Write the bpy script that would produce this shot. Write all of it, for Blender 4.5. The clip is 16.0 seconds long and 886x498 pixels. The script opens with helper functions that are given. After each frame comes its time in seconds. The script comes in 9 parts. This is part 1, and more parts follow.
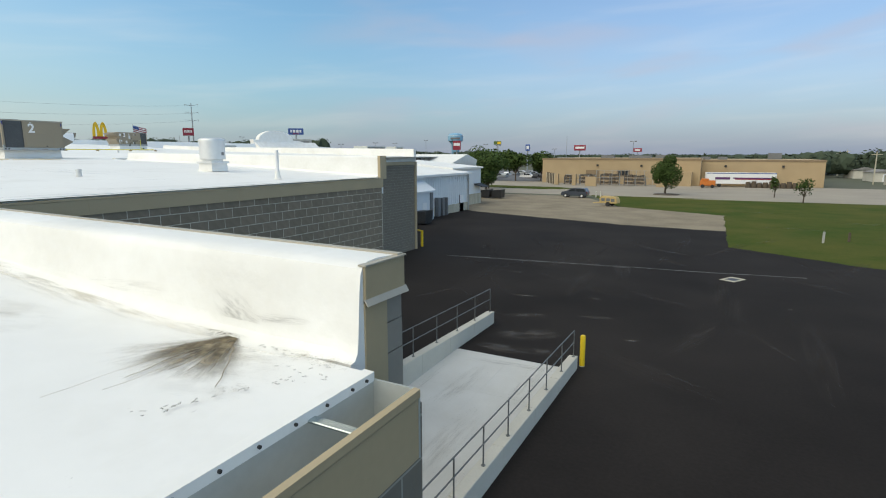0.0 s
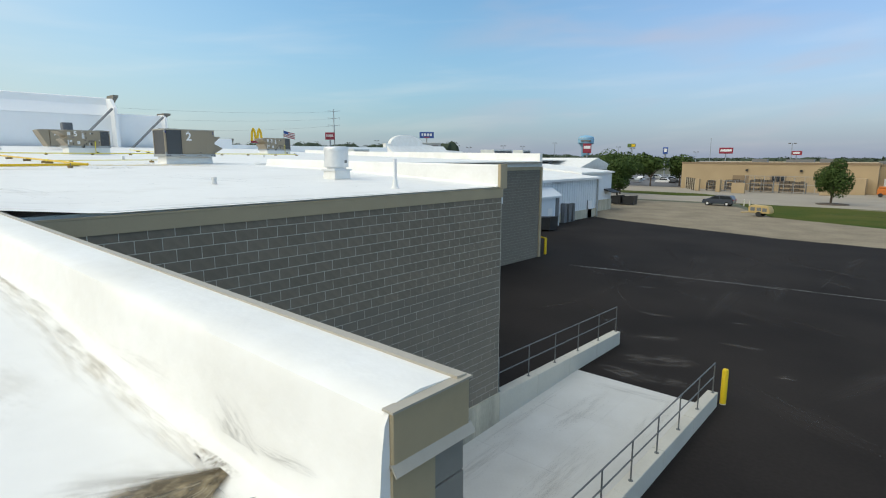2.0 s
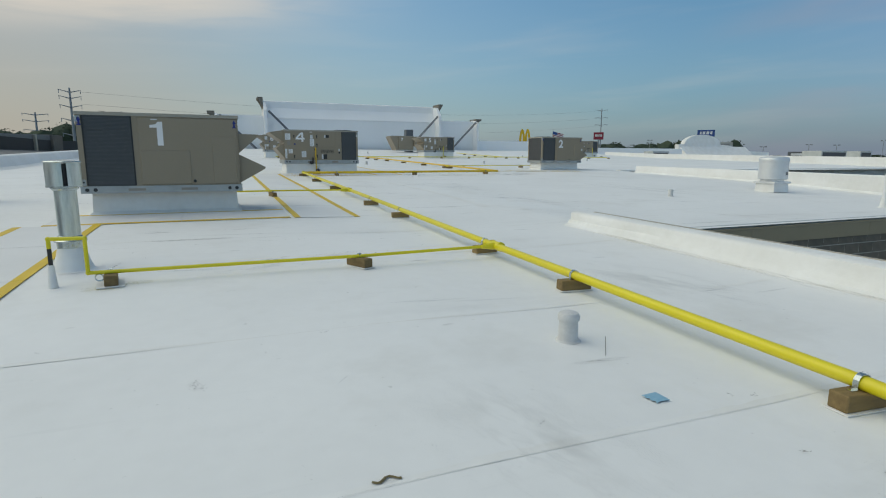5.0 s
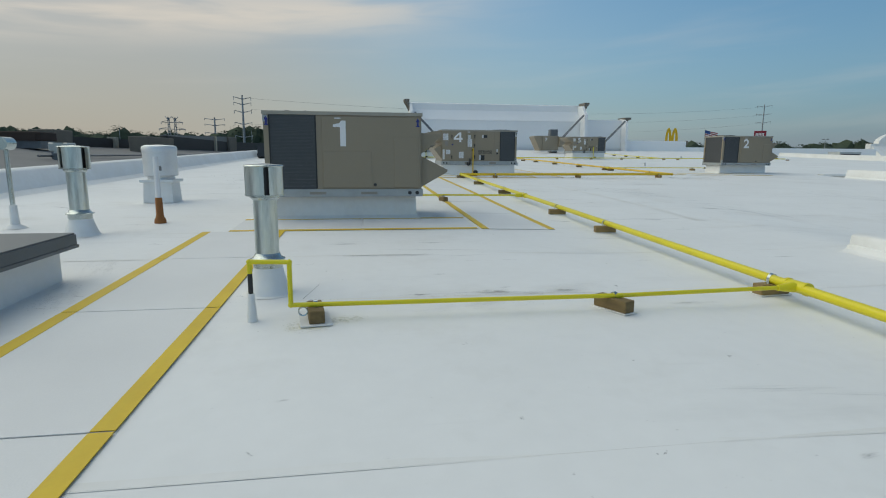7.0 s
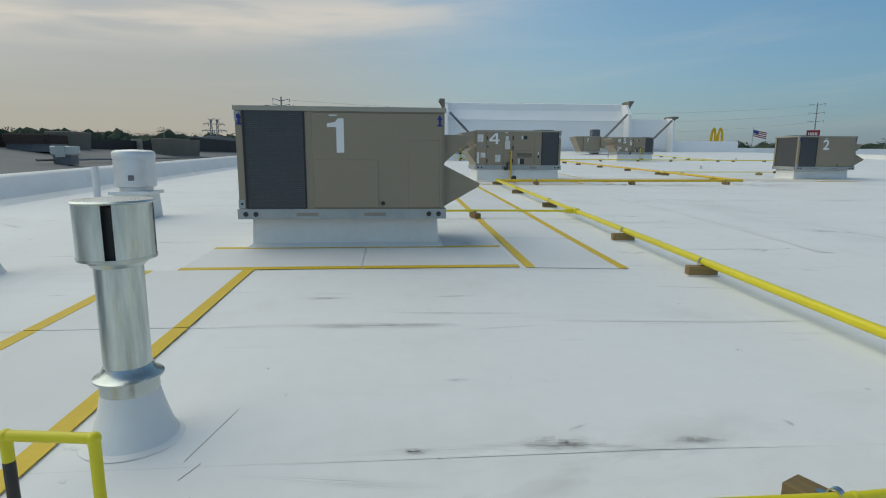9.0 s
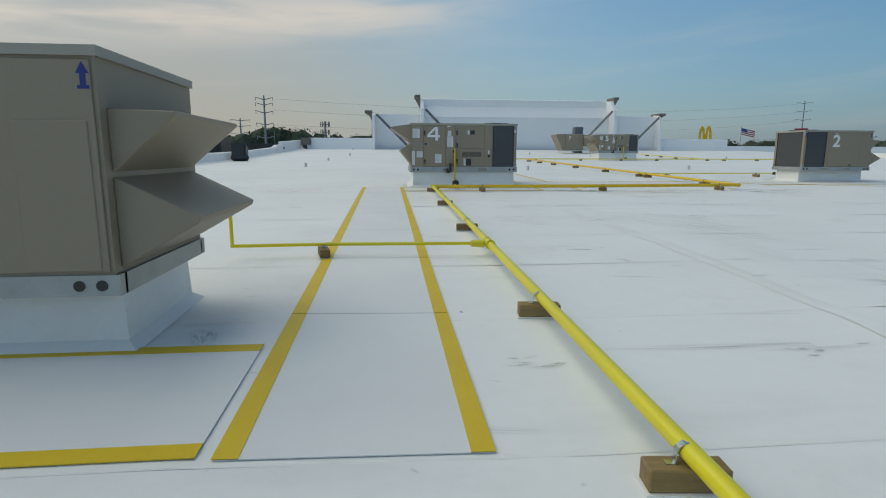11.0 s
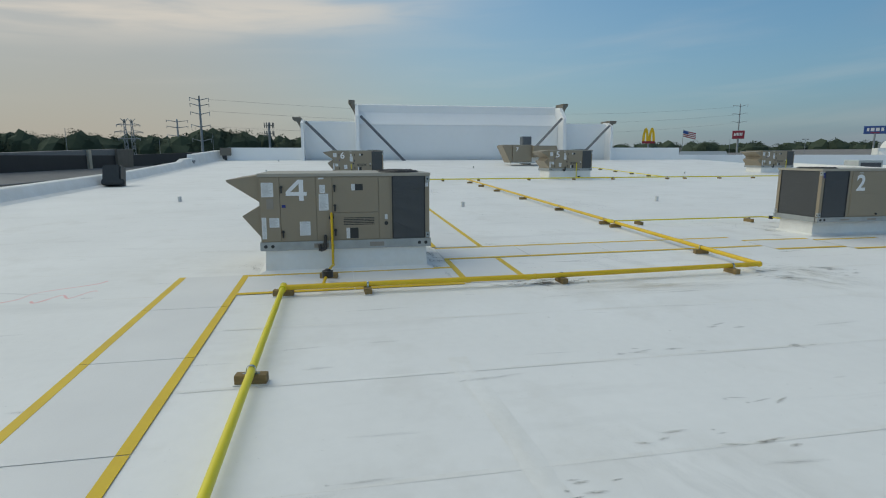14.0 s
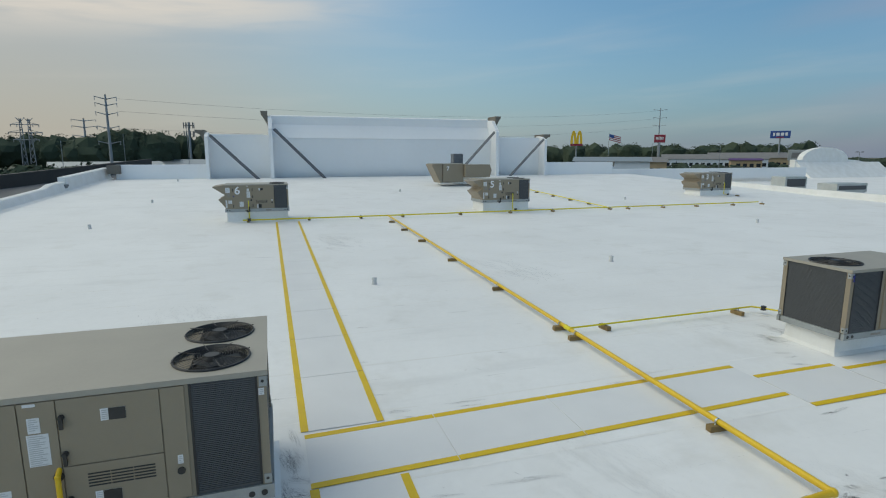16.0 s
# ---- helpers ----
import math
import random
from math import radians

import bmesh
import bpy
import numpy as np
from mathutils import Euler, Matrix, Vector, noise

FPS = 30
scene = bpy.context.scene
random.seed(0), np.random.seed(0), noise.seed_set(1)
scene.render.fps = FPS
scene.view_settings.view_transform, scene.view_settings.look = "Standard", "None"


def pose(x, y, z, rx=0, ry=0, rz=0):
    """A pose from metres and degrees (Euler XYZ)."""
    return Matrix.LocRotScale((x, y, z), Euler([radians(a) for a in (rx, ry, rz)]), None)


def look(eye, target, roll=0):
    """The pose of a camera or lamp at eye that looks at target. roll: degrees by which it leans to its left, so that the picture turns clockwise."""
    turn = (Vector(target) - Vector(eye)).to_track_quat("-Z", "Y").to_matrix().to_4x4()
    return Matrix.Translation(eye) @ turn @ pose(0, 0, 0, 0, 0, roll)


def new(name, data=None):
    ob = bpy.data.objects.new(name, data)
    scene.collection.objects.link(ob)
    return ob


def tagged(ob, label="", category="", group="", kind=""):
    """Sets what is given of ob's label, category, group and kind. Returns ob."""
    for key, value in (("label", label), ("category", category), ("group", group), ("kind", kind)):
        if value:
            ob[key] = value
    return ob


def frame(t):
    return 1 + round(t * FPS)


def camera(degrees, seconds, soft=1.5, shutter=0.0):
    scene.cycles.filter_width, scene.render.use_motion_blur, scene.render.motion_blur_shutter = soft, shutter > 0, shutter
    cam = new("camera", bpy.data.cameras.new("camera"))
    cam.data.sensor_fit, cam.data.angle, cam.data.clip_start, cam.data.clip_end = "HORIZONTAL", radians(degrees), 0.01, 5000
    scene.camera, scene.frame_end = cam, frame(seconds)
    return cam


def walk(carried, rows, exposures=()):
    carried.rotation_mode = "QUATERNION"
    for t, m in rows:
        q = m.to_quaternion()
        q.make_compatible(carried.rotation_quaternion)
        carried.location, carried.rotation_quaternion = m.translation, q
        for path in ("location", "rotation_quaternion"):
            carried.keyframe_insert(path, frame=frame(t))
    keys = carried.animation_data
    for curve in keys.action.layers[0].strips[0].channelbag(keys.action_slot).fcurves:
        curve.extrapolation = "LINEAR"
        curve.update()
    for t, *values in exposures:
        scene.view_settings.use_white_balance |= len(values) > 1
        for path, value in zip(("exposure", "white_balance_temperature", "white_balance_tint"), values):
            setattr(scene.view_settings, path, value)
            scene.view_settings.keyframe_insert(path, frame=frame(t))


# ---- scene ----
from math import sin, cos, pi, sqrt, atan2

# ---------- camera ----------
cam = camera(78.5, 16.0, soft=1.1)
ROWS = [
    (0, 0.000, 0.000, 0.695, 28.04, -9.89, -0.04),
    (0.5, -0.027, 0.629, 0.729, 31.40, -9.80, -0.03),
    (1, -0.111, 1.014, 0.783, 34.43, -9.70, 0.01),
    (1.5, -0.218, 1.094, 0.816, 37.74, -9.57, 0.05),
    (2, -0.351, 0.826, 0.850, 41.25, -9.62, 0.06),
    (2.5, -0.724, 0.185, 0.911, 45.02, -9.69, 0.07),
    (3, -1.257, -0.558, 1.054, 48.86, -9.74, 0.11),
    (3.5, -2.026, -1.067, 1.118, 53.31, -9.66, 0.10),
    (4, -2.559, -1.895, 1.143, 58.07, -9.81, 0.16),
    (4.5, -2.924, -2.507, 1.132, 62.61, -9.78, 0.17),
    (5, -3.001, -2.942, 1.135, 67.57, -9.72, 0.21),
    (7.5, -5.027, -3.491, 1.168, 83.01, -9.79, 0.41),
    (8, -5.652, -3.542, 1.206, 83.97, -9.81, 0.45),
    (8.5, -6.056, -3.417, 1.252, 84.72, -9.73, 0.40),
    (9, -6.286, -3.103, 1.240, 85.18, -9.71, 0.33),
    (9.5, -6.671, -2.565, 1.195, 84.89, -9.80, 0.27),
    (10, -7.427, -2.071, 1.194, 84.52, -9.80, 0.23),
    (12.5, -11.920, -0.520, 1.580, 83.69, -9.69, -0.07),
    (13, -12.593, -0.206, 1.762, 82.78, -9.63, -0.05),
    (13.5, -13.259, 0.094, 1.982, 80.89, -9.66, -0.03),
    (14, -13.955, 0.349, 2.253, 79.17, -9.74, -0.04),
    (14.5, -14.744, 0.659, 2.495, 77.12, -9.76, -0.09),
    (15, -15.713, 1.018, 2.789, 74.82, -9.78, -0.08),
    (15.5, -16.856, 1.475, 3.192, 72.97, -9.81, -0.08),
    (16, -17.843, 1.821, 3.706, 72.23, -9.77, 0.01),
]


def aimed(x, y, z, yaw, pitch, roll):
    a, b = radians(yaw), radians(pitch)
    return look((x, y, z), (x - 3 * sin(a) * cos(b), y + 3 * cos(a) * cos(b), z + 3 * sin(b)), roll)


EXPOSURES = [(0.0, 0.85, 7050, 3), (1.0, 0.95, 6980, 3), (1.5, 1.01, 6980, 3), (2.2, 0.80, 6900, 3), (3.2, 0.40, 6780, 3), (4.0, 0.22, 6740, 2), (5.0, 0.18, 6700, 0), (14.0, 0.16, 6640, 0), (16.0, 0.25, 6640, 0)]
walk(cam, [(t, aimed(x, y, z, yaw, pitch, roll)) for t, x, y, z, yaw, pitch, roll in ROWS], EXPOSURES)

# ---------- sky and sun ----------
SUN_AZ, SUN_EL = 245.0, 52.0   # degrees: azimuth counted from +x towards +y
world = bpy.data.worlds.new("sky")
scene.world = world
world.use_nodes = True
wn, wl = world.node_tree.nodes, world.node_tree.links
wn.clear()
w_out = wn.new("ShaderNodeOutputWorld")
w_bg = wn.new("ShaderNodeBackground")
w_sky = wn.new("ShaderNodeTexSky")
w_sky.sky_type, w_sky.sun_disc = "NISHITA", False
w_sky.sun_elevation, w_sky.sun_rotation = radians(SUN_EL), radians(90 - SUN_AZ)
w_sky.air_density, w_sky.dust_density, w_sky.ozone_density = 1.0, 0.7, 2.0
w_co = wn.new("ShaderNodeTexCoord")


def wire(socket, value):
    """Sets a socket to a number or links it to another socket."""
    if isinstance(value, (int, float, tuple)):
        socket.default_value = value
    else:
        wl.new(value, socket)


def sky_math(op, a, b=0.0):
    nd = wn.new("ShaderNodeMath")
    nd.operation = op
    wire(nd.inputs[0], a)
    wire(nd.inputs[1], b)
    return nd.outputs[0]


def sky_range(value, lo, hi, to_lo, to_hi):
    nd = wn.new("ShaderNodeMapRange")
    nd.interpolation_type = "SMOOTHSTEP"
    for key, v in (("Value", value), ("From Min", lo), ("From Max", hi), ("To Min", to_lo), ("To Max", to_hi)):
        wire(nd.inputs[key], v)
    return nd.outputs[0]


def sky_dot(x, y, z=0.0):
    nd = wn.new("ShaderNodeVectorMath")
    nd.operation = "DOT_PRODUCT"
    nd.inputs[1].default_value = (x, y, z)
    wl.new(w_co.outputs["Generated"], nd.inputs[0])
    return nd.outputs["Value"]


def sky_mix(fac, a, b, blend="MIX"):
    nd = wn.new("ShaderNodeMixRGB")
    nd.blend_type = blend
    wire(nd.inputs["Fac"], fac)
    wire(nd.inputs["Color1"], a)
    wire(nd.inputs["Color2"], b)
    return nd.outputs["Color"]


def sky_noise(u, v, scale, detail):
    co, nd = wn.new("ShaderNodeCombineXYZ"), wn.new("ShaderNodeTexNoise")
    wire(co.inputs["X"], u)
    wire(co.inputs["Y"], v)
    wl.new(co.outputs[0], nd.inputs["Vector"])
    nd.inputs["Scale"].default_value, nd.inputs["Detail"].default_value = scale, detail
    nd.inputs["Roughness"].default_value, nd.inputs["Distortion"].default_value = 0.5, 0.35
    return nd.outputs["Fac"]


# summer haze: grey-blue along the northern horizon, warmer and deeper on the sun's side
w_up = sky_dot(0, 0, 1)
w_sun = sky_dot(cos(radians(SUN_AZ)), sin(radians(SUN_AZ)))
w_depth = sky_range(w_sun, -0.45, 0.72, -6.0, -0.9)
w_fac = sky_math("EXPONENT", sky_math("MULTIPLY", sky_math("MAXIMUM", w_up, 0.0), w_depth))
HAZE_NORTH, HAZE_WEST, HAZE_SUN = (1.62, 1.92, 2.72, 1), (2.24, 2.42, 2.62, 1), (2.86, 2.50, 2.28, 1)
w_haze = sky_mix(sky_range(w_sun, 0.15, 0.75, 0.0, 1.0), sky_mix(sky_range(w_sun, -0.7, 0.3, 0.0, 1.0), HAZE_NORTH, HAZE_WEST), HAZE_SUN)
w_low = sky_mix(sky_range(w_sun, -0.85, -0.35, 0.0, 1.0), (0.80, 0.91, 1.08, 1), (0.55, 0.865, 1.00, 1))
w_tint = sky_mix(sky_range(w_up, 0.26, 0.62, 0.0, 1.0), w_low, (0.84, 0.87, 0.81, 1))   # unseen upper sky tinted neutral so the dome's light is less blue
w_clear = sky_mix(1.0, w_sky.outputs["Color"], w_tint, "MULTIPLY")
# the sun's half of the sky is brighter
w_lit = wn.new("ShaderNodeVectorMath")
w_lit.operation = "SCALE"
wl.new(sky_mix(w_fac, w_clear, w_haze), w_lit.inputs[0])
w_east = sky_range(sky_dot(1, 0), 0.12, 0.85, 1.0, 1.45)   # unseen eastern sky brightened to add light on east-facing sides
wl.new(sky_math("MULTIPLY", w_east, sky_range(w_sun, -0.55, 0.40, 1.04, 1.40)), w_lit.inputs["Scale"])
# thin streaks of cirrus, and one long bank of cloud low in the south-west
CLOUD_AZ = radians(185)
w_az = sky_math("ARCTAN2", sky_dot(-sin(CLOUD_AZ), cos(CLOUD_AZ)), sky_dot(cos(CLOUD_AZ), sin(CLOUD_AZ)))
w_el = sky_math("ARCSINE", w_up)
w_tilt = sky_math("ADD", w_el, sky_math("MULTIPLY", w_az, 0.05))
w_streak = sky_range(sky_noise(sky_math("MULTIPLY", w_az, 2.0), sky_math("MULTIPLY", w_tilt, 17.0), 1.3, 4.0), 0.46, 0.82, 0.0, 0.13)
w_off = sky_math("DIVIDE", sky_math("SUBTRACT", w_el, sky_math("SUBTRACT", 0.232, sky_math("MULTIPLY", w_az, 0.085))), 0.036)
w_bank = sky_math("EXPONENT", sky_math("MULTIPLY", sky_math("MULTIPLY", w_off, w_off), -1.0))
w_bank = sky_math("MULTIPLY", w_bank, sky_range(sky_noise(sky_math("MULTIPLY", w_az, 3.0), sky_math("MULTIPLY", w_tilt, 22.0), 1.4, 6.0), 0.28, 0.62, 0.25, 1.0))
w_bank = sky_math("MULTIPLY", w_bank, sky_math("MULTIPLY", sky_range(w_az, -0.48, 0.05, 0.0, 0.85), sky_range(w_az, 1.3, 0.5, 0.0, 1.0)))
# soft rosy patches in the north
w_puff = sky_range(sky_noise(sky_math("MULTIPLY", w_az, 2.4), sky_math("MULTIPLY", w_tilt, 11.0), 1.0, 3.0), 0.48, 0.74, 0.0, 0.5)
w_puff = sky_math("MULTIPLY", w_puff, sky_range(w_sun, -0.30, -0.65, 0.0, 1.0))
w_air = sky_mix(w_puff, w_lit.outputs[0], (3.25, 3.0, 3.7, 1))
w_cloud = sky_mix(sky_math("MINIMUM", sky_math("ADD", w_streak, w_bank), 0.9), w_air, (6.5, 5.75, 5.4, 1))
wl.new(w_cloud, w_bg.inputs["Color"])
w_bg.inputs["Strength"].default_value = 0.096
wl.new(w_bg.outputs["Background"], w_out.inputs["Surface"])

sun_data = bpy.data.lights.new("sun", "SUN")
sun_data.energy, sun_data.angle, sun_data.color = 1.36, radians(80), (1.0, 0.93, 0.84)
sun = new("sun", sun_data)
sun.matrix_world = look((60 * cos(radians(SUN_AZ)) * cos(radians(SUN_EL)), 60 * sin(radians(SUN_AZ)) * cos(radians(SUN_EL)), 60 * sin(radians(SUN_EL))), (0, 0, 0))


# ---------- materials ----------
def material(name, base, other=None, rough=0.7, metal=0.0, scale=4.0, fine=60.0, mix=0.5, bump=0.0, coat=0.0, per_object=0.0, stretch=(1, 1, 1), spec=0.5):
    """Two colours blended by a coarse and a fine noise, with a fine relief; per_object varies the value from piece to piece."""
    m = bpy.data.materials.new(name)
    m.use_nodes = True
    n, l = m.node_tree.nodes, m.node_tree.links
    b = n["Principled BSDF"]
    other = other or tuple(c * 0.82 for c in base)
    co, mp = n.new("ShaderNodeTexCoord"), n.new("ShaderNodeMapping")
    mp.inputs["Scale"].default_value = stretch
    l.new(co.outputs["Object"], mp.inputs["Vector"])
    big, small = n.new("ShaderNodeTexNoise"), n.new("ShaderNodeTexNoise")
    big.inputs["Scale"].default_value, big.inputs["Detail"].default_value = scale, 5.0
    small.inputs["Scale"].default_value, small.inputs["Detail"].default_value = fine, 3.0
    l.new(mp.outputs["Vector"], big.inputs["Vector"])
    l.new(mp.outputs["Vector"], small.inputs["Vector"])
    add = n.new("ShaderNodeMath")
    add.operation = "MULTIPLY_ADD"
    add.inputs[1].default_value, add.inputs[2].default_value = 0.35, -0.175
    l.new(small.outputs["Fac"], add.inputs[0])
    tot = n.new("ShaderNodeMath")
    tot.operation = "ADD"
    l.new(big.outputs["Fac"], tot.inputs[0])
    l.new(add.outputs[0], tot.inputs[1])
    rng = n.new("ShaderNodeMapRange")
    rng.inputs["From Min"].default_value, rng.inputs["From Max"].default_value = 0.5 - 0.28, 0.5 + 0.28 + 0.2 * (0.5 - mix)
    l.new(tot.outputs[0], rng.inputs["Value"])
    blend = n.new("ShaderNodeMixRGB")
    blend.inputs["Color1"].default_value, blend.inputs["Color2"].default_value = (*base, 1), (*other, 1)
    l.new(rng.outputs[0], blend.inputs["Fac"])
    colour = blend.outputs["Color"]
    if per_object:
        info, hsv = n.new("ShaderNodeObjectInfo"), n.new("ShaderNodeHueSaturation")
        vr = n.new("ShaderNodeMapRange")
        vr.inputs["To Min"].default_value, vr.inputs["To Max"].default_value = 1 - per_object, 1 + per_object
        l.new(info.outputs["Random"], vr.inputs["Value"])
        l.new(vr.outputs[0], hsv.inputs["Value"])
        l.new(colour, hsv.inputs["Color"])
        colour = hsv.outputs["Color"]
    l.new(colour, b.inputs["Base Color"])
    b.inputs["Roughness"].default_value, b.inputs["Metallic"].default_value = rough, metal
    b.inputs["Coat Weight"].default_value = coat
    b.inputs["Specular IOR Level"].default_value = spec
    if bump:
        bp = n.new("ShaderNodeBump")
        bp.inputs["Strength"].default_value, bp.inputs["Distance"].default_value = 1.0, bump
        l.new(tot.outputs[0], bp.inputs["Height"])
        l.new(bp.outputs["Normal"], b.inputs["Normal"])
    return m


def membrane(name):
    """Weathered white roofing: cloudy film, smears that follow the sheets along y, fine specks, slight ripples."""
    m = material(name, (0.83, 0.83, 0.81), (0.75, 0.75, 0.73), rough=0.6, scale=0.45, fine=9.0, bump=0.006, spec=0.3)
    n, l = m.node_tree.nodes, m.node_tree.links
    b = n["Principled BSDF"]
    co = n.new("ShaderNodeTexCoord")
    last = b.inputs["Base Color"].links[0].from_socket
    for scale, squash, lo, hi, amount, dark in ((1.0, (1.6, 0.28, 1), 0.58, 0.80, 0.34, (0.54, 0.54, 0.525)), (1.0, (9.0, 0.7, 1), 0.64, 0.82, 0.15, (0.42, 0.42, 0.41)), (0.9, (1, 1, 1), 0.55, 0.80, 0.5, (0.60, 0.585, 0.54)), (26.0, (1, 0.7, 1), 0.69, 0.78, 0.65, (0.26, 0.25, 0.24))):
        mp, ns, rg, mx = n.new("ShaderNodeMapping"), n.new("ShaderNodeTexNoise"), n.new("ShaderNodeMapRange"), n.new("ShaderNodeMixRGB")
        mp.inputs["Scale"].default_value = squash
        mp.inputs["Location"].default_value = (scale * 3.1, 1.7, 0)
        l.new(co.outputs["Object"], mp.inputs["Vector"])
        l.new(mp.outputs["Vector"], ns.inputs["Vector"])
        ns.inputs["Scale"].default_value, ns.inputs["Detail"].default_value, ns.inputs["Roughness"].default_value = scale, 6.0, 0.62
        rg.inputs["From Min"].default_value, rg.inputs["From Max"].default_value, rg.inputs["To Max"].default_value = lo, hi, amount
        l.new(ns.outputs["Fac"], rg.inputs["Value"])
        l.new(rg.outputs[0], mx.inputs["Fac"])
        l.new(last, mx.inputs["Color1"])
        mx.inputs["Color2"].default_value = (*dark, 1)
        last = mx.outputs["Color"]
    l.new(last, b.inputs["Base Color"])
    return m


TPO = membrane("white_membrane")
TPO_CLEAN = material("white_flashing", (0.83, 0.83, 0.81), (0.72, 0.71, 0.67), rough=0.55, scale=1.3, fine=12, bump=0.012, spec=0.3)
PAD = material("walkway_pad", (0.75, 0.75, 0.735), (0.68, 0.68, 0.67), rough=0.6, scale=1.2, fine=120, bump=0.002)
STRIPE = material("yellow_stripe", (0.72, 0.50, 0.008), (0.62, 0.42, 0.010), rough=0.55, scale=3, fine=50)
PIPE_O = material("deep_yellow_pipe_paint", (0.74, 0.50, 0.015), (0.64, 0.41, 0.01), rough=0.4, scale=3, fine=80, bump=0.0006)
PIPE_Y = material("yellow_pipe_paint", (0.74, 0.645, 0.018), (0.67, 0.57, 0.014), rough=0.35, scale=3, fine=80, bump=0.0006)
WOOD = material("treated_wood", (0.27, 0.188, 0.075), (0.155, 0.105, 0.042), rough=0.8, scale=6, fine=90, bump=0.003, stretch=(1, 6, 6), per_object=0.2)
GALV = material("galvanised_steel", (0.60, 0.64, 0.63), (0.40, 0.45, 0.44), rough=0.27, metal=1.0, scale=9, fine=60, bump=0.0008)
GALV_DULL = material("dull_zinc_rail", (0.42, 0.44, 0.44), (0.32, 0.34, 0.34), rough=0.5, metal=0.6, scale=6, fine=60)
ALU = material("spun_aluminium", (0.76, 0.77, 0.77), (0.66, 0.67, 0.67), rough=0.45, metal=0.55, scale=5, fine=60)
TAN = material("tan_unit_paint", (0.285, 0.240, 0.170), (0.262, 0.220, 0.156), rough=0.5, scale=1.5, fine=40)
# lids are paler and greyer than the cabinet sides
TAN_TOP = material("paler_tan_lid", (0.37, 0.345, 0.285), (0.33, 0.305, 0.255), rough=0.5, scale=2, fine=40)
RAIL_STEEL = material("dull_rail_steel", (0.20, 0.205, 0.20), (0.13, 0.135, 0.135), rough=0.55, metal=0.3, scale=6, fine=60)
SLAB = material("pale_dock_concrete", (0.59, 0.59, 0.565), (0.50, 0.495, 0.465), rough=0.85, scale=0.7, fine=18, bump=0.002)
CORNICE = material("dark_bronze_metal", (0.175, 0.158, 0.128), (0.14, 0.127, 0.104), rough=0.5, scale=1.2, fine=30)
# upright pale and dark streaks in the colour stand in for reflections
FLUE_STEEL = material("galvanised_reflection_streaks", (0.78, 0.83, 0.81), (0.40, 0.45, 0.44), rough=0.30, metal=1.0, scale=11, fine=60, bump=0.0008, stretch=(2.0, 2.0, 0.22))
COPING = material("weathered_edge_metal", (0.46, 0.42, 0.35), (0.36, 0.33, 0.27), rough=0.5, scale=2.5, fine=30)
TAN_METAL = material("tan_edge_metal", (0.45, 0.36, 0.225), (0.39, 0.315, 0.20), rough=0.45, scale=1.2, fine=30)
VENT_GREY = material("weathered_vent", (0.66, 0.66, 0.645), (0.50, 0.50, 0.49), rough=0.7, scale=12, fine=60)
COIL = material("dark_coil", (0.075, 0.08, 0.084), (0.06, 0.064, 0.068), rough=0.45, scale=20, fine=200)
COIL_FIN = material("coil_fins", (0.112, 0.118, 0.123), (0.090, 0.095, 0.10), rough=0.45, metal=0.3, scale=15, fine=120)
BLACK = material("black_plastic", (0.02, 0.02, 0.02), (0.03, 0.03, 0.03), rough=0.45)
END_GREY = material("grey_end_sheet", (0.29, 0.265, 0.225), (0.23, 0.21, 0.18), rough=0.6, scale=2, fine=30)
GUTTER_IN = material("grey_gutter_metal", (0.54, 0.56, 0.54), (0.43, 0.45, 0.43), rough=0.45, metal=0.3, scale=2, fine=30)
BLOCK = material("grey_block", (0.250, 0.205, 0.150), (0.185, 0.152, 0.112), rough=0.9, scale=7, fine=70, bump=0.005, per_object=0.09)
MORTAR = material("mortar", (0.73, 0.68, 0.56), (0.47, 0.435, 0.36), rough=0.95, scale=6, fine=80)
CONC = material("pale_concrete", (0.60, 0.57, 0.49), (0.48, 0.455, 0.39), rough=0.85, scale=0.5, fine=18, bump=0.003)
CONC_OLD = material("stained_concrete", (0.60, 0.55, 0.43), (0.33, 0.30, 0.235), rough=0.9, scale=1.5, fine=20, bump=0.004, stretch=(1, 1, 0.3))
ASPHALT = material("fresh_asphalt", (0.0135, 0.0115, 0.0105), (0.030, 0.0255, 0.0228), rough=0.9, spec=0.12, scale=0.16, fine=9.0, bump=0.012)
GRAVEL = material("pale_gravel", (0.30, 0.255, 0.185), (0.185, 0.155, 0.112), rough=0.95, spec=0.15, scale=0.28, fine=3.0, bump=0.02)
GRASS = material("mown_grass", (0.036, 0.066, 0.006), (0.092, 0.090, 0.02), rough=0.95, spec=0.1, scale=0.22, fine=3.5, bump=0.03)
FIELD = material("far_ground", (0.07, 0.085, 0.045), (0.12, 0.115, 0.085), rough=0.95, scale=0.01, fine=0.12)
STREET = material("worn_street", (0.34, 0.30, 0.24), (0.27, 0.24, 0.195), rough=0.9, scale=0.15, fine=3.0)
STREET_GREY = material("grey_street", (0.16, 0.16, 0.165), (0.13, 0.13, 0.13), rough=0.9, scale=0.15, fine=3.0)
STORE = material("tan_store_wall", (0.43, 0.325, 0.195), (0.38, 0.285, 0.17), rough=0.9, scale=0.3, fine=6)
STORE_TRIM = material("brown_trim", (0.25, 0.18, 0.11), (0.22, 0.16, 0.10), rough=0.8)
WHITE_METAL = material("white_metal_siding", (0.70, 0.73, 0.76), (0.62, 0.66, 0.70), rough=0.5, scale=0.6, fine=8)
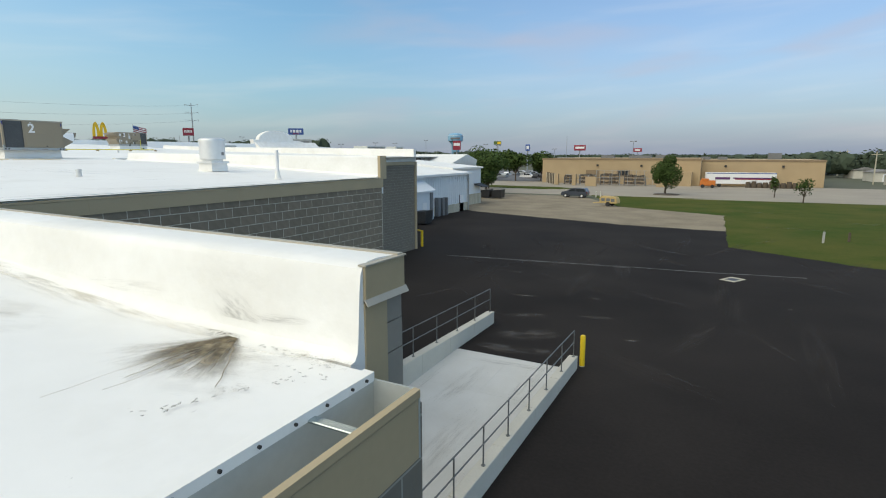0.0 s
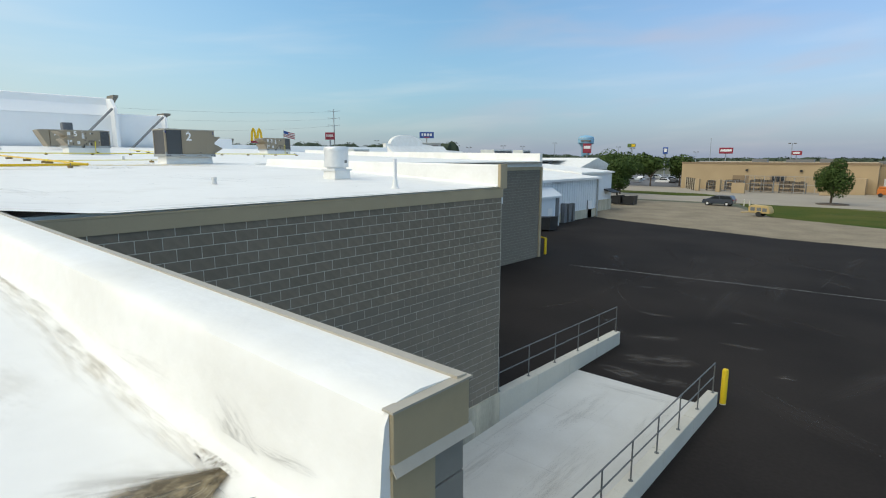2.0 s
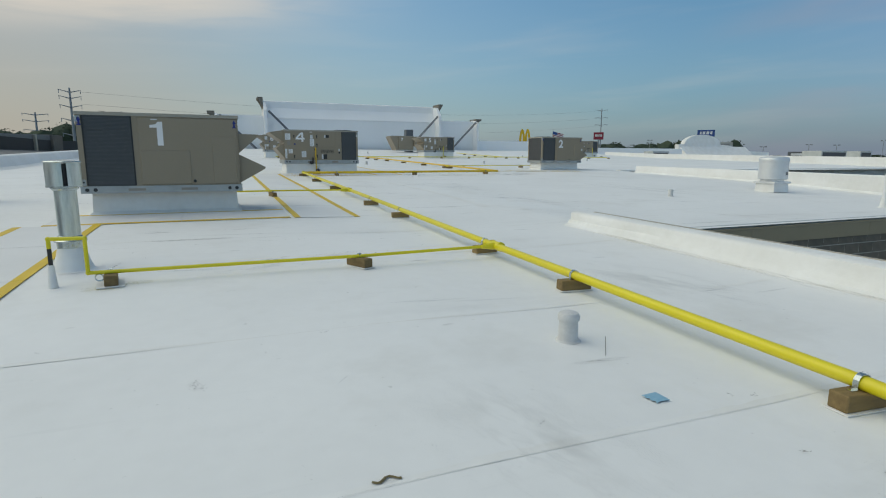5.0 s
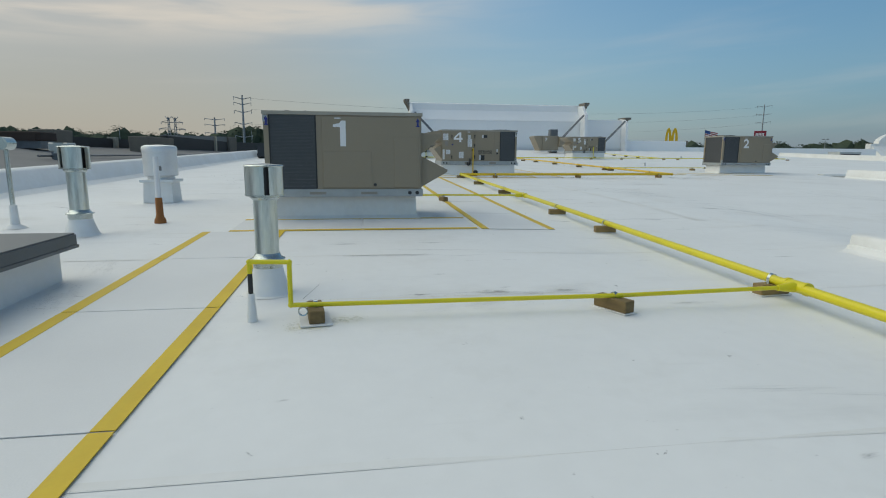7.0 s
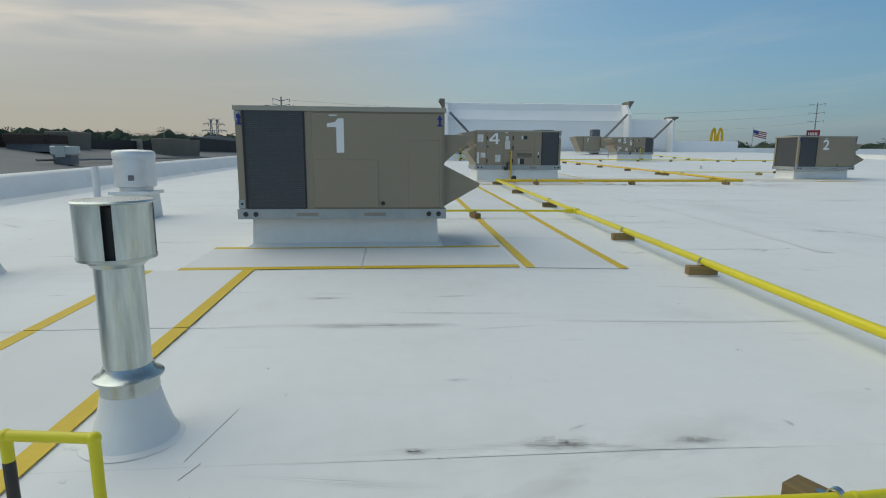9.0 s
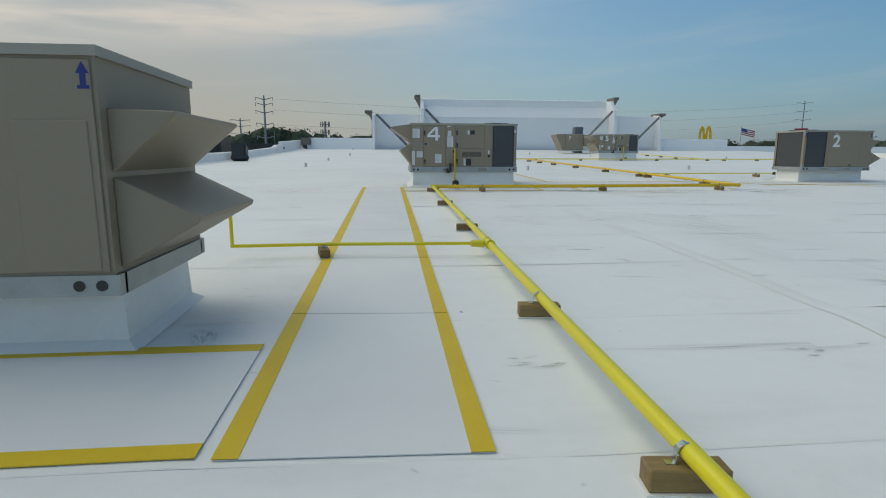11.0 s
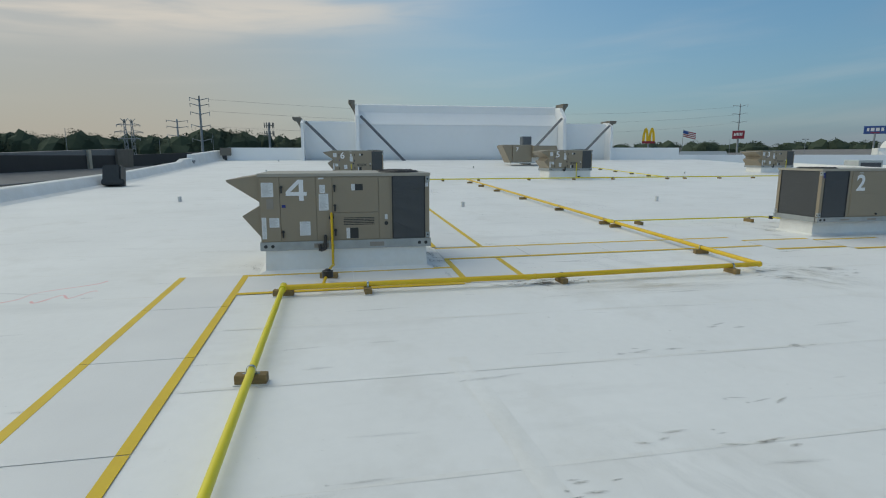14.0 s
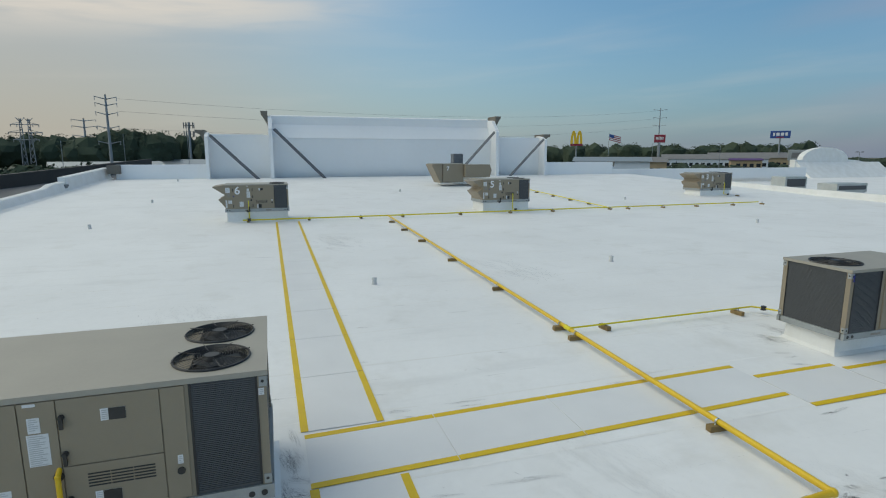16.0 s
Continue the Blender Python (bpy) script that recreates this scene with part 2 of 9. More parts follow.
WHITE_PAINT = material("white_paint", (0.80, 0.80, 0.80), (0.74, 0.74, 0.74), rough=0.5)
PAPER = material("white_sticker", (0.72, 0.73, 0.73), (0.62, 0.63, 0.63), rough=0.5, scale=30, fine=150)
INK = material("grey_print", (0.22, 0.22, 0.22), (0.14, 0.14, 0.14), rough=0.6)
PRINT = material("faint_print", (0.50, 0.51, 0.51), (0.40, 0.41, 0.41), rough=0.6)
BLUE_INK = material("blue_print", (0.02, 0.03, 0.22), (0.02, 0.03, 0.18), rough=0.6)
DARK_GLASS = material("dark_glass", (0.03, 0.035, 0.04), (0.02, 0.025, 0.03), rough=0.12)
RUST = material("orange_boot", (0.33, 0.13, 0.03), (0.22, 0.09, 0.03), rough=0.8)
# whiter than the flashing, to make up for weak light on the front
FRONT_WHITE = material("brightened_front_membrane", (0.87, 0.87, 0.86), (0.83, 0.83, 0.82), rough=0.5, scale=0.25, fine=3, spec=0.3)
BLADE = material("grey_fan_blade", (0.12, 0.125, 0.125), (0.08, 0.085, 0.085), rough=0.45, metal=0.3)
STEEL_DARK = material("weathered_steel", (0.19, 0.20, 0.21), (0.14, 0.15, 0.16), rough=0.55, metal=0.4, scale=5)
ROOF_GREY = material("grey_gravel_roof", (0.23, 0.225, 0.215), (0.18, 0.175, 0.17), rough=0.95, scale=0.4, fine=6)
BROWN_WALL = material("brown_wall", (0.055, 0.038, 0.030), (0.045, 0.032, 0.026), rough=0.9, scale=1)
BLACK_WALL = material("black_membrane", (0.02, 0.02, 0.021), (0.03, 0.03, 0.03), rough=0.7, scale=0.7)
LEAF = material("leaf_green", (0.036, 0.066, 0.016), (0.060, 0.094, 0.023), rough=0.8, spec=0.2, scale=1.5, fine=12)
# far leaves: the air's haze is mixed into this greyer green
LEAF_HAZY = material("hazy_far_leaf", (0.045, 0.063, 0.043), (0.065, 0.085, 0.056), rough=0.9, spec=0.15, scale=0.15, fine=1.5)
BARK = material("bark", (0.11, 0.085, 0.06), (0.07, 0.055, 0.04), rough=0.95, scale=5, fine=40)
GRIME = material("dark_grime", (0.25, 0.25, 0.24), (0.45, 0.45, 0.44), rough=0.8, scale=9, fine=60)
SEAM = material("seam_line", (0.45, 0.45, 0.44), (0.6, 0.6, 0.59), rough=0.7, scale=3, fine=30)
POLE_STEEL = material("pole_steel", (0.33, 0.35, 0.37), (0.28, 0.30, 0.32), rough=0.6, metal=0.3)
RED = material("red_sign", (0.30, 0.028, 0.05), (0.26, 0.025, 0.045), rough=0.5)
BLUE = material("blue_sign", (0.03, 0.085, 0.30), (0.03, 0.075, 0.26), rough=0.5)
SIGN_GREEN = material("green_sign", (0.10, 0.16, 0.04), (0.08, 0.13, 0.03), rough=0.5)
YELLOW = material("yellow_sign", (0.85, 0.55, 0.02), (0.8, 0.5, 0.02), rough=0.5)
BOLLARD = material("safety_yellow", (0.72, 0.52, 0.02), (0.65, 0.46, 0.02), rough=0.45)
ORANGE = material("orange_paint", (0.55, 0.16, 0.02), (0.45, 0.13, 0.02), rough=0.6)
PURPLE = material("purple_band", (0.10, 0.03, 0.13), (0.09, 0.03, 0.12), rough=0.5)
CAR_BLUE = material("blue_grey_car_paint", (0.07, 0.085, 0.115), (0.065, 0.08, 0.105), rough=0.3, metal=0.5, coat=0.5)
TYRE = material("tyre_rubber", (0.02, 0.02, 0.02), (0.03, 0.03, 0.03), rough=0.85)
TANK_BLUE = material("pale_blue_tank", (0.22, 0.43, 0.60), (0.20, 0.39, 0.55), rough=0.5)


def block_material(name, base, joint):
    """Coursed block for walls that stay far off."""
    m = material(name, base, tuple(c * 0.8 for c in base), rough=0.9, scale=3, fine=40)
    n, l = m.node_tree.nodes, m.node_tree.links
    b = n["Principled BSDF"]
    geo, sep, com = n.new("ShaderNodeTexCoord"), n.new("ShaderNodeSeparateXYZ"), n.new("ShaderNodeCombineXYZ")
    add = n.new("ShaderNodeMath")
    add.operation = "ADD"
    l.new(geo.outputs["Object"], sep.inputs[0])
    l.new(sep.outputs["X"], add.inputs[0])
    l.new(sep.outputs["Y"], add.inputs[1])
    l.new(add.outputs[0], com.inputs["X"])
    l.new(sep.outputs["Z"], com.inputs["Y"])
    br = n.new("ShaderNodeTexBrick")
    br.inputs["Scale"].default_value, br.inputs["Mortar Size"].default_value = 1.0, 0.006
    br.inputs["Brick Width"].default_value, br.inputs["Row Height"].default_value = 0.4064, 0.2032
    l.new(com.outputs[0], br.inputs["Vector"])
    old = b.inputs["Base Color"].links[0].from_socket
    mx = n.new("ShaderNodeMixRGB")
    mx.inputs["Color2"].default_value = (*joint, 1)
    l.new(old, mx.inputs["Color1"])
    l.new(br.outputs["Fac"], mx.inputs["Fac"])
    l.new(mx.outputs["Color"], b.inputs["Base Color"])
    bp = n.new("ShaderNodeBump")
    bp.invert = True
    bp.inputs["Distance"].default_value = 0.006
    l.new(br.outputs["Fac"], bp.inputs["Height"])
    l.new(bp.outputs["Normal"], b.inputs["Normal"])
    return m


BLOCK_FAR = block_material("coursed_block", (0.215, 0.188, 0.148), (0.35, 0.33, 0.28))


# ---------- building helpers ----------
def box(bm, x0, x1, y0, y1, z0, z1, m=None):
    c = Matrix.Translation(((x0 + x1) / 2, (y0 + y1) / 2, (z0 + z1) / 2)) @ Matrix.Diagonal((abs(x1 - x0), abs(y1 - y0), abs(z1 - z0), 1))
    return bmesh.ops.create_cube(bm, size=1, matrix=(m @ c) if m else c)["verts"]


def rod(bm, a, b, r, seg=12, r2=None, cap=True):
    a, b = Vector(a), Vector(b)
    d = b - a
    m = Matrix.Translation((a + b) / 2) @ d.to_track_quat("Z", "Y").to_matrix().to_4x4()
    return bmesh.ops.create_cone(bm, cap_ends=cap, segments=seg, radius1=r, radius2=r if r2 is None else r2, depth=d.length, matrix=m)["verts"]


def prism(bm, pts, y0, y1, m=None):
    """A profile of (x, z) points drawn out along y."""
    a = [bm.verts.new((x, y0, z)) for x, z in pts]
    b = [bm.verts.new((x, y1, z)) for x, z in pts]
    n = len(pts)
    fs = [bm.faces.new(a), bm.faces.new(b[::-1])]
    for i in range(n):
        fs.append(bm.faces.new((a[i], b[i], b[(i + 1) % n], a[(i + 1) % n])))
    if m:
        bmesh.ops.transform(bm, matrix=m, verts=a + b)
    return a + b


def ring(bm, c, r, w, axis="Z", seg=28, sec=5):
    """A torus of wire of radius w round c."""
    vs = []
    for i in range(seg):
        a = 2 * pi * i / seg
        row = []
        for j in range(sec):
            b = 2 * pi * j / sec
            p = Vector(((r + w * cos(b)) * cos(a), (r + w * cos(b)) * sin(a), w * sin(b)))
            if axis == "X":
                p = Vector((p.z, p.x, p.y))
            elif axis == "Y":
                p = Vector((p.x, p.z, p.y))
            row.append(bm.verts.new(Vector(c) + p))
        vs.append(row)
    for i in range(seg):
        for j in range(sec):
            bm.faces.new((vs[i][j], vs[(i + 1) % seg][j], vs[(i + 1) % seg][(j + 1) % sec], vs[i][(j + 1) % sec]))


def soften(bm, w=0.006, seg=2):
    bmesh.ops.bevel(bm, geom=list(bm.edges), offset=w, segments=seg, affect="EDGES", clamp_overlap=True)


def lathe(bm, profile, seg=24, m=None):
    """A profile of (radius, z) points turned round z."""
    rows = [[bm.verts.new((r * cos(2 * pi * i / seg), r * sin(2 * pi * i / seg), z)) for i in range(seg)] for r, z in profile]
    for a, b in zip(rows, rows[1:]):
        for i in range(seg):
            bm.faces.new((a[i], a[(i + 1) % seg], b[(i + 1) % seg], b[i]))
    if profile[0][0] > 1e-4:
        bm.faces.new(rows[0][::-1])
    if profile[-1][0] > 1e-4:
        bm.faces.new(rows[-1])
    if m:
        bmesh.ops.transform(bm, matrix=m, verts=[v for r in rows for v in r])


def mesh_of(name, bm, mat, smooth=False):
    me = bpy.data.meshes.new(name)
    bmesh.ops.recalc_face_normals(bm, faces=bm.faces)
    if smooth:
        for f in bm.faces:
            f.smooth = True
        for e in bm.edges:
            e.smooth = len(e.link_faces) == 2 and e.calc_face_angle(0) < radians(38)
    bm.to_mesh(me)
    bm.free()
    me.materials.append(mat)
    return me


def part(name, bm, mat, parent=None, label="", smooth=False, m=None):
    ob = new(name, mesh_of(name, bm, mat, smooth))
    if parent is not None:
        ob.parent = parent
    if m is not None:
        ob.matrix_basis = m
    if label:
        tagged(ob, label)
    return ob


def piece(name, me, parent, m):
    ob = new(name, me)
    ob.parent = parent
    ob.matrix_basis = m
    return ob


def thing(name, m, label, category, group="", kind=""):
    return_ob = new(name)
    return_ob.matrix_basis = m
    return_ob.empty_display_size = 0.2
    return tagged(return_ob, label, category, group, kind)


def solid(name, bm, mat, label, category, kind="", group="", smooth=False):
    return tagged(part(name, bm, mat, smooth=smooth), label, category, group, kind)


def glyph(text, size, mat, name="number", thick=0.0):
    """Writing as a thin flat mesh in the x-z plane, facing -y, its lower left corner at the origin."""
    cu = bpy.data.curves.new(name, "FONT")
    cu.body, cu.size, cu.offset, cu.extrude = text, size, thick, 0.001
    tmp = bpy.data.objects.new(name, cu)
    me = bpy.data.meshes.new_from_object(tmp)
    bpy.data.objects.remove(tmp)
    me.transform(Matrix.Rotation(radians(90), 4, "X"))
    me.materials.clear()
    me.materials.append(mat)
    return me


SLOPE = 0.0229


def roof_z(x, y=0.0):
    z = -SLOPE * x
    if x < -45:
        z += 0.017 * (-45 - x)
    if y > 1.95 and x > -17:   # the edge of the north bay falls away towards its gutter
        z -= 0.17 * ((x + 17) / 7.82) ** 1.3 * min(1.0, (y - 1.95) / 1.5)
    dip = 0.0
    if x > -17 and y < 1.95:    # the roof sags a little before the near bay
        t = min(1.0, (x + 17) / 6.0)
        dip = 0.032 * t * t * (3 - 2 * t) * min(1.0, (1.95 - y) / 1.2) * min(1.0, max(0.0, (y + 2.1) / 1.3))
    if x > -4.6 and y < 2:      # the near bay dips towards its gutter
        t = min(1.0, (x + 4.6) / 2.7)
        dip = max(dip, 0.10 * t * t * (3 - 2 * t) * (0.45 + 0.55 * min(1.0, max(0.0, (x + 3.2) / 1.6, (y - 0.5) / 0.9))))
    z -= dip
    return z


# ---------- the large structure ----------
GROUND = -6.9
X_E, X_N, Y_P, Y_S, Y_NP = -1.085, -9.18, 1.62, -10.2, 13.4

bm = bmesh.new()
def sheet(bm, xs, ys, f):
    g = [[bm.verts.new((x, y, f(x, y))) for y in ys] for x in xs]
    for i in range(len(xs) - 1):
        for j in range(len(ys) - 1):
            bm.faces.new((g[i][j], g[i + 1][j], g[i + 1][j + 1], g[i][j + 1]))

def steps(a, b, d):
    n = max(1, round(abs(b - a) / d))
    return [a + (b - a) * i / n for i in range(n + 1)]

def roof_top(x, y):
    return roof_z(x, y) + 0.004 * noise.noise((x * 0.9, y * 0.9, 0)) 
sheet(bm, steps(X_E, X_N, 0.25), steps(Y_S, -2.2, 0.5) + steps(-2.2, 0.3, 0.25)[1:] + steps(0.3, 1.50, 0.15)[1:], roof_top)
sheet(bm, steps(X_N, -22.0, 0.4), steps(Y_S, Y_NP, 0.3), roof_top)
sheet(bm, steps(-22.0, -66.0, 1.0), steps(Y_S, 37.5, 1.0), roof_top)
ob = solid("roof", bm, TPO, "white single-ply membrane roof, slightly dirty", "roof", "structure", smooth=True)

# walls under the roof
def wall(name, x0, x1, y0, y1, z0, z1, mat, label):
    b = bmesh.new()
    box(b, x0, x1, y0, y1, z0, z1)
    return solid(name, b, mat, label, "wall", "structure")

wall("wall_east", X_E - 0.3, X_E - 0.02, Y_S, Y_P + 0.26, GROUND, -0.35, BLOCK_FAR, "grey concrete block wall under the gutter")
wall("wall_dock", X_N - 0.3, X_N - 0.005, Y_P, Y_NP, -6.1, -0.05, MORTAR, "mortar of the grey block wall beside the dock")
fo = thing("foundation", Matrix(), "stained concrete footing below the block wall", "wall", kind="structure")
for k in range(10):
    y0, y1 = 1.9 + (Y_NP - 1.85) * k / 10, 1.9 + (Y_NP - 1.85) * (k + 1) / 10
    b = bmesh.new()
    box(b, X_N - 0.3, X_N + 0.03, y0 + 0.006, y1 - 0.006, GROUND - 0.6, -6.1)
    bmesh.ops.bevel(b, geom=list(b.edges), offset=0.008, segments=1, affect="EDGES")
    part("wall_length", b, CONC_OLD, fo)
wall("wall_return", X_N, X_E - 0.3, Y_P + 0.02, Y_P + 0.24, GROUND, 0.0, BLOCK_FAR, "grey block wall facing the dock")
wall("wall_wing", -22.8, -22.5, Y_NP, 37.5, GROUND, 0.0, BLOCK_FAR, "grey block wall of the rear wing")
wall("wall_wing_end", -66, -22.8, 37.3, 37.5, GROUND, -0.2, BLOCK_FAR, "grey block end wall of the rear wing")
wall("wall_inner", -22.8, X_N - 0.31, Y_NP - 0.02, Y_NP + 0.2, GROUND, 0.0, BLOCK_FAR, "grey block wall of the north bay")
wall("wall_west", -67.4, -67.0, Y_S, 60, GROUND, 1.6, WHITE_PAINT, "front wall of the store")
wall("wall_south", -67, X_E - 0.3, Y_S - 0.3, Y_S, GROUND, 0.0, BLOCK_FAR, "party wall to the neighbouring store")

# ground
bm = bmesh.new()
sheet(bm, [-3000, -400, -120, -60, -9.6, -4.3, 60, 200, 3000], [-3000, -300, -20, 1.9, 18.4, 60, 140, 300, 3000], lambda x, y: GROUND - 0.06)
bmesh.ops.delete(bm, geom=[f for f in bm.faces if -9.5 < f.calc_center_median().x < -4.4 and 2 < f.calc_center_median().y < 18], context="FACES")
solid("ground", bm, FIELD, "flat grass and earth ground to the horizon", "ground", "structure")
def slab(name, pts, z, mat, label, cat, ragged=0.0):
    """A flat sheet of ground with an edge; past y = 42 the edge may wander."""
    b = bmesh.new()
    if ragged:
        out = []
        for (xa, ya), (xc, yc) in zip(pts, pts[1:] + pts[:1]):
            n = max(1, round(((xc - xa) ** 2 + (yc - ya) ** 2) ** 0.5 / 0.9)) if min(ya, yc) > 42 else 1
            for i in range(n):
                x, y = xa + (xc - xa) * i / n, ya + (yc - ya) * i / n
                w = ragged if y > 42.5 else 0.0
                out.append((x + w * noise.noise((x * 0.7, y * 0.7, 1)), y + w * noise.noise((x * 0.7, y * 0.7, 8))))
        pts = out
    top = [b.verts.new((x, y, z)) for x, y in pts]
    low = [b.verts.new((x, y, z - 0.3)) for x, y in pts]
    b.faces.new(top)
    n = len(pts)
    for i in range(n):
        b.faces.new((top[i], low[i], low[(i + 1) % n], top[(i + 1) % n]))
    return solid(name, b, mat, label, cat, "structure")

slab("asphalt_lot", [(-4.6, -20), (45, -20), (45, 43), (10, 44.5), (0.0, 50.2), (-0.3, 60.6), (-10.5, 61.3), (-30, 66.6), (-36, 70), (-36, 13.2), (-9.2, 13.2), (-9.2, 18.4), (-4.6, 18.4)], GROUND, ASPHALT, "fresh black asphalt yard with tyre scuffs", "asphalt", 0.3)
slab("gravel", [(-0.3, 60.4), (-0.8, 76.5), (-14.7, 82.7), (-24, 100), (-40, 100), (-60, 100), (-60, 70), (-30, 66.4), (-10.5, 61.1)], GROUND - 0.01, GRAVEL, "pale gravel drive with wheel marks", "gravel", 0.3)
slab("lawn", [(80, 38), (80, 106), (22, 106), (-24, 105), (-14.7, 82.7), (-0.8, 76.5), (-0.3, 60.4), (0.0, 50.0), (10, 44)], GROUND - 0.02, GRASS, "mown green lawn with dry patches", "grass")
slab("street", [(-90, 99), (-24, 104), (22, 105), (120, 106), (120, 150), (-90, 150)], GROUND - 0.015, STREET, "pale worn concrete service lane", "street")
slab("street_bend", [(-8, 102.5), (22, 111), (90, 125), (90, 100), (22, 104)], GROUND + 0.005, STREET, "pale concrete street bend", "street")


# ---------- rooftop air handlers ----------
def handler(name, L, D, H, digit, big, label):
    """Local x runs from the hoods to the condenser end, y to the back, z up from the foot of the base rail."""
    u = thing(name, Matrix(), label, "air conditioner", "rooftop units")
    rail = 0.13 if big else 0.10
    T = H
    # base rail
    b = bmesh.new()
    for y0, y1 in ((0, 0.05), (D - 0.05, D)):
        box(b, -0.02, L + 0.02, y0 - 0.012, y1 + 0.012, 0, rail)
    for x0, x1 in ((-0.02, 0.03), (L - 0.03, L + 0.02)):
        box(b, x0, x1, 0.04, D - 0.04, 0, rail)
    base = part("base_rail", b, GALV_DULL, u, "zinc base rail")
    for x in (0.06, 0.16, L - 0.16, L - 0.06):
        for y, s in ((-0.013, -1), (D + 0.013, 1)):
            b = bmesh.new()
            rod(b, (x, y - 0.004 * s, rail * 0.5), (x, y + 0.003 * s, rail * 0.5), 0.026, 12)
            part("lifting_hole", b, BLACK, base)
    for x in (L * 0.345, L * 0.675):
        for y, s in ((-0.012, -1), (D + 0.012, 1)):
            b = bmesh.new()
            box(b, x - 0.11, x + 0.11, y - 0.004, y + 0.004, 0.03, rail - 0.035)
            part("fork_pocket", b, END_GREY, base)
    # cabinet core
    c0 = L * (0.762 if big else 0.665)   # where the condenser begins
    b = bmesh.new()
    box(b, 0.0, c0, 0.0, D, rail, T - 0.03)
    part("cabinet", b, TAN, u)
    b = bmesh.new()
    box(b, c0, L - 0.016, 0.007, D - 0.007, rail, T - 0.24)
    for x0, x1, y0, y1 in ((c0, L - 0.016, 0.007, 0.03), (c0, L - 0.016, D - 0.03, D - 0.007), (L - 0.04, L - 0.016, 0.03, D - 0.03)):
        box(b, x0, x1, y0, y1, T - 0.239, T - 0.046)
    part("condenser_core", b, COIL, u)
    # corner posts of the condenser
    for x0, x1, y0, y1 in ((L - 0.075, L, 0, 0.075), (L - 0.075, L, D - 0.075, D), (c0, c0 + 0.03, 0, 0.04), (c0, c0 + 0.03, D - 0.04, D)):
        b = bmesh.new()
        box(b, x0, x1, y0, y1, rail, T - 0.03)
        part("corner_post", b, TAN, u)
    # lid with its drip edge, cut out over the fans
    fans, r = ([(L - 0.435, 0.40), (L - 0.42, D - 0.45)], 0.30) if big else ([(L - 0.42, D * 0.5)], 0.36)
    b = bmesh.new()
    loops = [[(-0.015, -0.015), (L + 0.015, -0.015), (L + 0.015, D + 0.015), (-0.015, D + 0.015)]]
    loops += [[(fx + r * cos(2 * pi * k / 32), fy + r * sin(2 * pi * k / 32)) for k in range(32)] for fx, fy in fans]
    edges = []
    for loop in loops:
        vs = [b.verts.new((x, y, T)) for x, y in loop]
        edges += [b.edges.new((vs[k], vs[(k + 1) % len(vs)])) for k in range(len(vs))]
    bmesh.ops.triangle_fill(b, edges=edges, use_beauty=True)
    ext = bmesh.ops.extrude_face_region(b, geom=list(b.faces))
    bmesh.ops.translate(b, vec=(0, 0, -0.045), verts=[v for v in ext["geom"] if isinstance(v, bmesh.types.BMVert)])
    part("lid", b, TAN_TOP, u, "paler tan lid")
    # coil guards
    for x0, x1, y, s in ((c0 + 0.03, L - 0.075, 0.02, 0), (c0 + 0.03, L - 0.075, D - 0.02, 0), (0.075, D - 0.075, L - 0.03, 1)):
        b = bmesh.new()
        z = rail + 0.03
        while z < T - 0.07:
            if s:
                box(b, y - 0.008, y + 0.02, x0, x1, z, z + 0.007)
            else:
                box(b, x0, x1, y - 0.02 if y < D / 2 else y - 0.006, y + 0.006 if y < D / 2 else y + 0.02, z, z + 0.007)
            z += 0.0165 if big else 0.0185
        tagged(part("coil", b, COIL_FIN, u), "dark grey finned coil", kind="stuff")
        for a in (x0, x1):
            b = bmesh.new()
            if s:
                box(b, y + 0.012, y + 0.024, a - 0.012, a + 0.012, rail, T - 0.05)
            else:
                yy = y - 0.022 if y < D / 2 else y + 0.022
                box(b, a - 0.009, a + 0.009, yy - 0.004, yy + 0.004, rail + 0.01, T - 0.05)
            part("coil_frame", b, BLACK, u)
    # fans: a dark well, pitched blades on a hub, a wire guard over it
    for fx, fy in fans:
        b = bmesh.new()
        lathe(b, [(r, T - 0.002), (r, T - 0.21), (0.0001, T - 0.212)], 32, Matrix.Translation((fx, fy, 0)))
        bmesh.ops.delete(b, geom=[f for f in b.faces if len(f.verts) > 4 and f.calc_center_median().z > T - 0.1], context="FACES_ONLY")
        fan = part("fan_well", b, BLACK, u, smooth=True)
        b = bmesh.new()
        rod(b, (fx, fy, T - 0.15), (fx, fy, T - 0.06), 0.06, 16)
        for a in range(4):
            m = Matrix.Translation((fx, fy, T - 0.10)) @ Matrix.Rotation(a * pi / 2 + 0.5, 4, "Z") @ Matrix.Rotation(radians(24), 4, "X")
            prism(b, [(0.045, -0.004), (r * 0.93, -0.004), (r * 0.93, 0.004), (0.045, 0.004)], -0.05, 0.11, m)
        part("fan_blade", b, BLADE, fan)
        b = bmesh.new()
        k = 0.07
        while k < r:
            ring(b, (fx, fy, T + 0.030 - 0.020 * (k / r) ** 3), k, 0.0028, seg=32, sec=4)
            k += 0.021
        for a in range(4):
            d = Vector((cos(a * pi / 4 + 0.3), sin(a * pi / 4 + 0.3), 0))
            p = Vector((fx, fy, T + 0.026))
            rod(b, p - d * (r + 0.02), p + d * (r + 0.02), 0.0035, 5)
        rod(b, (fx, fy, T + 0.026), (fx, fy, T + 0.034), 0.062, 16)
        ring(b, (fx, fy, T + 0.008), r + 0.008, 0.010, seg=36, sec=6)
        tagged(part("fan_guard", b, BLACK, fan), "black wire fan guard", kind="stuff")
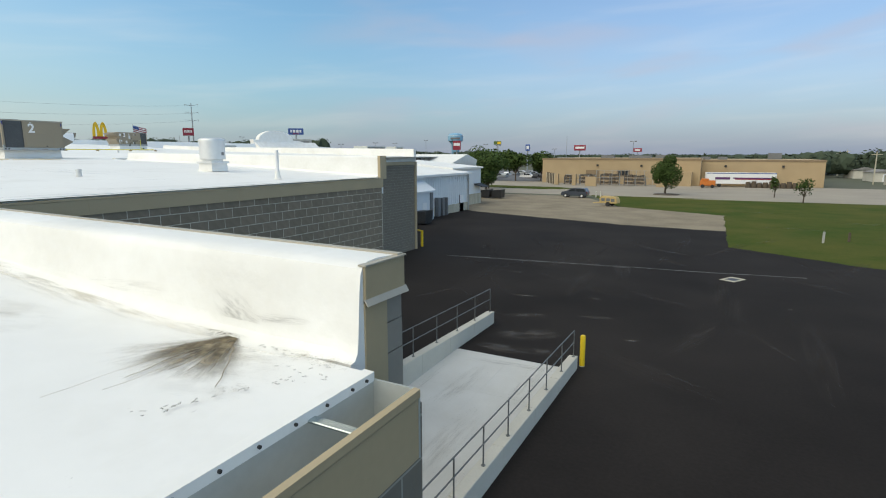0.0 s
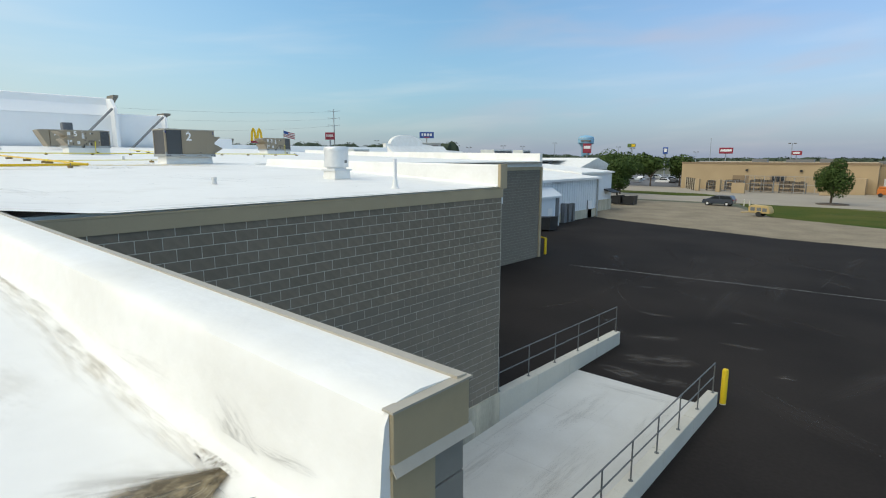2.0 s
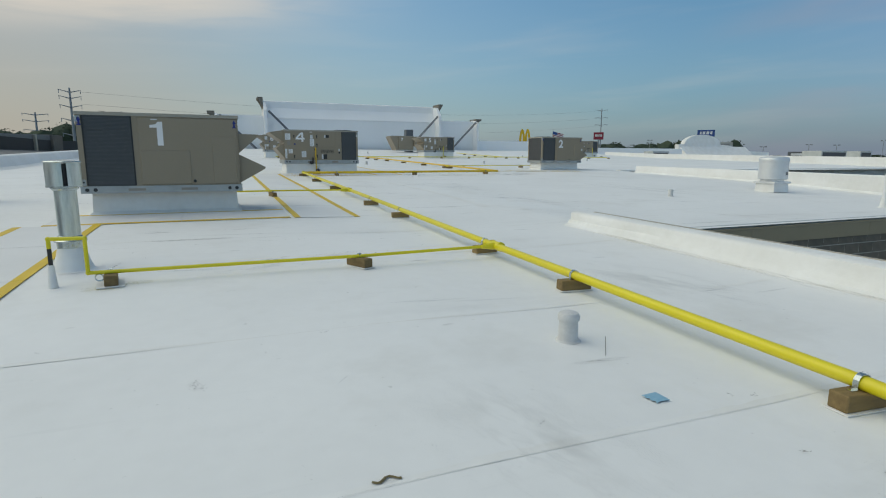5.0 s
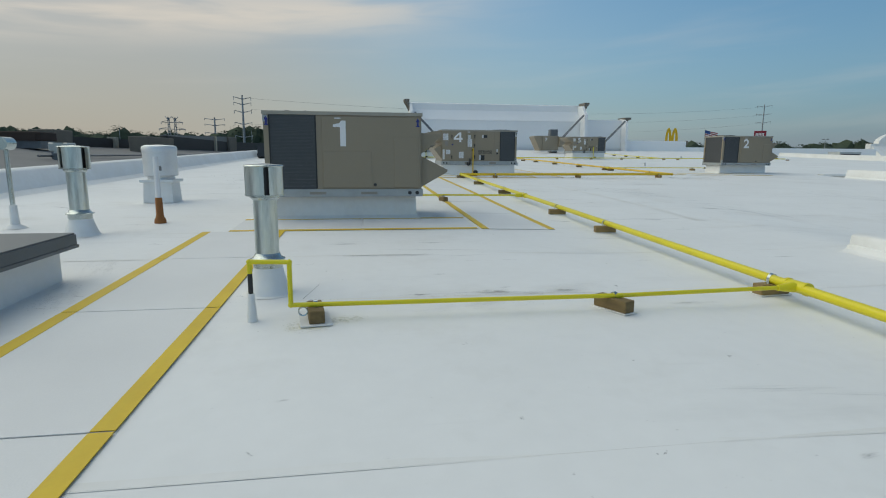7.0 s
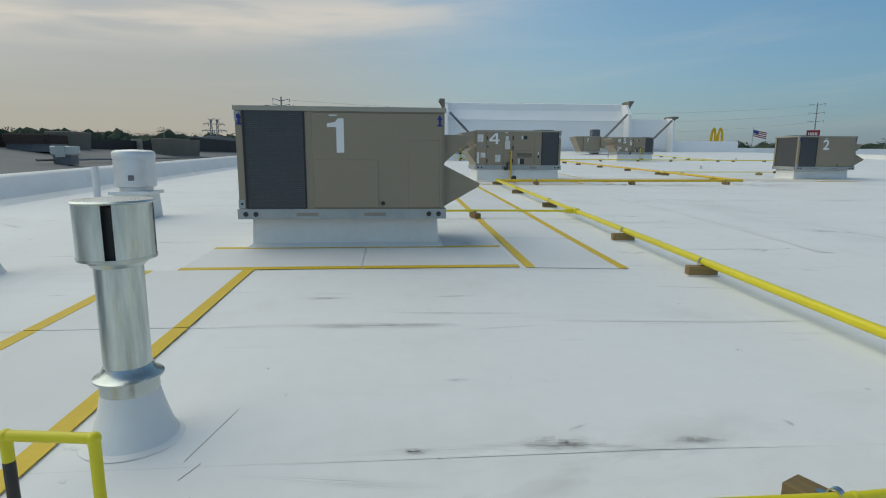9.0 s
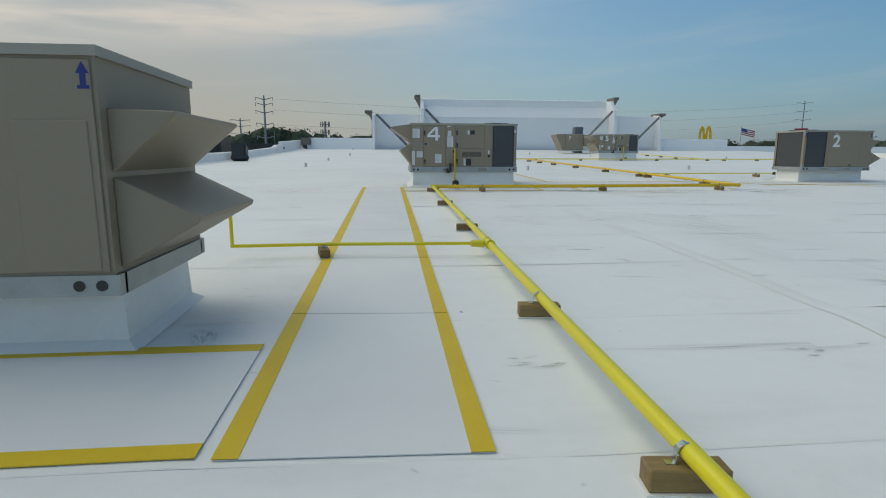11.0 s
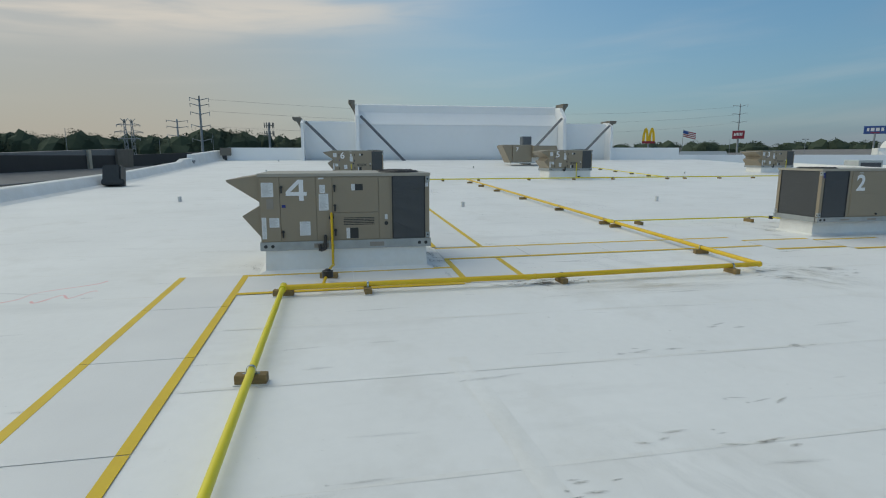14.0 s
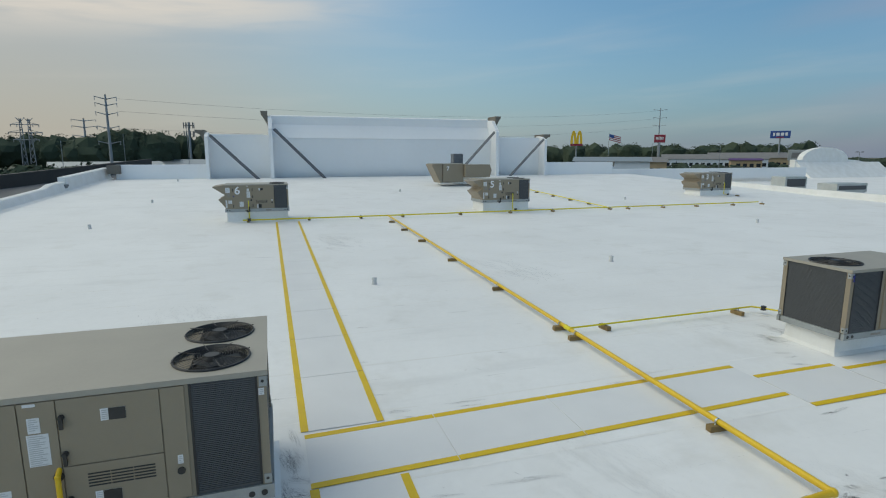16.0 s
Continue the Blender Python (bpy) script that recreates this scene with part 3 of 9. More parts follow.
    # bolted corner brackets at the condenser end
    for y, s in ((0.0, -1), (D, 1)):
        for z in (rail + 0.01, T - 0.14):
            b = bmesh.new()
            box(b, L - 0.055, L + 0.006, y - 0.006, y + 0.006, z, z + 0.085)
            box(b, L - 0.006, L + 0.006, y - (0.0 if s < 0 else 0.055), y + (0.055 if s < 0 else 0.0), z, z + 0.085)
            bracket = part("corner_bracket", b, GALV_DULL, u)
            b = bmesh.new()
            rod(b, (L - 0.028, y - 0.009, z + 0.045), (L - 0.028, y + 0.009, z + 0.045), 0.013, 10)
            rod(b, (L - 0.009, y + (0.028 if s < 0 else -0.028), z + 0.045), (L + 0.009, y + (0.028 if s < 0 else -0.028), z + 0.045), 0.013, 10)
            part("bolt", b, BLACK, bracket)
    # hoods at the return end
    hy0, hy1 = 0.06, D - 0.06
    if big:
        prof = [[(0, T - 0.02), (-0.46, T - 0.09), (-0.45, T - 0.12), (0, T - 0.42)], [(0, T - 0.47), (-0.26, T - 0.62), (0, T - 0.95)]]
    else:
        prof = [[(0, T - 0.26), (-0.30, T - 0.27), (-0.30, T - 0.29), (0, T - 0.55)], [(0, T - 0.57), (-0.38, T - 0.76), (-0.37, T - 0.79), (0, rail + 0.02)]]
    for p in prof:
        b = bmesh.new()
        prism(b, p, hy0, hy1)
        soften(b, 0.005, 1)
        part("hood", b, TAN, u, "tan sheet-metal air hood")
    # service side: doors, handles, stickers, vents
    def plate(nm, x0, x1, z0, z1, y=-0.006, mat=TAN, th=0.012, parent=u, lab=""):
        b = bmesh.new()
        box(b, x0, x1, y - th / 2, y + th / 2, z0, z1)
        soften(b, 0.002, 1)
        return part(nm, b, mat, parent, lab)
    z0, z1 = rail + 0.012, T - 0.055
    e = [0.015, L * 0.117, L * 0.322, L * 0.418, L * 0.69, c0 - 0.005] if big else [0.015, L * 0.13, L * 0.36, L * 0.46, c0 - L * 0.04, c0 - 0.005]
    doors = []
    for i, (a, c) in enumerate(zip(e, e[1:])):
        if i == 3:
            split = rail + 0.42 * (T - rail)
            d = plate("access_panel", a + 0.004, c - 0.004, split + 0.004, z1)
            plate("access_panel", a + 0.004, c - 0.004, z0, split - 0.004)
        else:
            d = plate("access_panel", a + 0.004, c - 0.004, z0, z1)
        doors.append(d)
    def handle(x, z):
        b = bmesh.new()
        rod(b, (x, -0.01, z), (x, -0.035, z), 0.022, 10)
        box(b, x - 0.012, x + 0.012, -0.045, -0.028, z - 0.085, z + 0.01)
        part("handle", b, BLACK, u, "black latch handle")
    for x, zz in ((e[1] + 0.025, T - 0.20), (e[1] + 0.025, rail + 0.15), (e[3] + 0.03, T - 0.19), (e[3] + 0.03, T - 0.48), (e[3] + 0.03, rail + 0.16)):
        handle(x, zz)
    def sticker(x0, x1, za, zb, dark=0.0, y=-0.0135, s=-1):
        p = plate("sticker", x0, x1, za, zb, y, PAPER, 0.002)
        b = bmesh.new()
        z = zb - 0.012
        k = 0
        while z > za + 0.012:
            ww = (x1 - x0) * (0.75 + 0.15 * sin(k * 2.3))
            box(b, x0 + 0.01, x0 + 0.01 + ww - 0.01, y + s * 0.0012, y + s * 0.002, z - 0.006, z)
            z -= 0.016
            k += 1
        if k:
            part("print", b, PRINT, p)
        if dark:
            b = bmesh.new()
            box(b, x0 + (x1 - x0) * (1 - dark), x1, y + s * 0.0021, y + s * 0.0028, za, zb)
            part("print", b, BLACK, p)
    if big:
        sticker(0.035, 0.205, T - 0.34, T - 0.13)
        sticker(0.13, 0.27, T - 0.79, T - 0.65)
        sticker(0.02, 0.085, T - 0.96, T - 0.64)
        plate("info_plate", 0.10, 0.20, T - 0.52, T - 0.365, -0.0135, END_GREY, 0.003)
        plate("info_plate", e[1] + 0.02, e[1] + 0.075, T - 0.50, T - 0.46, -0.0135, BLUE_INK, 0.003)
        sticker(e[2] - 0.25, e[2] - 0.095, T - 0.92, T - 0.71)
        sticker(e[2] + 0.055, e[2] + 0.135, T - 0.29, T - 0.17)
        sticker(e[2] + 0.04, e[2] + 0.18, T - 0.55, T - 0.30)
        sticker(e[2] + 0.04, e[2] + 0.12, T - 0.085, T - 0.062)
        sticker(e[3] + 0.28, e[3] + 0.45, T - 0.255, T - 0.16, 0.68)
        sticker(e[3] + 0.19, e[3] + 0.37, T - 0.98, T - 0.82, 0.7)
        sticker(e[4] + 0.09, e[4] + 0.13, T - 0.70, T - 0.625)
        sticker(L - 0.062, L - 0.018, T - 0.21, T - 0.15)
        for row in range(5):
            b = bmesh.new()
            z = T - 0.675 - row * 0.025
            for q in range(3):
                x = e[3] + 0.155 + q * 0.155
                box(b, x, x + 0.149, -0.0145, -0.011, z, z + 0.011)
            part("louvre", b, BLACK, u, "dark vent slots")
        b = bmesh.new()
        rod(b, (e[4] + 0.11, -0.01, T - 0.76), (e[4] + 0.11, -0.022, T - 0.76), 0.03, 14)
        part("port", b, BLACK, u)
        b = bmesh.new()
        rod(b, (e[3] - 0.03, -0.01, T - 0.655), (e[3] - 0.03, -0.02, T - 0.655), 0.036, 16)
        part("grommet", b, BLACK, u)
        b = bmesh.new()
        rod(b, (e[2] + 0.12, -0.01, rail + 0.07), (e[2] + 0.12, -0.06, rail + 0.06), 0.024, 10)
        rod(b, (e[2] + 0.12, -0.06, rail + 0.08), (e[2] + 0.11, -0.06, rail - 0.12), 0.026, 10)
        rod(b, (e[2] + 0.11, -0.06, rail - 0.11), (e[2] + 0.04, -0.065, rail - 0.13), 0.026, 10)
        rod(b, (e[2] + 0.04, -0.065, rail - 0.14), (e[2] + 0.03, -0.065, rail - 0.04), 0.026, 10)
        part("drain_trap", b, BLACK, u)
        me = glyph(digit, 0.45, WHITE_PAINT, thick=0.008)
        if digit == "4":   # drawn as strokes with an open counter
            b = bmesh.new()
            edges = []
            for loop in ([(0.19, 0), (0.255, 0), (0.255, 0.075), (0.30, 0.075), (0.30, 0.13), (0.255, 0.13), (0.255, 0.31), (0.175, 0.31), (0, 0.135), (0, 0.075), (0.19, 0.075)], [(0.19, 0.13), (0.065, 0.13), (0.19, 0.25)]):
                vs = [b.verts.new((x, -0.001, z)) for x, z in loop]
                edges += [b.edges.new((vs[k], vs[(k + 1) % len(vs)])) for k in range(len(vs))]
            bmesh.ops.triangle_fill(b, edges=edges, use_beauty=True, normal=(0, -1, 0))
            ext = bmesh.ops.extrude_face_region(b, geom=list(b.faces))
            bmesh.ops.translate(b, vec=(0, 0.002, 0), verts=[v for v in ext["geom"] if isinstance(v, bmesh.types.BMVert)])
            me = mesh_of("number", b, WHITE_PAINT)
        piece("number", me, u, Matrix.Translation((e[1] + 0.085, -0.0145, T - 0.40)))
    else:
        # the rear faces the walk: flat pressed panels
        y = D + 0.006
        rear = part("rear_panel", (lambda b: (box(b, 0.02, c0 - 0.05, D, D + 0.012, rail + 0.015, T - 0.06), soften(b, 0.003, 1), b)[2])(bmesh.new()), TAN, u)
        for x0, x1, za, zb in ((c0 - 0.05 - L * 0.315, c0 - 0.06, rail + 0.02, rail + 0.5), (0.05, 0.05 + L * 0.155, rail + 0.02, T - 0.32)):
            b = bmesh.new()
            box(b, x0, x1, D + 0.008, D + 0.0185, za, zb)
            soften(b, 0.004, 1)
            part("pressed_panel", b, TAN, rear)
        b = bmesh.new()
        rod(b, (L * 0.305, D + 0.01, rail + 0.06), (L * 0.305, D + 0.03, rail + 0.06), 0.022, 12)
        part("port", b, BLACK, u)
        for x in (0.05, L - 0.04):
            b = bmesh.new()
            prism(b, [(x - 0.028, T - 0.12), (x, T - 0.07), (x + 0.028, T - 0.12), (x + 0.012, T - 0.12), (x + 0.012, T - 0.17), (x + 0.025, T - 0.17), (x + 0.025, T - 0.185), (x - 0.025, T - 0.185), (x - 0.025, T - 0.17), (x - 0.012, T - 0.17), (x - 0.012, T - 0.12)], D + 0.0125, D + 0.0145)
            part("arrow_mark", b, BLUE_INK, u)
        me = glyph(digit, 0.46, WHITE_PAINT, thick=0.012)
        if digit == "1":   # a stroke with a short flag at its head
            b = bmesh.new()
            prism(b, [(0.13, 0.0), (0.13, 0.25), (0.04, 0.25), (0.04, 0.285), (0.12, 0.30), (0.15, 0.335), (0.205, 0.335), (0.205, 0.0)], -0.001, 0.001)
            me = mesh_of("number", b, WHITE_PAINT)
        piece("number", me, u, pose(c0 - 0.16, D + 0.0145, T - 0.45, 0, 0, 180))
        b = bmesh.new()
        box(b, c0 - 0.30, c0 - 0.22, D + 0.013, D + 0.0155, T - 0.092, T - 0.078)
        part("sticker", b, PAPER, u)
    return u


def curb(x0, x1, y0, y1, top, label="white membrane-wrapped curb under the unit", flare=0.07):
    """A flashed curb with a flared foot on the roof."""
    b = bmesh.new()
    prof = [(0.0, top), (0.0, None)]
    ring0 = [(x0, y0), (x1, y0), (x1, y1), (x0, y1)]
    tops = [b.verts.new((x, y, top)) for x, y in ring0]
    f = 0.022
    mids = [b.verts.new((x + (f if x == x1 else -f) * 0.5, y + (f if y == y1 else -f) * 0.5, roof_z(x, y) + 0.05)) for x, y in ring0]
    lows = [b.verts.new((x + (flare if x == x1 else -flare), y + (flare if y == y1 else -flare), roof_z(x, y) + 0.002)) for x, y in ring0]
    b.faces.new(tops)
    for i in range(4):
        j = (i + 1) % 4
        b.faces.new((tops[i], mids[i], mids[j], tops[j]))
        b.faces.new((mids[i], lows[i], lows[j], mids[j]))
    return solid("roof_curb", b, TPO_CLEAN, label, "curb", smooth=False)


BIG = (2.52, 1.55, 1.14)
SMALL = (2.07, 1.16, 1.12)
def place_big(digit, x, y0, z, label):
    u = handler("rooftop_unit", *BIG, digit, True, label)
    u.matrix_basis = Matrix.Translation((x, y0, z)) @ Matrix.Rotation(radians(90), 4, "Z")
    curb(x - BIG[1] + 0.12, x - 0.035, y0 + 0.05, y0 + BIG[0] - 0.05, z, flare=0.12)
    return u

def place_small(digit, x_face, y_hi, z, label):
    u = handler("rooftop_unit", *SMALL, digit, False, label)
    L, D, H = SMALL
    u.matrix_basis = Matrix.Translation((x_face - D, y_hi, z)) @ Matrix.Rotation(radians(-90), 4, "Z")
    curb(x_face - D + 0.1, x_face - 0.18, y_hi - L + 0.08, y_hi - 0.06, z)
    return u

place_big("4", -22.25, -0.80, 0.86, "tan rooftop air conditioner numbered four, gas-fed")
place_big("6", -41.85, 0.09, 1.39, "tan rooftop air conditioner numbered six beside the far gas line")
place_big("5", -42.44, 11.73, 1.44, "tan rooftop air conditioner numbered five beside the far gas line")
place_big("3", -46.5, 28.6, 1.46, "tan rooftop air conditioner numbered three near the arched parapet")
place_small("1", -11.90, -2.62, 0.60, "small tan rooftop air conditioner numbered one, seen from behind")
place_small("2", -23.65, 12.32, 0.86, "small tan rooftop air conditioner numbered two, coil end towards the path")


# ---------- roof edges ----------
def parapet_top(x):
    return 0.285 + 0.011 * (-1.15 - x)

def run_x(bm, x0, x1, prof, d=0.5):
    """A profile f(x) of (y, z) points swept along x, closed round."""
    rows = []
    for x in steps(x0, x1, d):
        rows.append([bm.verts.new((x, y, z)) for y, z in prof(x)])
    n = len(rows[0])
    for a, b in zip(rows, rows[1:]):
        for i in range(n):
            bm.faces.new((a[i], a[(i + 1) % n], b[(i + 1) % n], b[i]))
    bm.faces.new(rows[0])
    bm.faces.new(rows[-1][::-1])

def near_parapet(x):
    zt, zr = parapet_top(x), roof_z(x, 1.45)
    w = 0.010 * sin(x * 3.1) + 0.014 * noise.noise((x * 2.2, 0, 3)) + 0.006 * noise.noise((x * 7.0, 0, 5))
    f = min(1.0, max(0.45, (-1.19 - x) / 0.3))   # the flared foot runs out at the end
    return [(1.57 - 0.12 * f, zr + 0.002), (1.57 - 0.065 * f, zr + 0.008), (1.57 - 0.03 * f + w, zr + 0.03), (1.57 - 0.015 * f + w, zr + 0.07), (1.578 + w, zt - 0.1), (1.587 + 0.5 * w, zt - 0.035), (1.598, zt - 0.010), (1.622, zt + 0.002), (1.66, zt + 0.008), (1.72, zt + 0.012), (1.845, zt + 0.004), (1.845, zr - 0.4), (1.5, zr - 0.4)]
b = bmesh.new()
run_x(b, -1.208, -9.3, near_parapet, 0.1)
run_x(b, -1.192, -1.209, lambda x: near_parapet(x)[:5] + [(1.588, parapet_top(x) - 0.03), (1.602, parapet_top(x) - 0.004), (1.602, -0.4), (1.5, -0.4)], 0.02)
solid("parapet", b, TPO_CLEAN, "low white membrane-covered parapet beside the dock", "parapet", "structure", smooth=True)
# drip edge along its top and tan cap at its end
b = bmesh.new()
run_x(b, -1.188, -9.12, lambda x: [(1.836, parapet_top(x) + 0.012), (1.874, parapet_top(x) + 0.010), (1.878, parapet_top(x) - 0.13), (1.848, parapet_top(x) - 0.13)], 1.0)
solid("coping", b, COPING, "thin weathered metal drip edge on the parapet", "trim", "structure")
cap = thing("parapet_end_cap", Matrix(), "tan sheet-metal cap closing the parapet end", "trim", kind="structure")
b = bmesh.new()
box(b, -1.21, -1.183, 1.603, 1.882, 0.150, 0.284)
soften(b, 0.004, 1)
part("cap_face", b, TAN_METAL, cap)
b = bmesh.new()
box(b, -1.212, -1.176, 1.598, 1.884, 0.284, 0.290)
part("cap_top_lip", b, COPING, cap)
b = bmesh.new()
prism(b, [(-1.21, 0.153), (-1.184, 0.158), (-1.168, 0.132), (-1.171, 0.130), (-1.186, 0.150), (-1.21, 0.146)], 1.60, 1.89)
part("cap_lip", b, COPING, cap)
b = bmesh.new()
box(b, -1.25, -1.187, 1.602, 1.755, -0.40, 0.143)
soften(b, 0.004, 1)
part("side_strip", b, TAN_METAL, cap)
b = bmesh.new()
box(b, -1.25, -1.191, 1.755, 1.87, -0.40, -0.11)
box(b, -1.25, -1.193, 1.755, 1.87, -0.105, 0.02)
box(b, -1.25, -1.195, 1.755, 1.87, 0.025, 0.143)
part("grey_sheet", b, END_GREY, cap)

def gutter(name, xi, xo, y0, y1, z_in, z_lip, depth, label, bolts, skirt=0.08):
    """A box gutter along y between the roof edge xi and the outer lip xo."""
    g = thing(name, Matrix(), label, "gutter", kind="structure")
    b = bmesh.new()
    t = 0.006
    box(b, xi, xi + t, y0, y1, z_lip - depth, z_in)
    box(b, xi + t, xo - t, y0, y1, z_lip - depth, z_lip - depth + t)
    box(b, xo - 2 * t, xo - t, y0, y1, z_lip - depth, z_lip - 0.004)
    part("trough", b, GUTTER_IN, g, "grey galvanised trough")
    b = bmesh.new()
    prism(b, [(xo - t, z_lip - depth - skirt), (xo - t, z_lip), (xo - 2 * t - 0.004, z_lip + 0.004), (xo - 2 * t - 0.004, z_lip + 0.008), (xo + 0.008, z_lip + 0.006), (xo + 0.008, z_lip - 0.022), (xo + 0.002, z_lip - 0.03), (xo + 0.002, z_lip - depth - skirt)], y0, y1)
    part("fascia", b, TAN_METAL, g, "tan metal fascia")
    b = bmesh.new()
    box(b, xi - 0.002, xo + 0.004, y1 - 0.004, y1 + 0.006, z_lip - depth - skirt, z_lip + 0.004)
    part("end_plate", b, TAN_METAL if name != "gutter" else GUTTER_IN, g)
    b = bmesh.new()
    prism(b, [(xi - 0.035, z_in + 0.006), (xi + 0.008, z_in + 0.004), (xi + 0.008, z_in - 0.03), (xi + 0.002, z_in - 0.03), (xi + 0.002, z_in), (xi - 0.035, z_in + 0.001)], y0, y1)
    part("edge_bar", b, TPO_CLEAN if name == "gutter" else GUTTER_IN, g)
    for y in bolts:
        b = bmesh.new()
        rod(b, (xi + 0.008, y, z_in - 0.012), (xi + 0.015, y, z_in - 0.012), 0.0058, 8)
        part("bolt", b, BLACK, g)
    return g

g1 = gutter("gutter", -1.085, -0.895, -10.2, 1.50, -0.072, -0.10, 0.17, "box gutter with tan fascia along the roof edge", [1.45, 1.37, 1.24, 1.10, 0.96, 0.83] + [0.70 - 0.135 * k for k in range(20)])
for y in (1.17, 0.12, -0.95):
    b = bmesh.new()
    box(b, -1.085, -0.905, y - 0.018, y + 0.018, -0.105, -0.095)
    soften(b, 0.003, 1)
    part("strap", b, GALV, g1, "bright metal strap")
g2 = gutter("gutter_north", -9.30, -9.165, 1.9, 13.42, 0.045, 0.0, 0.10, "box gutter with tan fascia over the block wall", [2.3 + 0.3 * k for k in range(36)], 0.165)
for k in range(4):
    b = bmesh.new()
    y = 2.0 + k * 3.05
    box(b, -9.166, -9.160, y - 0.012, y + 0.012, -0.20, 0.004)
    part("joint_cover", b, TAN_METAL, g2)

# block wall beside the dock, piece by piece
wall_dock = bpy.data.objects["wall_dock"]
bm_blk = bmesh.new()
box(bm_blk, -0.014, 0.0, -0.1968, 0.1968, -0.0952, 0.0952)
bmesh.ops.bevel(bm_blk, geom=[e for e in bm_blk.edges], offset=0.003, segments=1, affect="EDGES")
BLOCK_FULL = mesh_of("block", bm_blk, BLOCK)
bm_half = bmesh.new()
box(bm_half, -0.014, 0.0, -0.0952, 0.0952, -0.0952, 0.0952)
BLOCK_HALF = mesh_of("block", bm_half, BLOCK)
rest = bmesh.new()
count = 0
course = 0
z = -0.20
while z > -6.0:
    y = 13.38
    shift = course % 2
    while y > 1.9:
        w = 0.2032 if (shift and y > 13.3) else 0.4064
        yc = y - w / 2
        if course < 12 and count < 300 and y > 2.6:
            piece("block", BLOCK_HALF if w < 0.3 else BLOCK_FULL, wall_dock, Matrix.Translation((X_N, yc, z - 0.1016)))
            count += 1
        else:
            dx = 0.0015 * sin(course * 7.3 + y * 3.1)
            box(rest, X_N - 0.014, X_N + dx, yc - w / 2 + 0.0064, yc + w / 2 - 0.0064, z - 0.1968, z - 0.0064)
        y -= w
    z -= 0.2032
    course += 1
ob = part("blockwork", rest, material("grey_block_far", (0.23, 0.193, 0.147), (0.18, 0.152, 0.117), rough=0.9, scale=2.2, fine=70, bump=0.003), wall_dock)
tagged(ob, kind="stuff")

# north bay parapet
def bay_parapet(x):
    zt = 0.64 + 0.0105 * (-9.2 - x)
    zr = roof_z(x, 13.0)
    return [(13.22, zr), (13.30, zr + 0.05), (13.33, zt - 0.03), (13.36, zt), (13.56, zt), (13.56, zr - 0.5), (13.3, zr - 0.5)]
b = bmesh.new()
run_x(b, -9.25, -21.2, bay_parapet, 1.0)
solid("parapet_bay", b, TPO_CLEAN, "white membrane parapet closing the north bay", "parapet", "structure", smooth=True)
b = bmesh.new()
box(b, -9.26, -9.16, 13.30, 13.62, -0.02, 0.66)
soften(b, 0.006, 1)
solid("parapet_bay_end", b, TAN_METAL, "tan metal end cap of the bay parapet", "trim", "structure")

# rear wing parapets and roof lines
def low_wall(name, x0, x1, y0, y1, z0, z1, mat, label):
    b = bmesh.new()
    box(b, x0, x1, y0, y1, z0, z1)
    soften(b, 0.03, 2)
    return solid(name, b, mat, label, "parapet", "structure", smooth=True)
low_wall("parapet_wing", -22.78, -22.44, 13.6, 37.6, -0.10, 0.14, TAN_METAL, "tan metal fascia of the rear wing")
low_wall("roof_edge_wing", -22.78, -22.46, 13.6, 37.6, 0.142, 0.56, TPO_CLEAN, "white membrane roof edge of the rear wing")
b = bmesh.new()
run_x(b, -22.45, -53.0, lambda x: [(37.2, roof_z(x) - 0.1), (37.25, roof_z(x) + 0.62 - 0.01 * (-22 - x)), (37.6, roof_z(x) + 0.62 - 0.01 * (-22 - x)), (37.6, roof_z(x) - 0.3)], 4)
solid("parapet_wing_end", b, TPO_CLEAN, "white membrane parapet at the end of the rear wing", "parapet", "structure")
b = bmesh.new()
box(b, -22.60, -22.42, 37.40, 37.66, -6.9, 0.14)
solid("wing_corner_trim", b, TAN_METAL, "tan metal downspout corner of the rear wing", "trim", "structure")

# south parapet
def south_parapet(x):
    zr = roof_z(x)
    zt = zr + (0.47 if x > -55 else 0.62)
    return [(-9.75, zr), (-9.95, zr + 0.08), (-10.12, zt - 0.05), (-10.2, zt), (-10.5, zt), (-10.5, zr - 0.4), (-10.2, zr - 0.4)]
b = bmesh.new()
run_x(b, -1.0, -57.0, south_parapet, 1.0)
run_x(b, -57.02, -67.0, lambda x: [(y, z + (0.25 if i in (2, 3, 4) else 0)) for i, (y, z) in enumerate(south_parapet(x))], 1.0)
solid("parapet_south", b, TPO_CLEAN, "white membrane parapet along the neighbouring roof", "parapet", "structure", smooth=True)
b = bmesh.new()
box(b, -57.3, -56.6, -10.6, -10.0, 1.3, 1.95)
soften(b, 0.02, 1)
solid("parapet_step_cap", b, STEEL_DARK, "dark metal cap at the parapet step", "trim", "structure")

# front parapets
low_wall("parapet_front_a", -66.4, -66.0, -9.4, -2.8, 1.5, 3.0, FRONT_WHITE, "white back of the front parapet")
low_wall("parapet_front_b", -66.4, -66.0, 27.7, 35.5, 1.5, 3.08, FRONT_WHITE, "white back of the front parapet")
low_wall("parapet_front_c", -66.4, -66.0, 35.5, 62.0, 1.2, 2.36, FRONT_WHITE, "lower white back of the front parapet")
b = bmesh.new()
prism(b, [(-66.9, 3.0), (-66.9, 3.12), (-66.0, 3.12), (-66.0, 3.0), (-66.2, 2.6), (-66.4, 2.6)], 35.45, 35.75)
solid("parapet_front_cornice", b, CORNICE, "dark bronze cornice end on the front parapet", "trim", "structure")
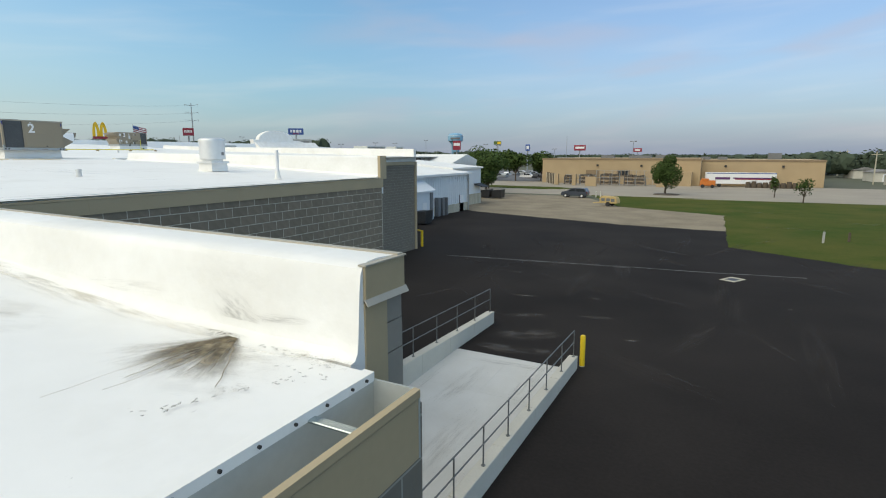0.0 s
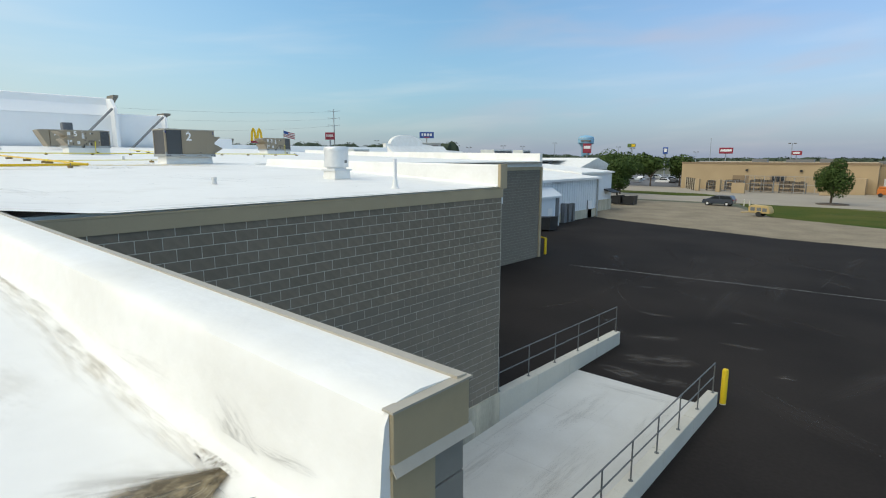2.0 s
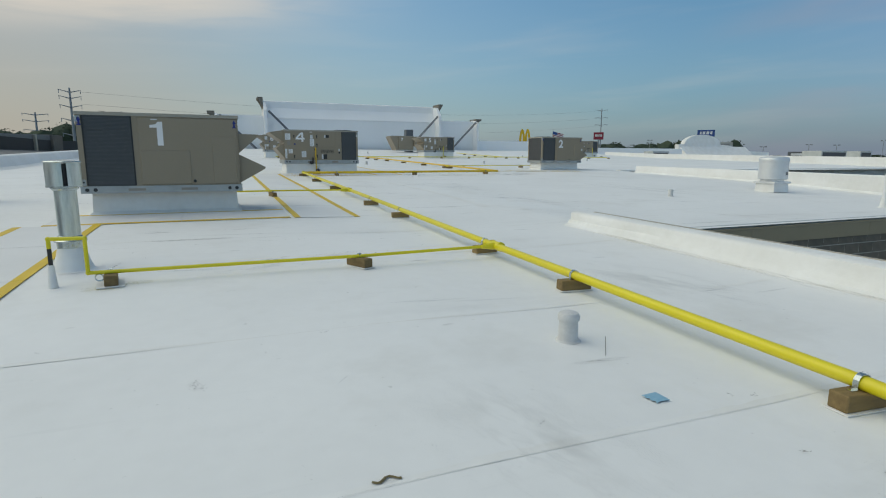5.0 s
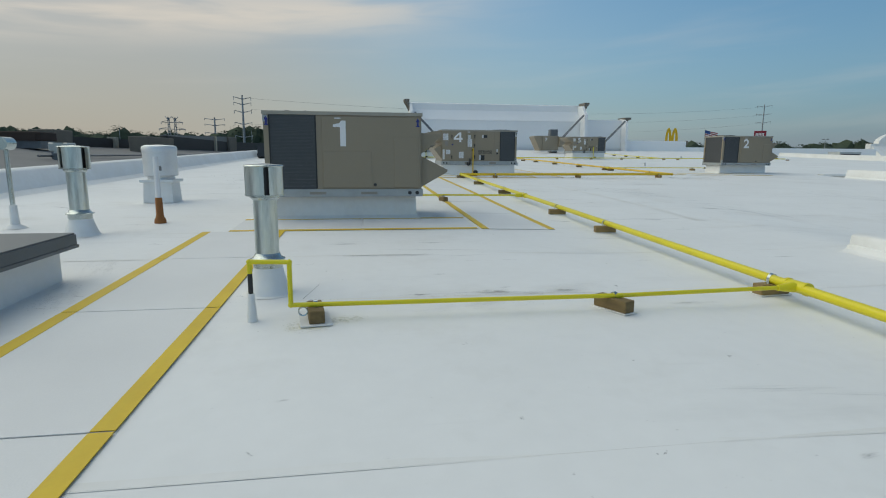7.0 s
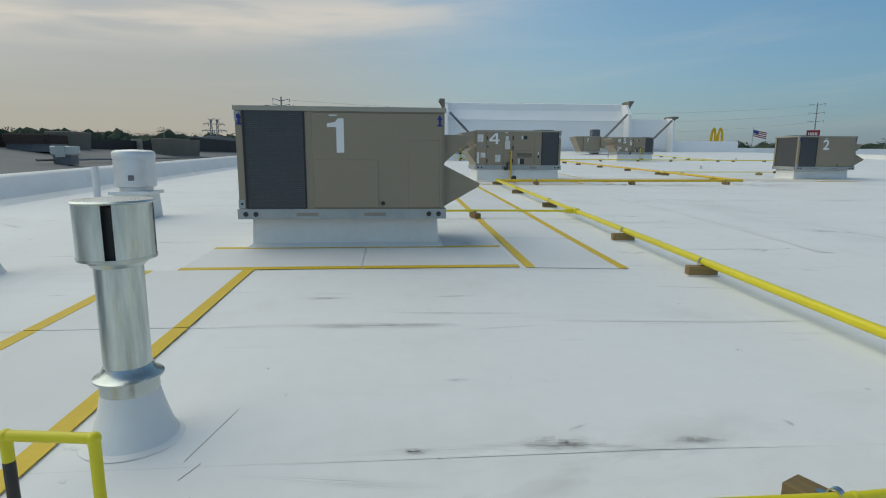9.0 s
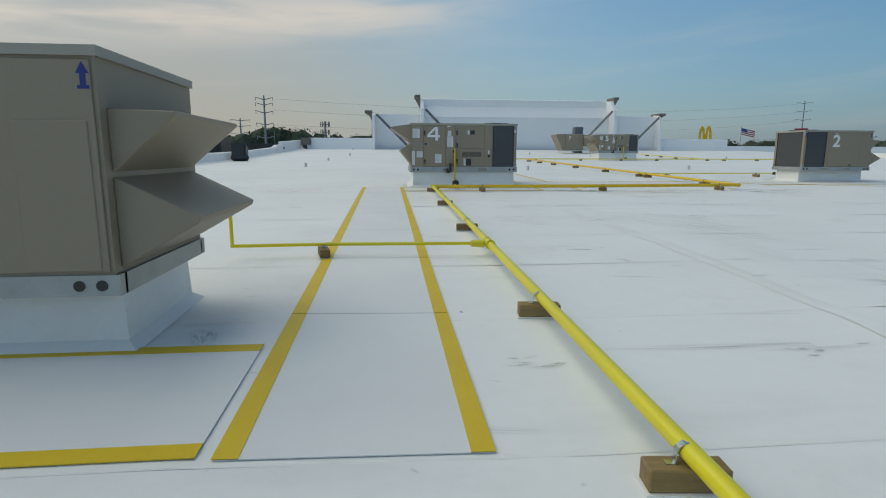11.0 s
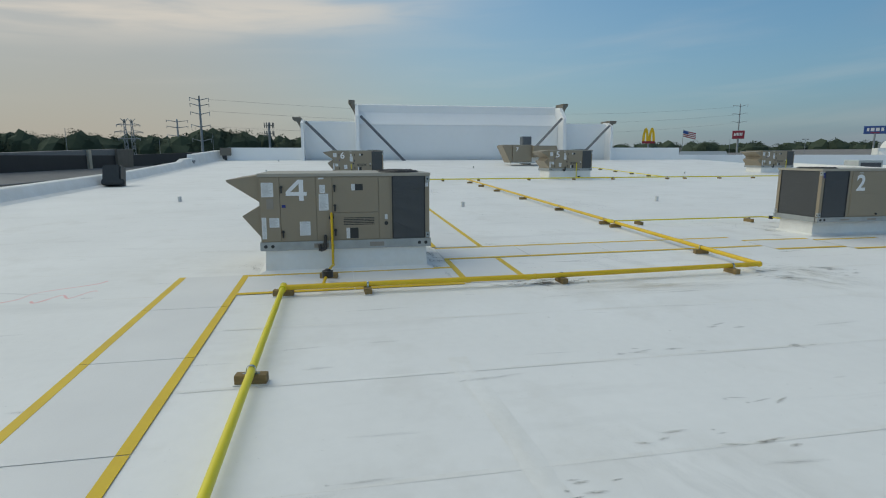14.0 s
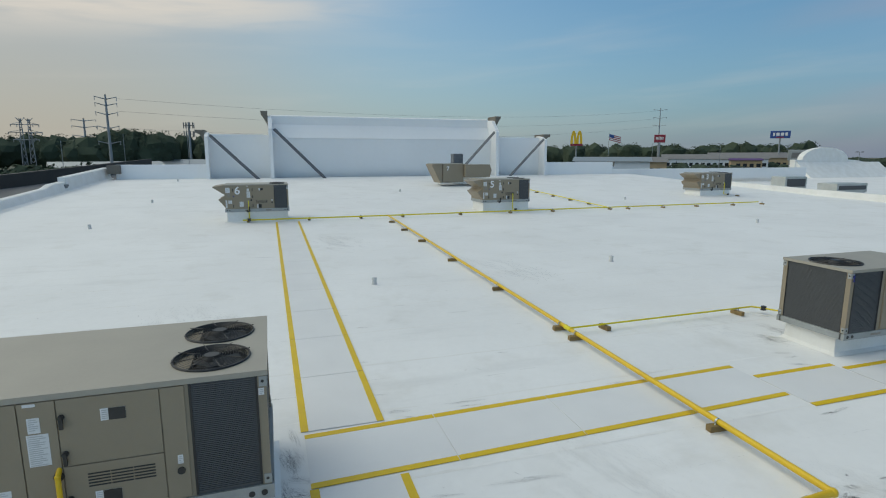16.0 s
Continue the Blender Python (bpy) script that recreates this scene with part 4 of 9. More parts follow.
low_wall("parapet_front_cap", -66.6, -65.6, -9.9, -9.0, 2.3, 2.98, CORNICE, "dark bronze cornice end on the corner parapet")

# raised entrance front, seen from behind
front = thing("entrance_front", Matrix(), "tall white entrance front with dark bronze cornice ends and steel braces", "facade", kind="structure")
XF = -66.6
def slabpart(nm, x0, x1, y0, y1, z0, z1, mat, lab=""):
    b = bmesh.new()
    box(b, x0, x1, y0, y1, z0, z1)
    soften(b, 0.02, 1)
    return part(nm, b, mat, front, lab)
slabpart("centre_wall", XF - 0.3, XF, 2.3, 22.3, 1.4, 5.2, FRONT_WHITE)
b = bmesh.new()
prism(b, [(XF - 0.3, 5.2), (XF + 0.05, 5.2), (XF - 0.9, 6.35), (XF - 0.9, 7.05), (XF - 1.4, 7.15), (XF - 1.5, 5.2)], 2.3, 22.3)
part("sloped_back", b, FRONT_WHITE, front)
for y0, y1, xr, zt in ((2.05, 2.35, -65.4, 6.95), (22.2, 22.5, -65.4, 6.95)):
    b = bmesh.new()
    prism(b, [(XF - 1.4, 1.4), (-65.2, 1.4), (-65.3, 5.9), (XF + 0.2, zt), (XF - 1.4, zt + 0.1)], y0, y1)
    part("return_wall", b, FRONT_WHITE, front)
for y0, y1 in ((-2.75, 2.1), (22.45, 27.6)):
    slabpart("side_wall", XF - 0.3, XF, y0, y1, 1.4, 5.45, FRONT_WHITE)
for y0, y1 in ((-2.85, -2.6), (27.35, 27.6)):
    b = bmesh.new()
    prism(b, [(XF - 0.6, 1.4), (-65.3, 1.4), (-65.5, 5.2), (XF + 0.3, 5.5), (XF - 0.6, 5.6)], y0, y1)
    part("return_wall", b, FRONT_WHITE, front)
for y, s, zt in ((2.05, -1, 7.35), (22.5, 1, 7.35), (-2.85, -1, 5.75), (27.6, 1, 5.75)):
    b = bmesh.new()
    big = zt > 7
    pts = [(0, 0), (0.75 if not big else 0.55, 0), (0.72 if not big else 0.52, -0.22), (0.4, -0.35), (0.25, -0.6), (0.05, -1.0), (0, -1.2)]
    prism(b, pts, -1.5, 0.4)
    m = Matrix.Translation((XF, y, zt)) @ Matrix(((0, 1, 0, 0), (s, 0, 0, 0), (0, 0, 1, 0), (0, 0, 0, 1)))
    bmesh.ops.transform(b, matrix=m, verts=b.verts)
    part("cornice_end", b, CORNICE, front, "dark bronze cornice profile")
for y in (-2.85, 27.6):
    b = bmesh.new()
    box(b, XF - 0.5, XF + 0.3, y - 0.06, y + 0.06, 3.2 if y > 0 else 2.9, 4.6)
    part("edge_strip", b, RUST if y > 0 else CORNICE, front)
for (y0, z0), (y1, z1) in (((-2.4, 5.3), (1.25, 1.65)), ((2.5, 5.85), (6.6, 1.65)), ((22.0, 5.85), (17.9, 1.65)), ((27.1, 5.25), (23.4, 1.65))):
    b = bmesh.new()
    rod(b, (-65.2, y0, z0), (-65.0, y1, z1), 0.12, 4)
    part("brace", b, STEEL_DARK, front, "grey steel brace")

# neighbouring white roofs to the north with the arched front
b = bmesh.new()
sheet(b, steps(-50, -72, 4), steps(37.6, 92, 4), lambda x, y: 0.35 - 0.030 * (x + 50))
solid("roof_north", b, TPO, "white membrane roof of the neighbouring store", "roof", "structure")
b = bmesh.new()
arc = [(66.8, 0.5), (66.8, 3.2), (68.0, 3.2)] + [(72.05 - 4.05 * cos(pi * k / 14), 3.2 + 1.6 * sin(pi * k / 14)) for k in range(15)] + [(76.1, 3.2), (78.0, 3.1), (82.5, 2.2), (88, 2.0), (88, 0.5)]
va = [b.verts.new((-71.5, y, z)) for y, z in arc]
vb = [b.verts.new((-72.3, y, z)) for y, z in arc]
b.faces.new(va)
b.faces.new(vb[::-1])
for i in range(len(arc)):
    j = (i + 1) % len(arc)
    b.faces.new((va[i], vb[i], vb[j], va[j]))
solid("arched_front", b, TPO_CLEAN, "white arched store front seen from behind", "facade", "structure")
b = bmesh.new()
prism(b, [(-71.5, 0.4), (-71.5, 2.9), (-69.2, 0.9), (-68.5, 0.4)], 67, 82)
solid("arched_front_skirt", b, TPO_CLEAN, "sloping white membrane behind the arched front", "facade", "structure")

# ---------- walkway pads with yellow edges ----------
def pad_strip(x0, x1, y0, y1, along, cuts, edges=(True, True), raise_z=0.0, shear=0.0):
    """A walkway of pads from cut to cut along an axis, each a sheet with a yellow stripe on its long edges."""
    for a, c in zip(cuts, cuts[1:]):
        lo, hi = min(a, c) + 0.006, max(a, c) - 0.006
        X0, X1, Y0, Y1 = (lo, hi, y0, y1) if along == "x" else (x0, x1, lo, hi)
        p = thing("walkway_pad", Matrix(), "grey-white rubber walkway pad with yellow edge stripes", "walkway pad", "roof walkway pads")
        def flat(nm, xa, xb, ya, yb, h, mat):
            b = bmesh.new()
            n = max(1, round((xb - xa) / 1.0))
            k = max(1, round((yb - ya) / 1.0))
            sheet(b, [xa + (xb - xa) * i / n for i in range(n + 1)], [ya + (yb - ya) * i / k for i in range(k + 1)], lambda x, y: roof_z(x, y) + h)
            for vtx in b.verts:
                vtx.co.x += shear * (vtx.co.y - cuts[0])
            top = list(b.faces)
            ext = bmesh.ops.extrude_face_region(b, geom=top)
            bmesh.ops.translate(b, vec=(0, 0, -0.004), verts=[v for v in ext["geom"] if isinstance(v, bmesh.types.BMVert)])
            return part(nm, b, mat, p)
        flat("pad", X0, X1, Y0, Y1, 0.0085 + raise_z, PAD)
        s = 0.088
        if along == "x":
            if edges[0]:
                flat("stripe", X0, X1, Y0 - 0.01, Y0 - 0.01 + s, 0.011 + raise_z, STRIPE)
            if edges[1]:
                flat("stripe", X0, X1, Y1 + 0.01 - s, Y1 + 0.01, 0.011 + raise_z, STRIPE)
        else:
            if edges[0]:
                flat("stripe", X0 - 0.01, X0 - 0.01 + s, Y0, Y1, 0.011 + raise_z, STRIPE)
            if edges[1]:
                flat("stripe", X1 + 0.01 - s, X1 + 0.01, Y0, Y1, 0.011 + raise_z, STRIPE)

pad_strip(0, 0, -5.27, -4.36, "x", [-3.3, -4.85, -6.4, -7.93, -9.5, -11.02])
pad_strip(-12.05, -11.03, 0, 0, "y", [-5.0, -3.43, -2.0])
pad_strip(0, 0, -1.94, -1.0, "x", [-11.0, -12.57, -14.2, -15.8, -17.4, -19.0, -20.6, -22.2])
pad_strip(-22.18, -21.12, 0, 0, "y", [-1.0, 0.52, 2.05], shear=-0.012)
pad_strip(0, 0, 2.06, 3.02, "x", [-21.2, -22.76])
pad_strip(-23.79, -22.78, 0, 0, "y", [2.06, 3.61, 5.18, 6.8, 8.38], shear=-0.03)
pad_strip(0, 0, 2.04, 3.0, "x", [-23.87, -25.4, -27.0, -28.6, -30.2, -31.8, -33.4, -35.0, -36.6, -38.2, -39.8, -41.5])
pad_strip(-23.58, -22.62, 0, 0, "y", [8.40, 9.93])
pad_strip(-23.42, -22.42, 0, 0, "y", [9.96, 11.5])

# ---------- gas piping ----------
def pipe_run(name, pts, r, label, mat=PIPE_Y, fittings=True):
    g = thing(name, Matrix(), label, "gas pipe")
    for a, c in zip(pts, pts[1:]):
        b = bmesh.new()
        rod(b, a, c, r, 16)
        part("pipe", b, mat, g, smooth=True)
    if fittings:
        for p in pts[1:-1]:
            b = bmesh.new()
            bmesh.ops.create_icosphere(b, subdivisions=2, radius=r * 1.22, matrix=Matrix.Translation(p))
            part("elbow", b, mat, g, smooth=True)
    return g

PH = 0.119
def on(x, y, h=PH):
    return (x, y, roof_z(x, y) + h)
main = pipe_run("gas_main", [on(-2.0, -0.435), on(-4.4, -0.44), on(-7.70, -0.445), on(-14.3, -0.405), on(-20.95, -0.39)], 0.033, "main yellow gas pipe on wooden blocks", fittings=False)
run2 = pipe_run("gas_main", [on(-20.95, -0.38), on(-20.96, 3.0), on(-21.12, 6.70)], 0.036, "deep yellow gas pipe crossing in front of a unit", PIPE_O)
run3 = pipe_run("gas_main", [on(-21.12, 6.70), on(-25.9, 6.72), on(-33.0, 6.78), on(-41.6, 6.86)], 0.036, "long deep yellow gas pipe on wooden blocks", PIPE_O, False)
run4 = pipe_run("gas_branch", [on(-41.6, 0.75), on(-41.6, 6.86), on(-41.75, 12.0), on(-41.9, 18.5), on(-42.1, 28.7)], 0.03, "far yellow gas pipe across the roof", fittings=False)
pipe_run("gas_branch", [on(-41.9, 18.5), on(-47.0, 18.8), on(-52.5, 18.9)], 0.026, "thin far yellow gas pipe", fittings=False)
def tee(x, y, r, ax):
    b = bmesh.new()
    p = Vector(on(x, y))
    d = Vector((1, -SLOPE * 0, 0)) if ax == "x" else Vector((0, 1, 0))
    rod(b, p - d * 0.085, p + d * 0.085, r * 1.28, 16)
    for s in (-1, 1):
        rod(b, p + d * 0.075 * s, p + d * 0.095 * s, r * 1.42, 16)
    return b
for x, y, par in ((-7.70, -0.43, main), (-14.3, -0.41, main), (-20.95, -0.39, main), (-25.9, 6.72, run3)):
    part("tee", tee(x, y, 0.033, "x"), PIPE_Y, par, smooth=True)
for x, y, r, par in ((-21.12, 6.70, 0.036, run2), (-20.95, -0.38, 0.036, run2), (-41.6, 6.86, 0.032, run4)):
    b = bmesh.new()
    bmesh.ops.create_icosphere(b, subdivisions=3, radius=r * 1.28, matrix=Matrix.Translation(on(x, y)))
    part("elbow", b, PIPE_O if r > 0.035 else PIPE_Y, par, smooth=True)

branch1 = pipe_run("gas_branch", [on(-7.70, -0.43), on(-7.62, -1.78, 0.1), on(-7.62, -3.87, 0.1), on(-7.62, -3.87, 0.36), on(-7.65, -4.10, 0.36), on(-7.65, -4.10, 0.29)], 0.0145, "yellow gas branch rising to a stub beside the flue")
b = bmesh.new()
rod(b, on(-7.65, -4.10, 0.16), on(-7.65, -4.10, 0.29), 0.0145, 12)
part("black_stub", b, BLACK, branch1, "black pipe end")
b = bmesh.new()
rod(b, on(-7.65, -4.10, 0.0), on(-7.65, -4.10, 0.17), 0.032, 14, 0.02)
part("pipe_boot", b, TPO_CLEAN, branch1, "white membrane boot", smooth=True)
b = bmesh.new()
p = Vector(on(-7.73, -0.62, PH))
rod(b, on(-7.695, -0.47), on(-7.685, -0.60), 0.038, 14, 0.02)
part("reducer", b, PIPE_Y, branch1, smooth=True)
b = bmesh.new()
ring(b, on(-7.61, -3.80, 0.062), 0.026, 0.005, "X", 16, 5)
part("hanger_ring", b, GALV, branch1)

branch2 = pipe_run("gas_branch", [on(-14.3, -0.39), on(-14.3, -1.9), on(-14.25, -2.75), on(-14.25, -2.75, 0.5), on(-13.2, -2.75, 0.5)], 0.016, "yellow gas branch to the small unit")
b = bmesh.new()
rod(b, on(-14.3, -0.46), on(-14.3, -0.58), 0.042, 14, 0.03)
part("reducer", b, PIPE_Y, branch2, smooth=True)

branch3 = pipe_run("gas_branch", [on(-20.96, 0.10), on(-21.45, 0.14), on(-21.75, 0.16, 0.13), on(-22.19, 0.23, 0.12), on(-22.19, 0.23, 0.86), on(-22.26, 0.23, 0.90)], 0.019, "yellow gas riser feeding the unit", PIPE_O)
b = bmesh.new()
rod(b, on(-21.46, 0.16, 0.11), on(-21.46, 0.16, 0.20), 0.075, 16)
rod(b, on(-21.46, 0.16, 0.20), on(-21.46, 0.16, 0.225), 0.05, 16, 0.03)
part("regulator", b, BLACK, branch3, "black gas regulator", smooth=True)

branch4 = pipe_run("gas_branch", [on(-25.9, 6.72), on(-25.95, 9.0), on(-26.0, 10.95), on(-25.9, 11.05), on(-24.6, 11.9)], 0.016, "thin yellow gas branch towards the coil unit")
b = bmesh.new()
rod(b, on(-25.85, 11.1, 0.08), on(-25.85, 11.1, 0.16), 0.05, 14)
part("regulator", b, BLACK, branch4, "black gas regulator", smooth=True)

for x, y in ((-41.5, 1.0), (-42.0, 13.3), (-46.0, 30.4)):
    g = pipe_run("gas_riser", [on(x, y, 0.13), on(x - 0.35, y, 0.14), on(x - 0.35, y, 0.9)], 0.022, "short yellow gas riser at a unit")
    b = bmesh.new()
    rod(b, on(x, y, 0.10), on(x, y, 0.20), 0.07, 12)
    part("regulator", b, BLACK, g, "black gas regulator")

# wooden supports under the pipes
bm_w = bmesh.new()
box(bm_w, -0.128, 0.128, -0.045, 0.045, 0.0, 0.077)
soften(bm_w, 0.005, 1)
WOOD_ME = mesh_of("wood_block", bm_w, WOOD)
def clamp_mesh(r):
    """A pipe strap bent from one strip: foot, arc over the pipe, foot."""
    path = [(-r - 0.034, 0.0), (-r - 0.003, 0.0), (-r - 0.001, r * 0.6)] + [(-(r + 0.001) * cos(pi * k / 10), r + (r + 0.001) * sin(pi * k / 10)) for k in range(11)] + [(r + 0.001, r * 0.6), (r + 0.003, 0.0), (r + 0.034, 0.0)]
    bm = bmesh.new()
    prev = None
    for i, (y, z) in enumerate(path):
        y1, z1 = path[max(i - 1, 0)]
        y2, z2 = path[min(i + 1, len(path) - 1)]
        d = Vector((y2 - y1, z2 - z1)).normalized()
        ny, nz = -d.y * 0.004, d.x * 0.004
        q = [bm.verts.new(v) for v in ((-0.013, y, z), (0.013, y, z), (0.013, y + ny, z + nz), (-0.013, y + ny, z + nz))]
        if prev:
            for j in range(4):
                bm.faces.new((prev[j], prev[(j + 1) % 4], q[(j + 1) % 4], q[j]))
        else:
            bm.faces.new(q[::-1])
        prev = q
    bm.faces.new(prev)
    return mesh_of("clamp", bm, GALV)
CLAMP_ME, CLAMP_SMALL = clamp_mesh(0.034), clamp_mesh(0.0155)
bm_s = bmesh.new()
box(bm_s, -0.138, 0.138, -0.058, 0.058, 0.0, 0.006)
SLIP_ME = mesh_of("slip_sheet", bm_s, TPO_CLEAN)
bm_s = bmesh.new()
box(bm_s, -0.170, 0.155, -0.095, 0.085, 0.0, 0.006)
SLIP_WIDE = mesh_of("slip_sheet", bm_s, PAD)
def support(x, y, turn, clamp=True, small=False, slip=None):
    w = thing("pipe_support", pose(x, y, roof_z(x, y) + 0.003, 0, 0, turn), "treated timber block with a metal clamp under the gas pipe", "pipe support", "pipe supports")
    piece("slip_sheet", slip or SLIP_ME, w, Matrix())
    piece("wood_block", WOOD_ME, w, Matrix.Translation((0, 0, 0.006)))
    if clamp:
        piece("clamp", CLAMP_SMALL if small else CLAMP_ME, w, Matrix.Translation((0, 0, 0.083)) @ Matrix.Rotation(radians(90), 4, "Z"))
    return w
for x in (-2.5, -4.345, -6.40, -7.93, -10.77, -12.49, -15.72, -18.36, -20.98):
    support(x, -0.44 if x > -8 else -0.445 + 0.055 * (-8 - x) / 12.9, 84 if x != -7.93 else 96)
for x, y, t in ((-7.63, -1.83, 25), (-7.64, -3.73, 8)):
    support(x, y, t, small=True, slip=SLIP_WIDE if y < -3 else None)
support(-14.3, -1.95, 12, small=True)
for x, y in ((-20.95, 0.68), (-20.99, 3.40), (-21.08, 6.20)):
    support(x, y, 2)
support(-21.82, 0.17, 80, False)
for x in (-22.5, -25.62, -26.15, -28.95, -32.2, -35.4, -37.9, -40.1):
    support(x, 6.70, 86)
for y in (7.5, 10.55):
    support(-25.95, y, 4, small=True)
for y in (0.95, 3.42, 5.66, 7.56, 10.34, 12.9, 15.2, 18.5, 19.6, 21.8, 24.0, 26.5, 28.6):
    support(-41.75, y, 3)
for x in (-44.2, -46.2, -48.3, -50.5):
    support(x, 18.85, 88)
support(-46.0, 31.2, 5)

# ---------- vents, flues and fans ----------
def lobe_vent(x, y, h=0.17, r=0.058, name="plumbing_vent"):
    """A membrane-wrapped soil vent with a cap band."""
    z = roof_z(x, y)
    v = thing(name, Matrix.Translation((x, y, z)), "small weathered grey plumbing vent", "roof vent", "plumbing vents")
    b = bmesh.new()
    lathe(b, [(r * 1.3, 0.0), (r * 1.06, 0.008), (r * 0.97, 0.025), (r * 0.94, h * 0.5), (r * 0.92, h * 0.78)], 20)
    part("boot", b, VENT_GREY, v, smooth=True)
    b = bmesh.new()
    lathe(b, [(r * 0.84, h * 0.70), (r * 1.06, h * 0.72), (r * 1.08, h * 0.86), (r * 0.92, h * 0.96), (r * 0.45, h * 1.02), (0.0001, h * 1.03)], 20)
    part("cap", b, VENT_GREY, v, smooth=True)
    return v
for x, y in ((-5.47, -1.15), (-12.8, 6.9), (-18.75, -4.2), (-30.3, 4.1), (-30.95, 11.1), (-41.5, -4.75), (-50.0, -4.1), (-63.5, -4.7), (-53.0, 10.1), (-49.5, 13.9), (-33.3, -4.85), (-36.0, 22.0), (-46.0, 22.5)):
    lobe_vent(x, y)

def flue(x, y, h, k, label, turn=0.0):
    """A double-wall gas flue: membrane cone, storm collar, round pipe and a drum-shaped wind cap with slits."""
    z = roof_z(x, y)
    f = thing("gas_flue", Matrix.Translation((x, y, z)) @ Matrix.Rotation(radians(turn), 4, "Z"), label, "flue", "gas flues")
    b = bmesh.new()
    lathe(b, [(0.185 * k, 0.0), (0.155 * k, 0.008), (0.135 * k, 0.05), (0.112 * k, 0.13), (0.099 * k, 0.19)], 24)
    part("boot", b, TPO_CLEAN, f, "white membrane flashing cone", smooth=True)
    b = bmesh.new()
    lathe(b, [(0.080 * k, 0.15), (0.080 * k, h - 0.19 * k)], 28)
    part("pipe", b, FLUE_STEEL, f, "shiny galvanised pipe", smooth=True)
    b = bmesh.new()
    lathe(b, [(0.082 * k, 0.29), (0.095 * k, 0.262), (0.118 * k, 0.25), (0.118 * k, 0.243), (0.10 * k, 0.245), (0.10 * k, 0.19), (0.088 * k, 0.185)], 28)
    part("storm_collar", b, GALV, f, "dull storm collar", smooth=True)
    b = bmesh.new()
    lathe(b, [(0.084 * k, h - 0.235 * k), (0.098 * k, h - 0.22 * k), (0.098 * k, h - 0.195 * k)], 24)
    part("neck", b, GALV, f, smooth=True)
    b = bmesh.new()
    lathe(b, [(0.128 * k, h - 0.012), (0.134 * k, h - 0.006), (0.128 * k, h), (0.0001, h + 0.012)], 32)
    cap = part("cap", b, GALV, f, "flat galvanised cap disc", smooth=True)
    b = bmesh.new()
    lathe(b, [(0.085 * k, h - 0.205 * k), (0.128 * k, h - 0.208 * k), (0.128 * k, h - 0.198 * k)], 32)
    part("lower_rim", b, GALV, cap, smooth=True)
    for i in range(4):
        b = bmesh.new()
        a0 = pi / 2 * i - 0.60
        prev = None
        for q in range(9):
            a = a0 + (pi / 2 - 0.26) * q / 8
            v = [b.verts.new((0.126 * k * cos(a), 0.126 * k * sin(a), zz)) for zz in (h - 0.2 * k, h - 0.008)]
            if prev:
                b.faces.new((prev[0], v[0], v[1], prev[1]))
            prev = v
        part("drum_sheet", b, FLUE_STEEL, cap, smooth=True)
    b = bmesh.new()
    rod(b, (0, 0, h - 0.2 * k), (0, 0, h - 0.02), 0.10 * k, 18)
    part("inner_core", b, BLACK, cap)
    return f
flue(-8.28, -4.10, 0.895, 1.0, "galvanised gas flue with a drum wind cap and white boot", -32)
flue(-10.95, -6.54, 0.98, 1.18, "larger galvanised gas flue beyond the walkway", 12)

def exhaust(x, y, base, r, h, label, curb_w=0.62):
    """A spun aluminium exhaust fan on a flashed curb."""
    z = roof_z(x, y)
    f = thing("exhaust_fan", Matrix.Translation((x, y, z)), label, "exhaust fan", "exhaust fans")
    b = bmesh.new()
    w = curb_w / 2
    tops = [b.verts.new((sx * (w - 0.05), sy * (w - 0.05), base)) for sx, sy in ((-1, -1), (1, -1), (1, 1), (-1, 1))]
    lows = [b.verts.new((sx * (w - 0.03), sy * (w - 0.03), 0.0)) for sx, sy in ((-1, -1), (1, -1), (1, 1), (-1, 1))]
    b.faces.new(tops)
    for i in range(4):
        b.faces.new((tops[i], lows[i], lows[(i + 1) % 4], tops[(i + 1) % 4]))
    part("curb", b, TPO_CLEAN, f, "white flashed curb")
    b = bmesh.new()
    box(b, -w, w, -w, w, base - 0.015, base + 0.035)
    soften(b, 0.005, 1)
    part("curb_cap", b, ALU, f)
    b = bmesh.new()
    lathe(b, [(r * 0.8, base + 0.035), (r * 0.8, base + 0.09)], 28)
    part("throat", b, ALU, f, smooth=True)
    b = bmesh.new()
    lathe(b, [(r * 0.94, base + 0.09), (r, base + 0.10), (r, base + h * 0.78), (r * 1.02, base + h * 0.785), (r * 1.02, base + h * 0.82)], 32)
    part("wind_band", b, ALU, f, smooth=True)
    b = bmesh.new()
    lathe(b, [(r * 1.03, base + h * 0.82), (r * 1.04, base + h * 0.90), (r * 0.99, base + h * 0.95), (r * 0.8, base + h * 0.985), (0.0001, base + h)], 32)
    part("dome", b, ALU, f, smooth=True)
    b = bmesh.new()
    box(b, r * 0.99, r * 1.012, 0.02, 0.10, base + h * 0.3, base + h * 0.42)
    part("label_plate", b, INK, f)
    return f
exhaust(-14.5, -6.86, 0.36, 0.27, 0.62, "round spun-aluminium exhaust fan on a white curb", 0.54)
exhaust(-13.1, 10.7, 0.24, 0.345, 0.69, "round spun-aluminium exhaust fan in the north bay", 0.62)
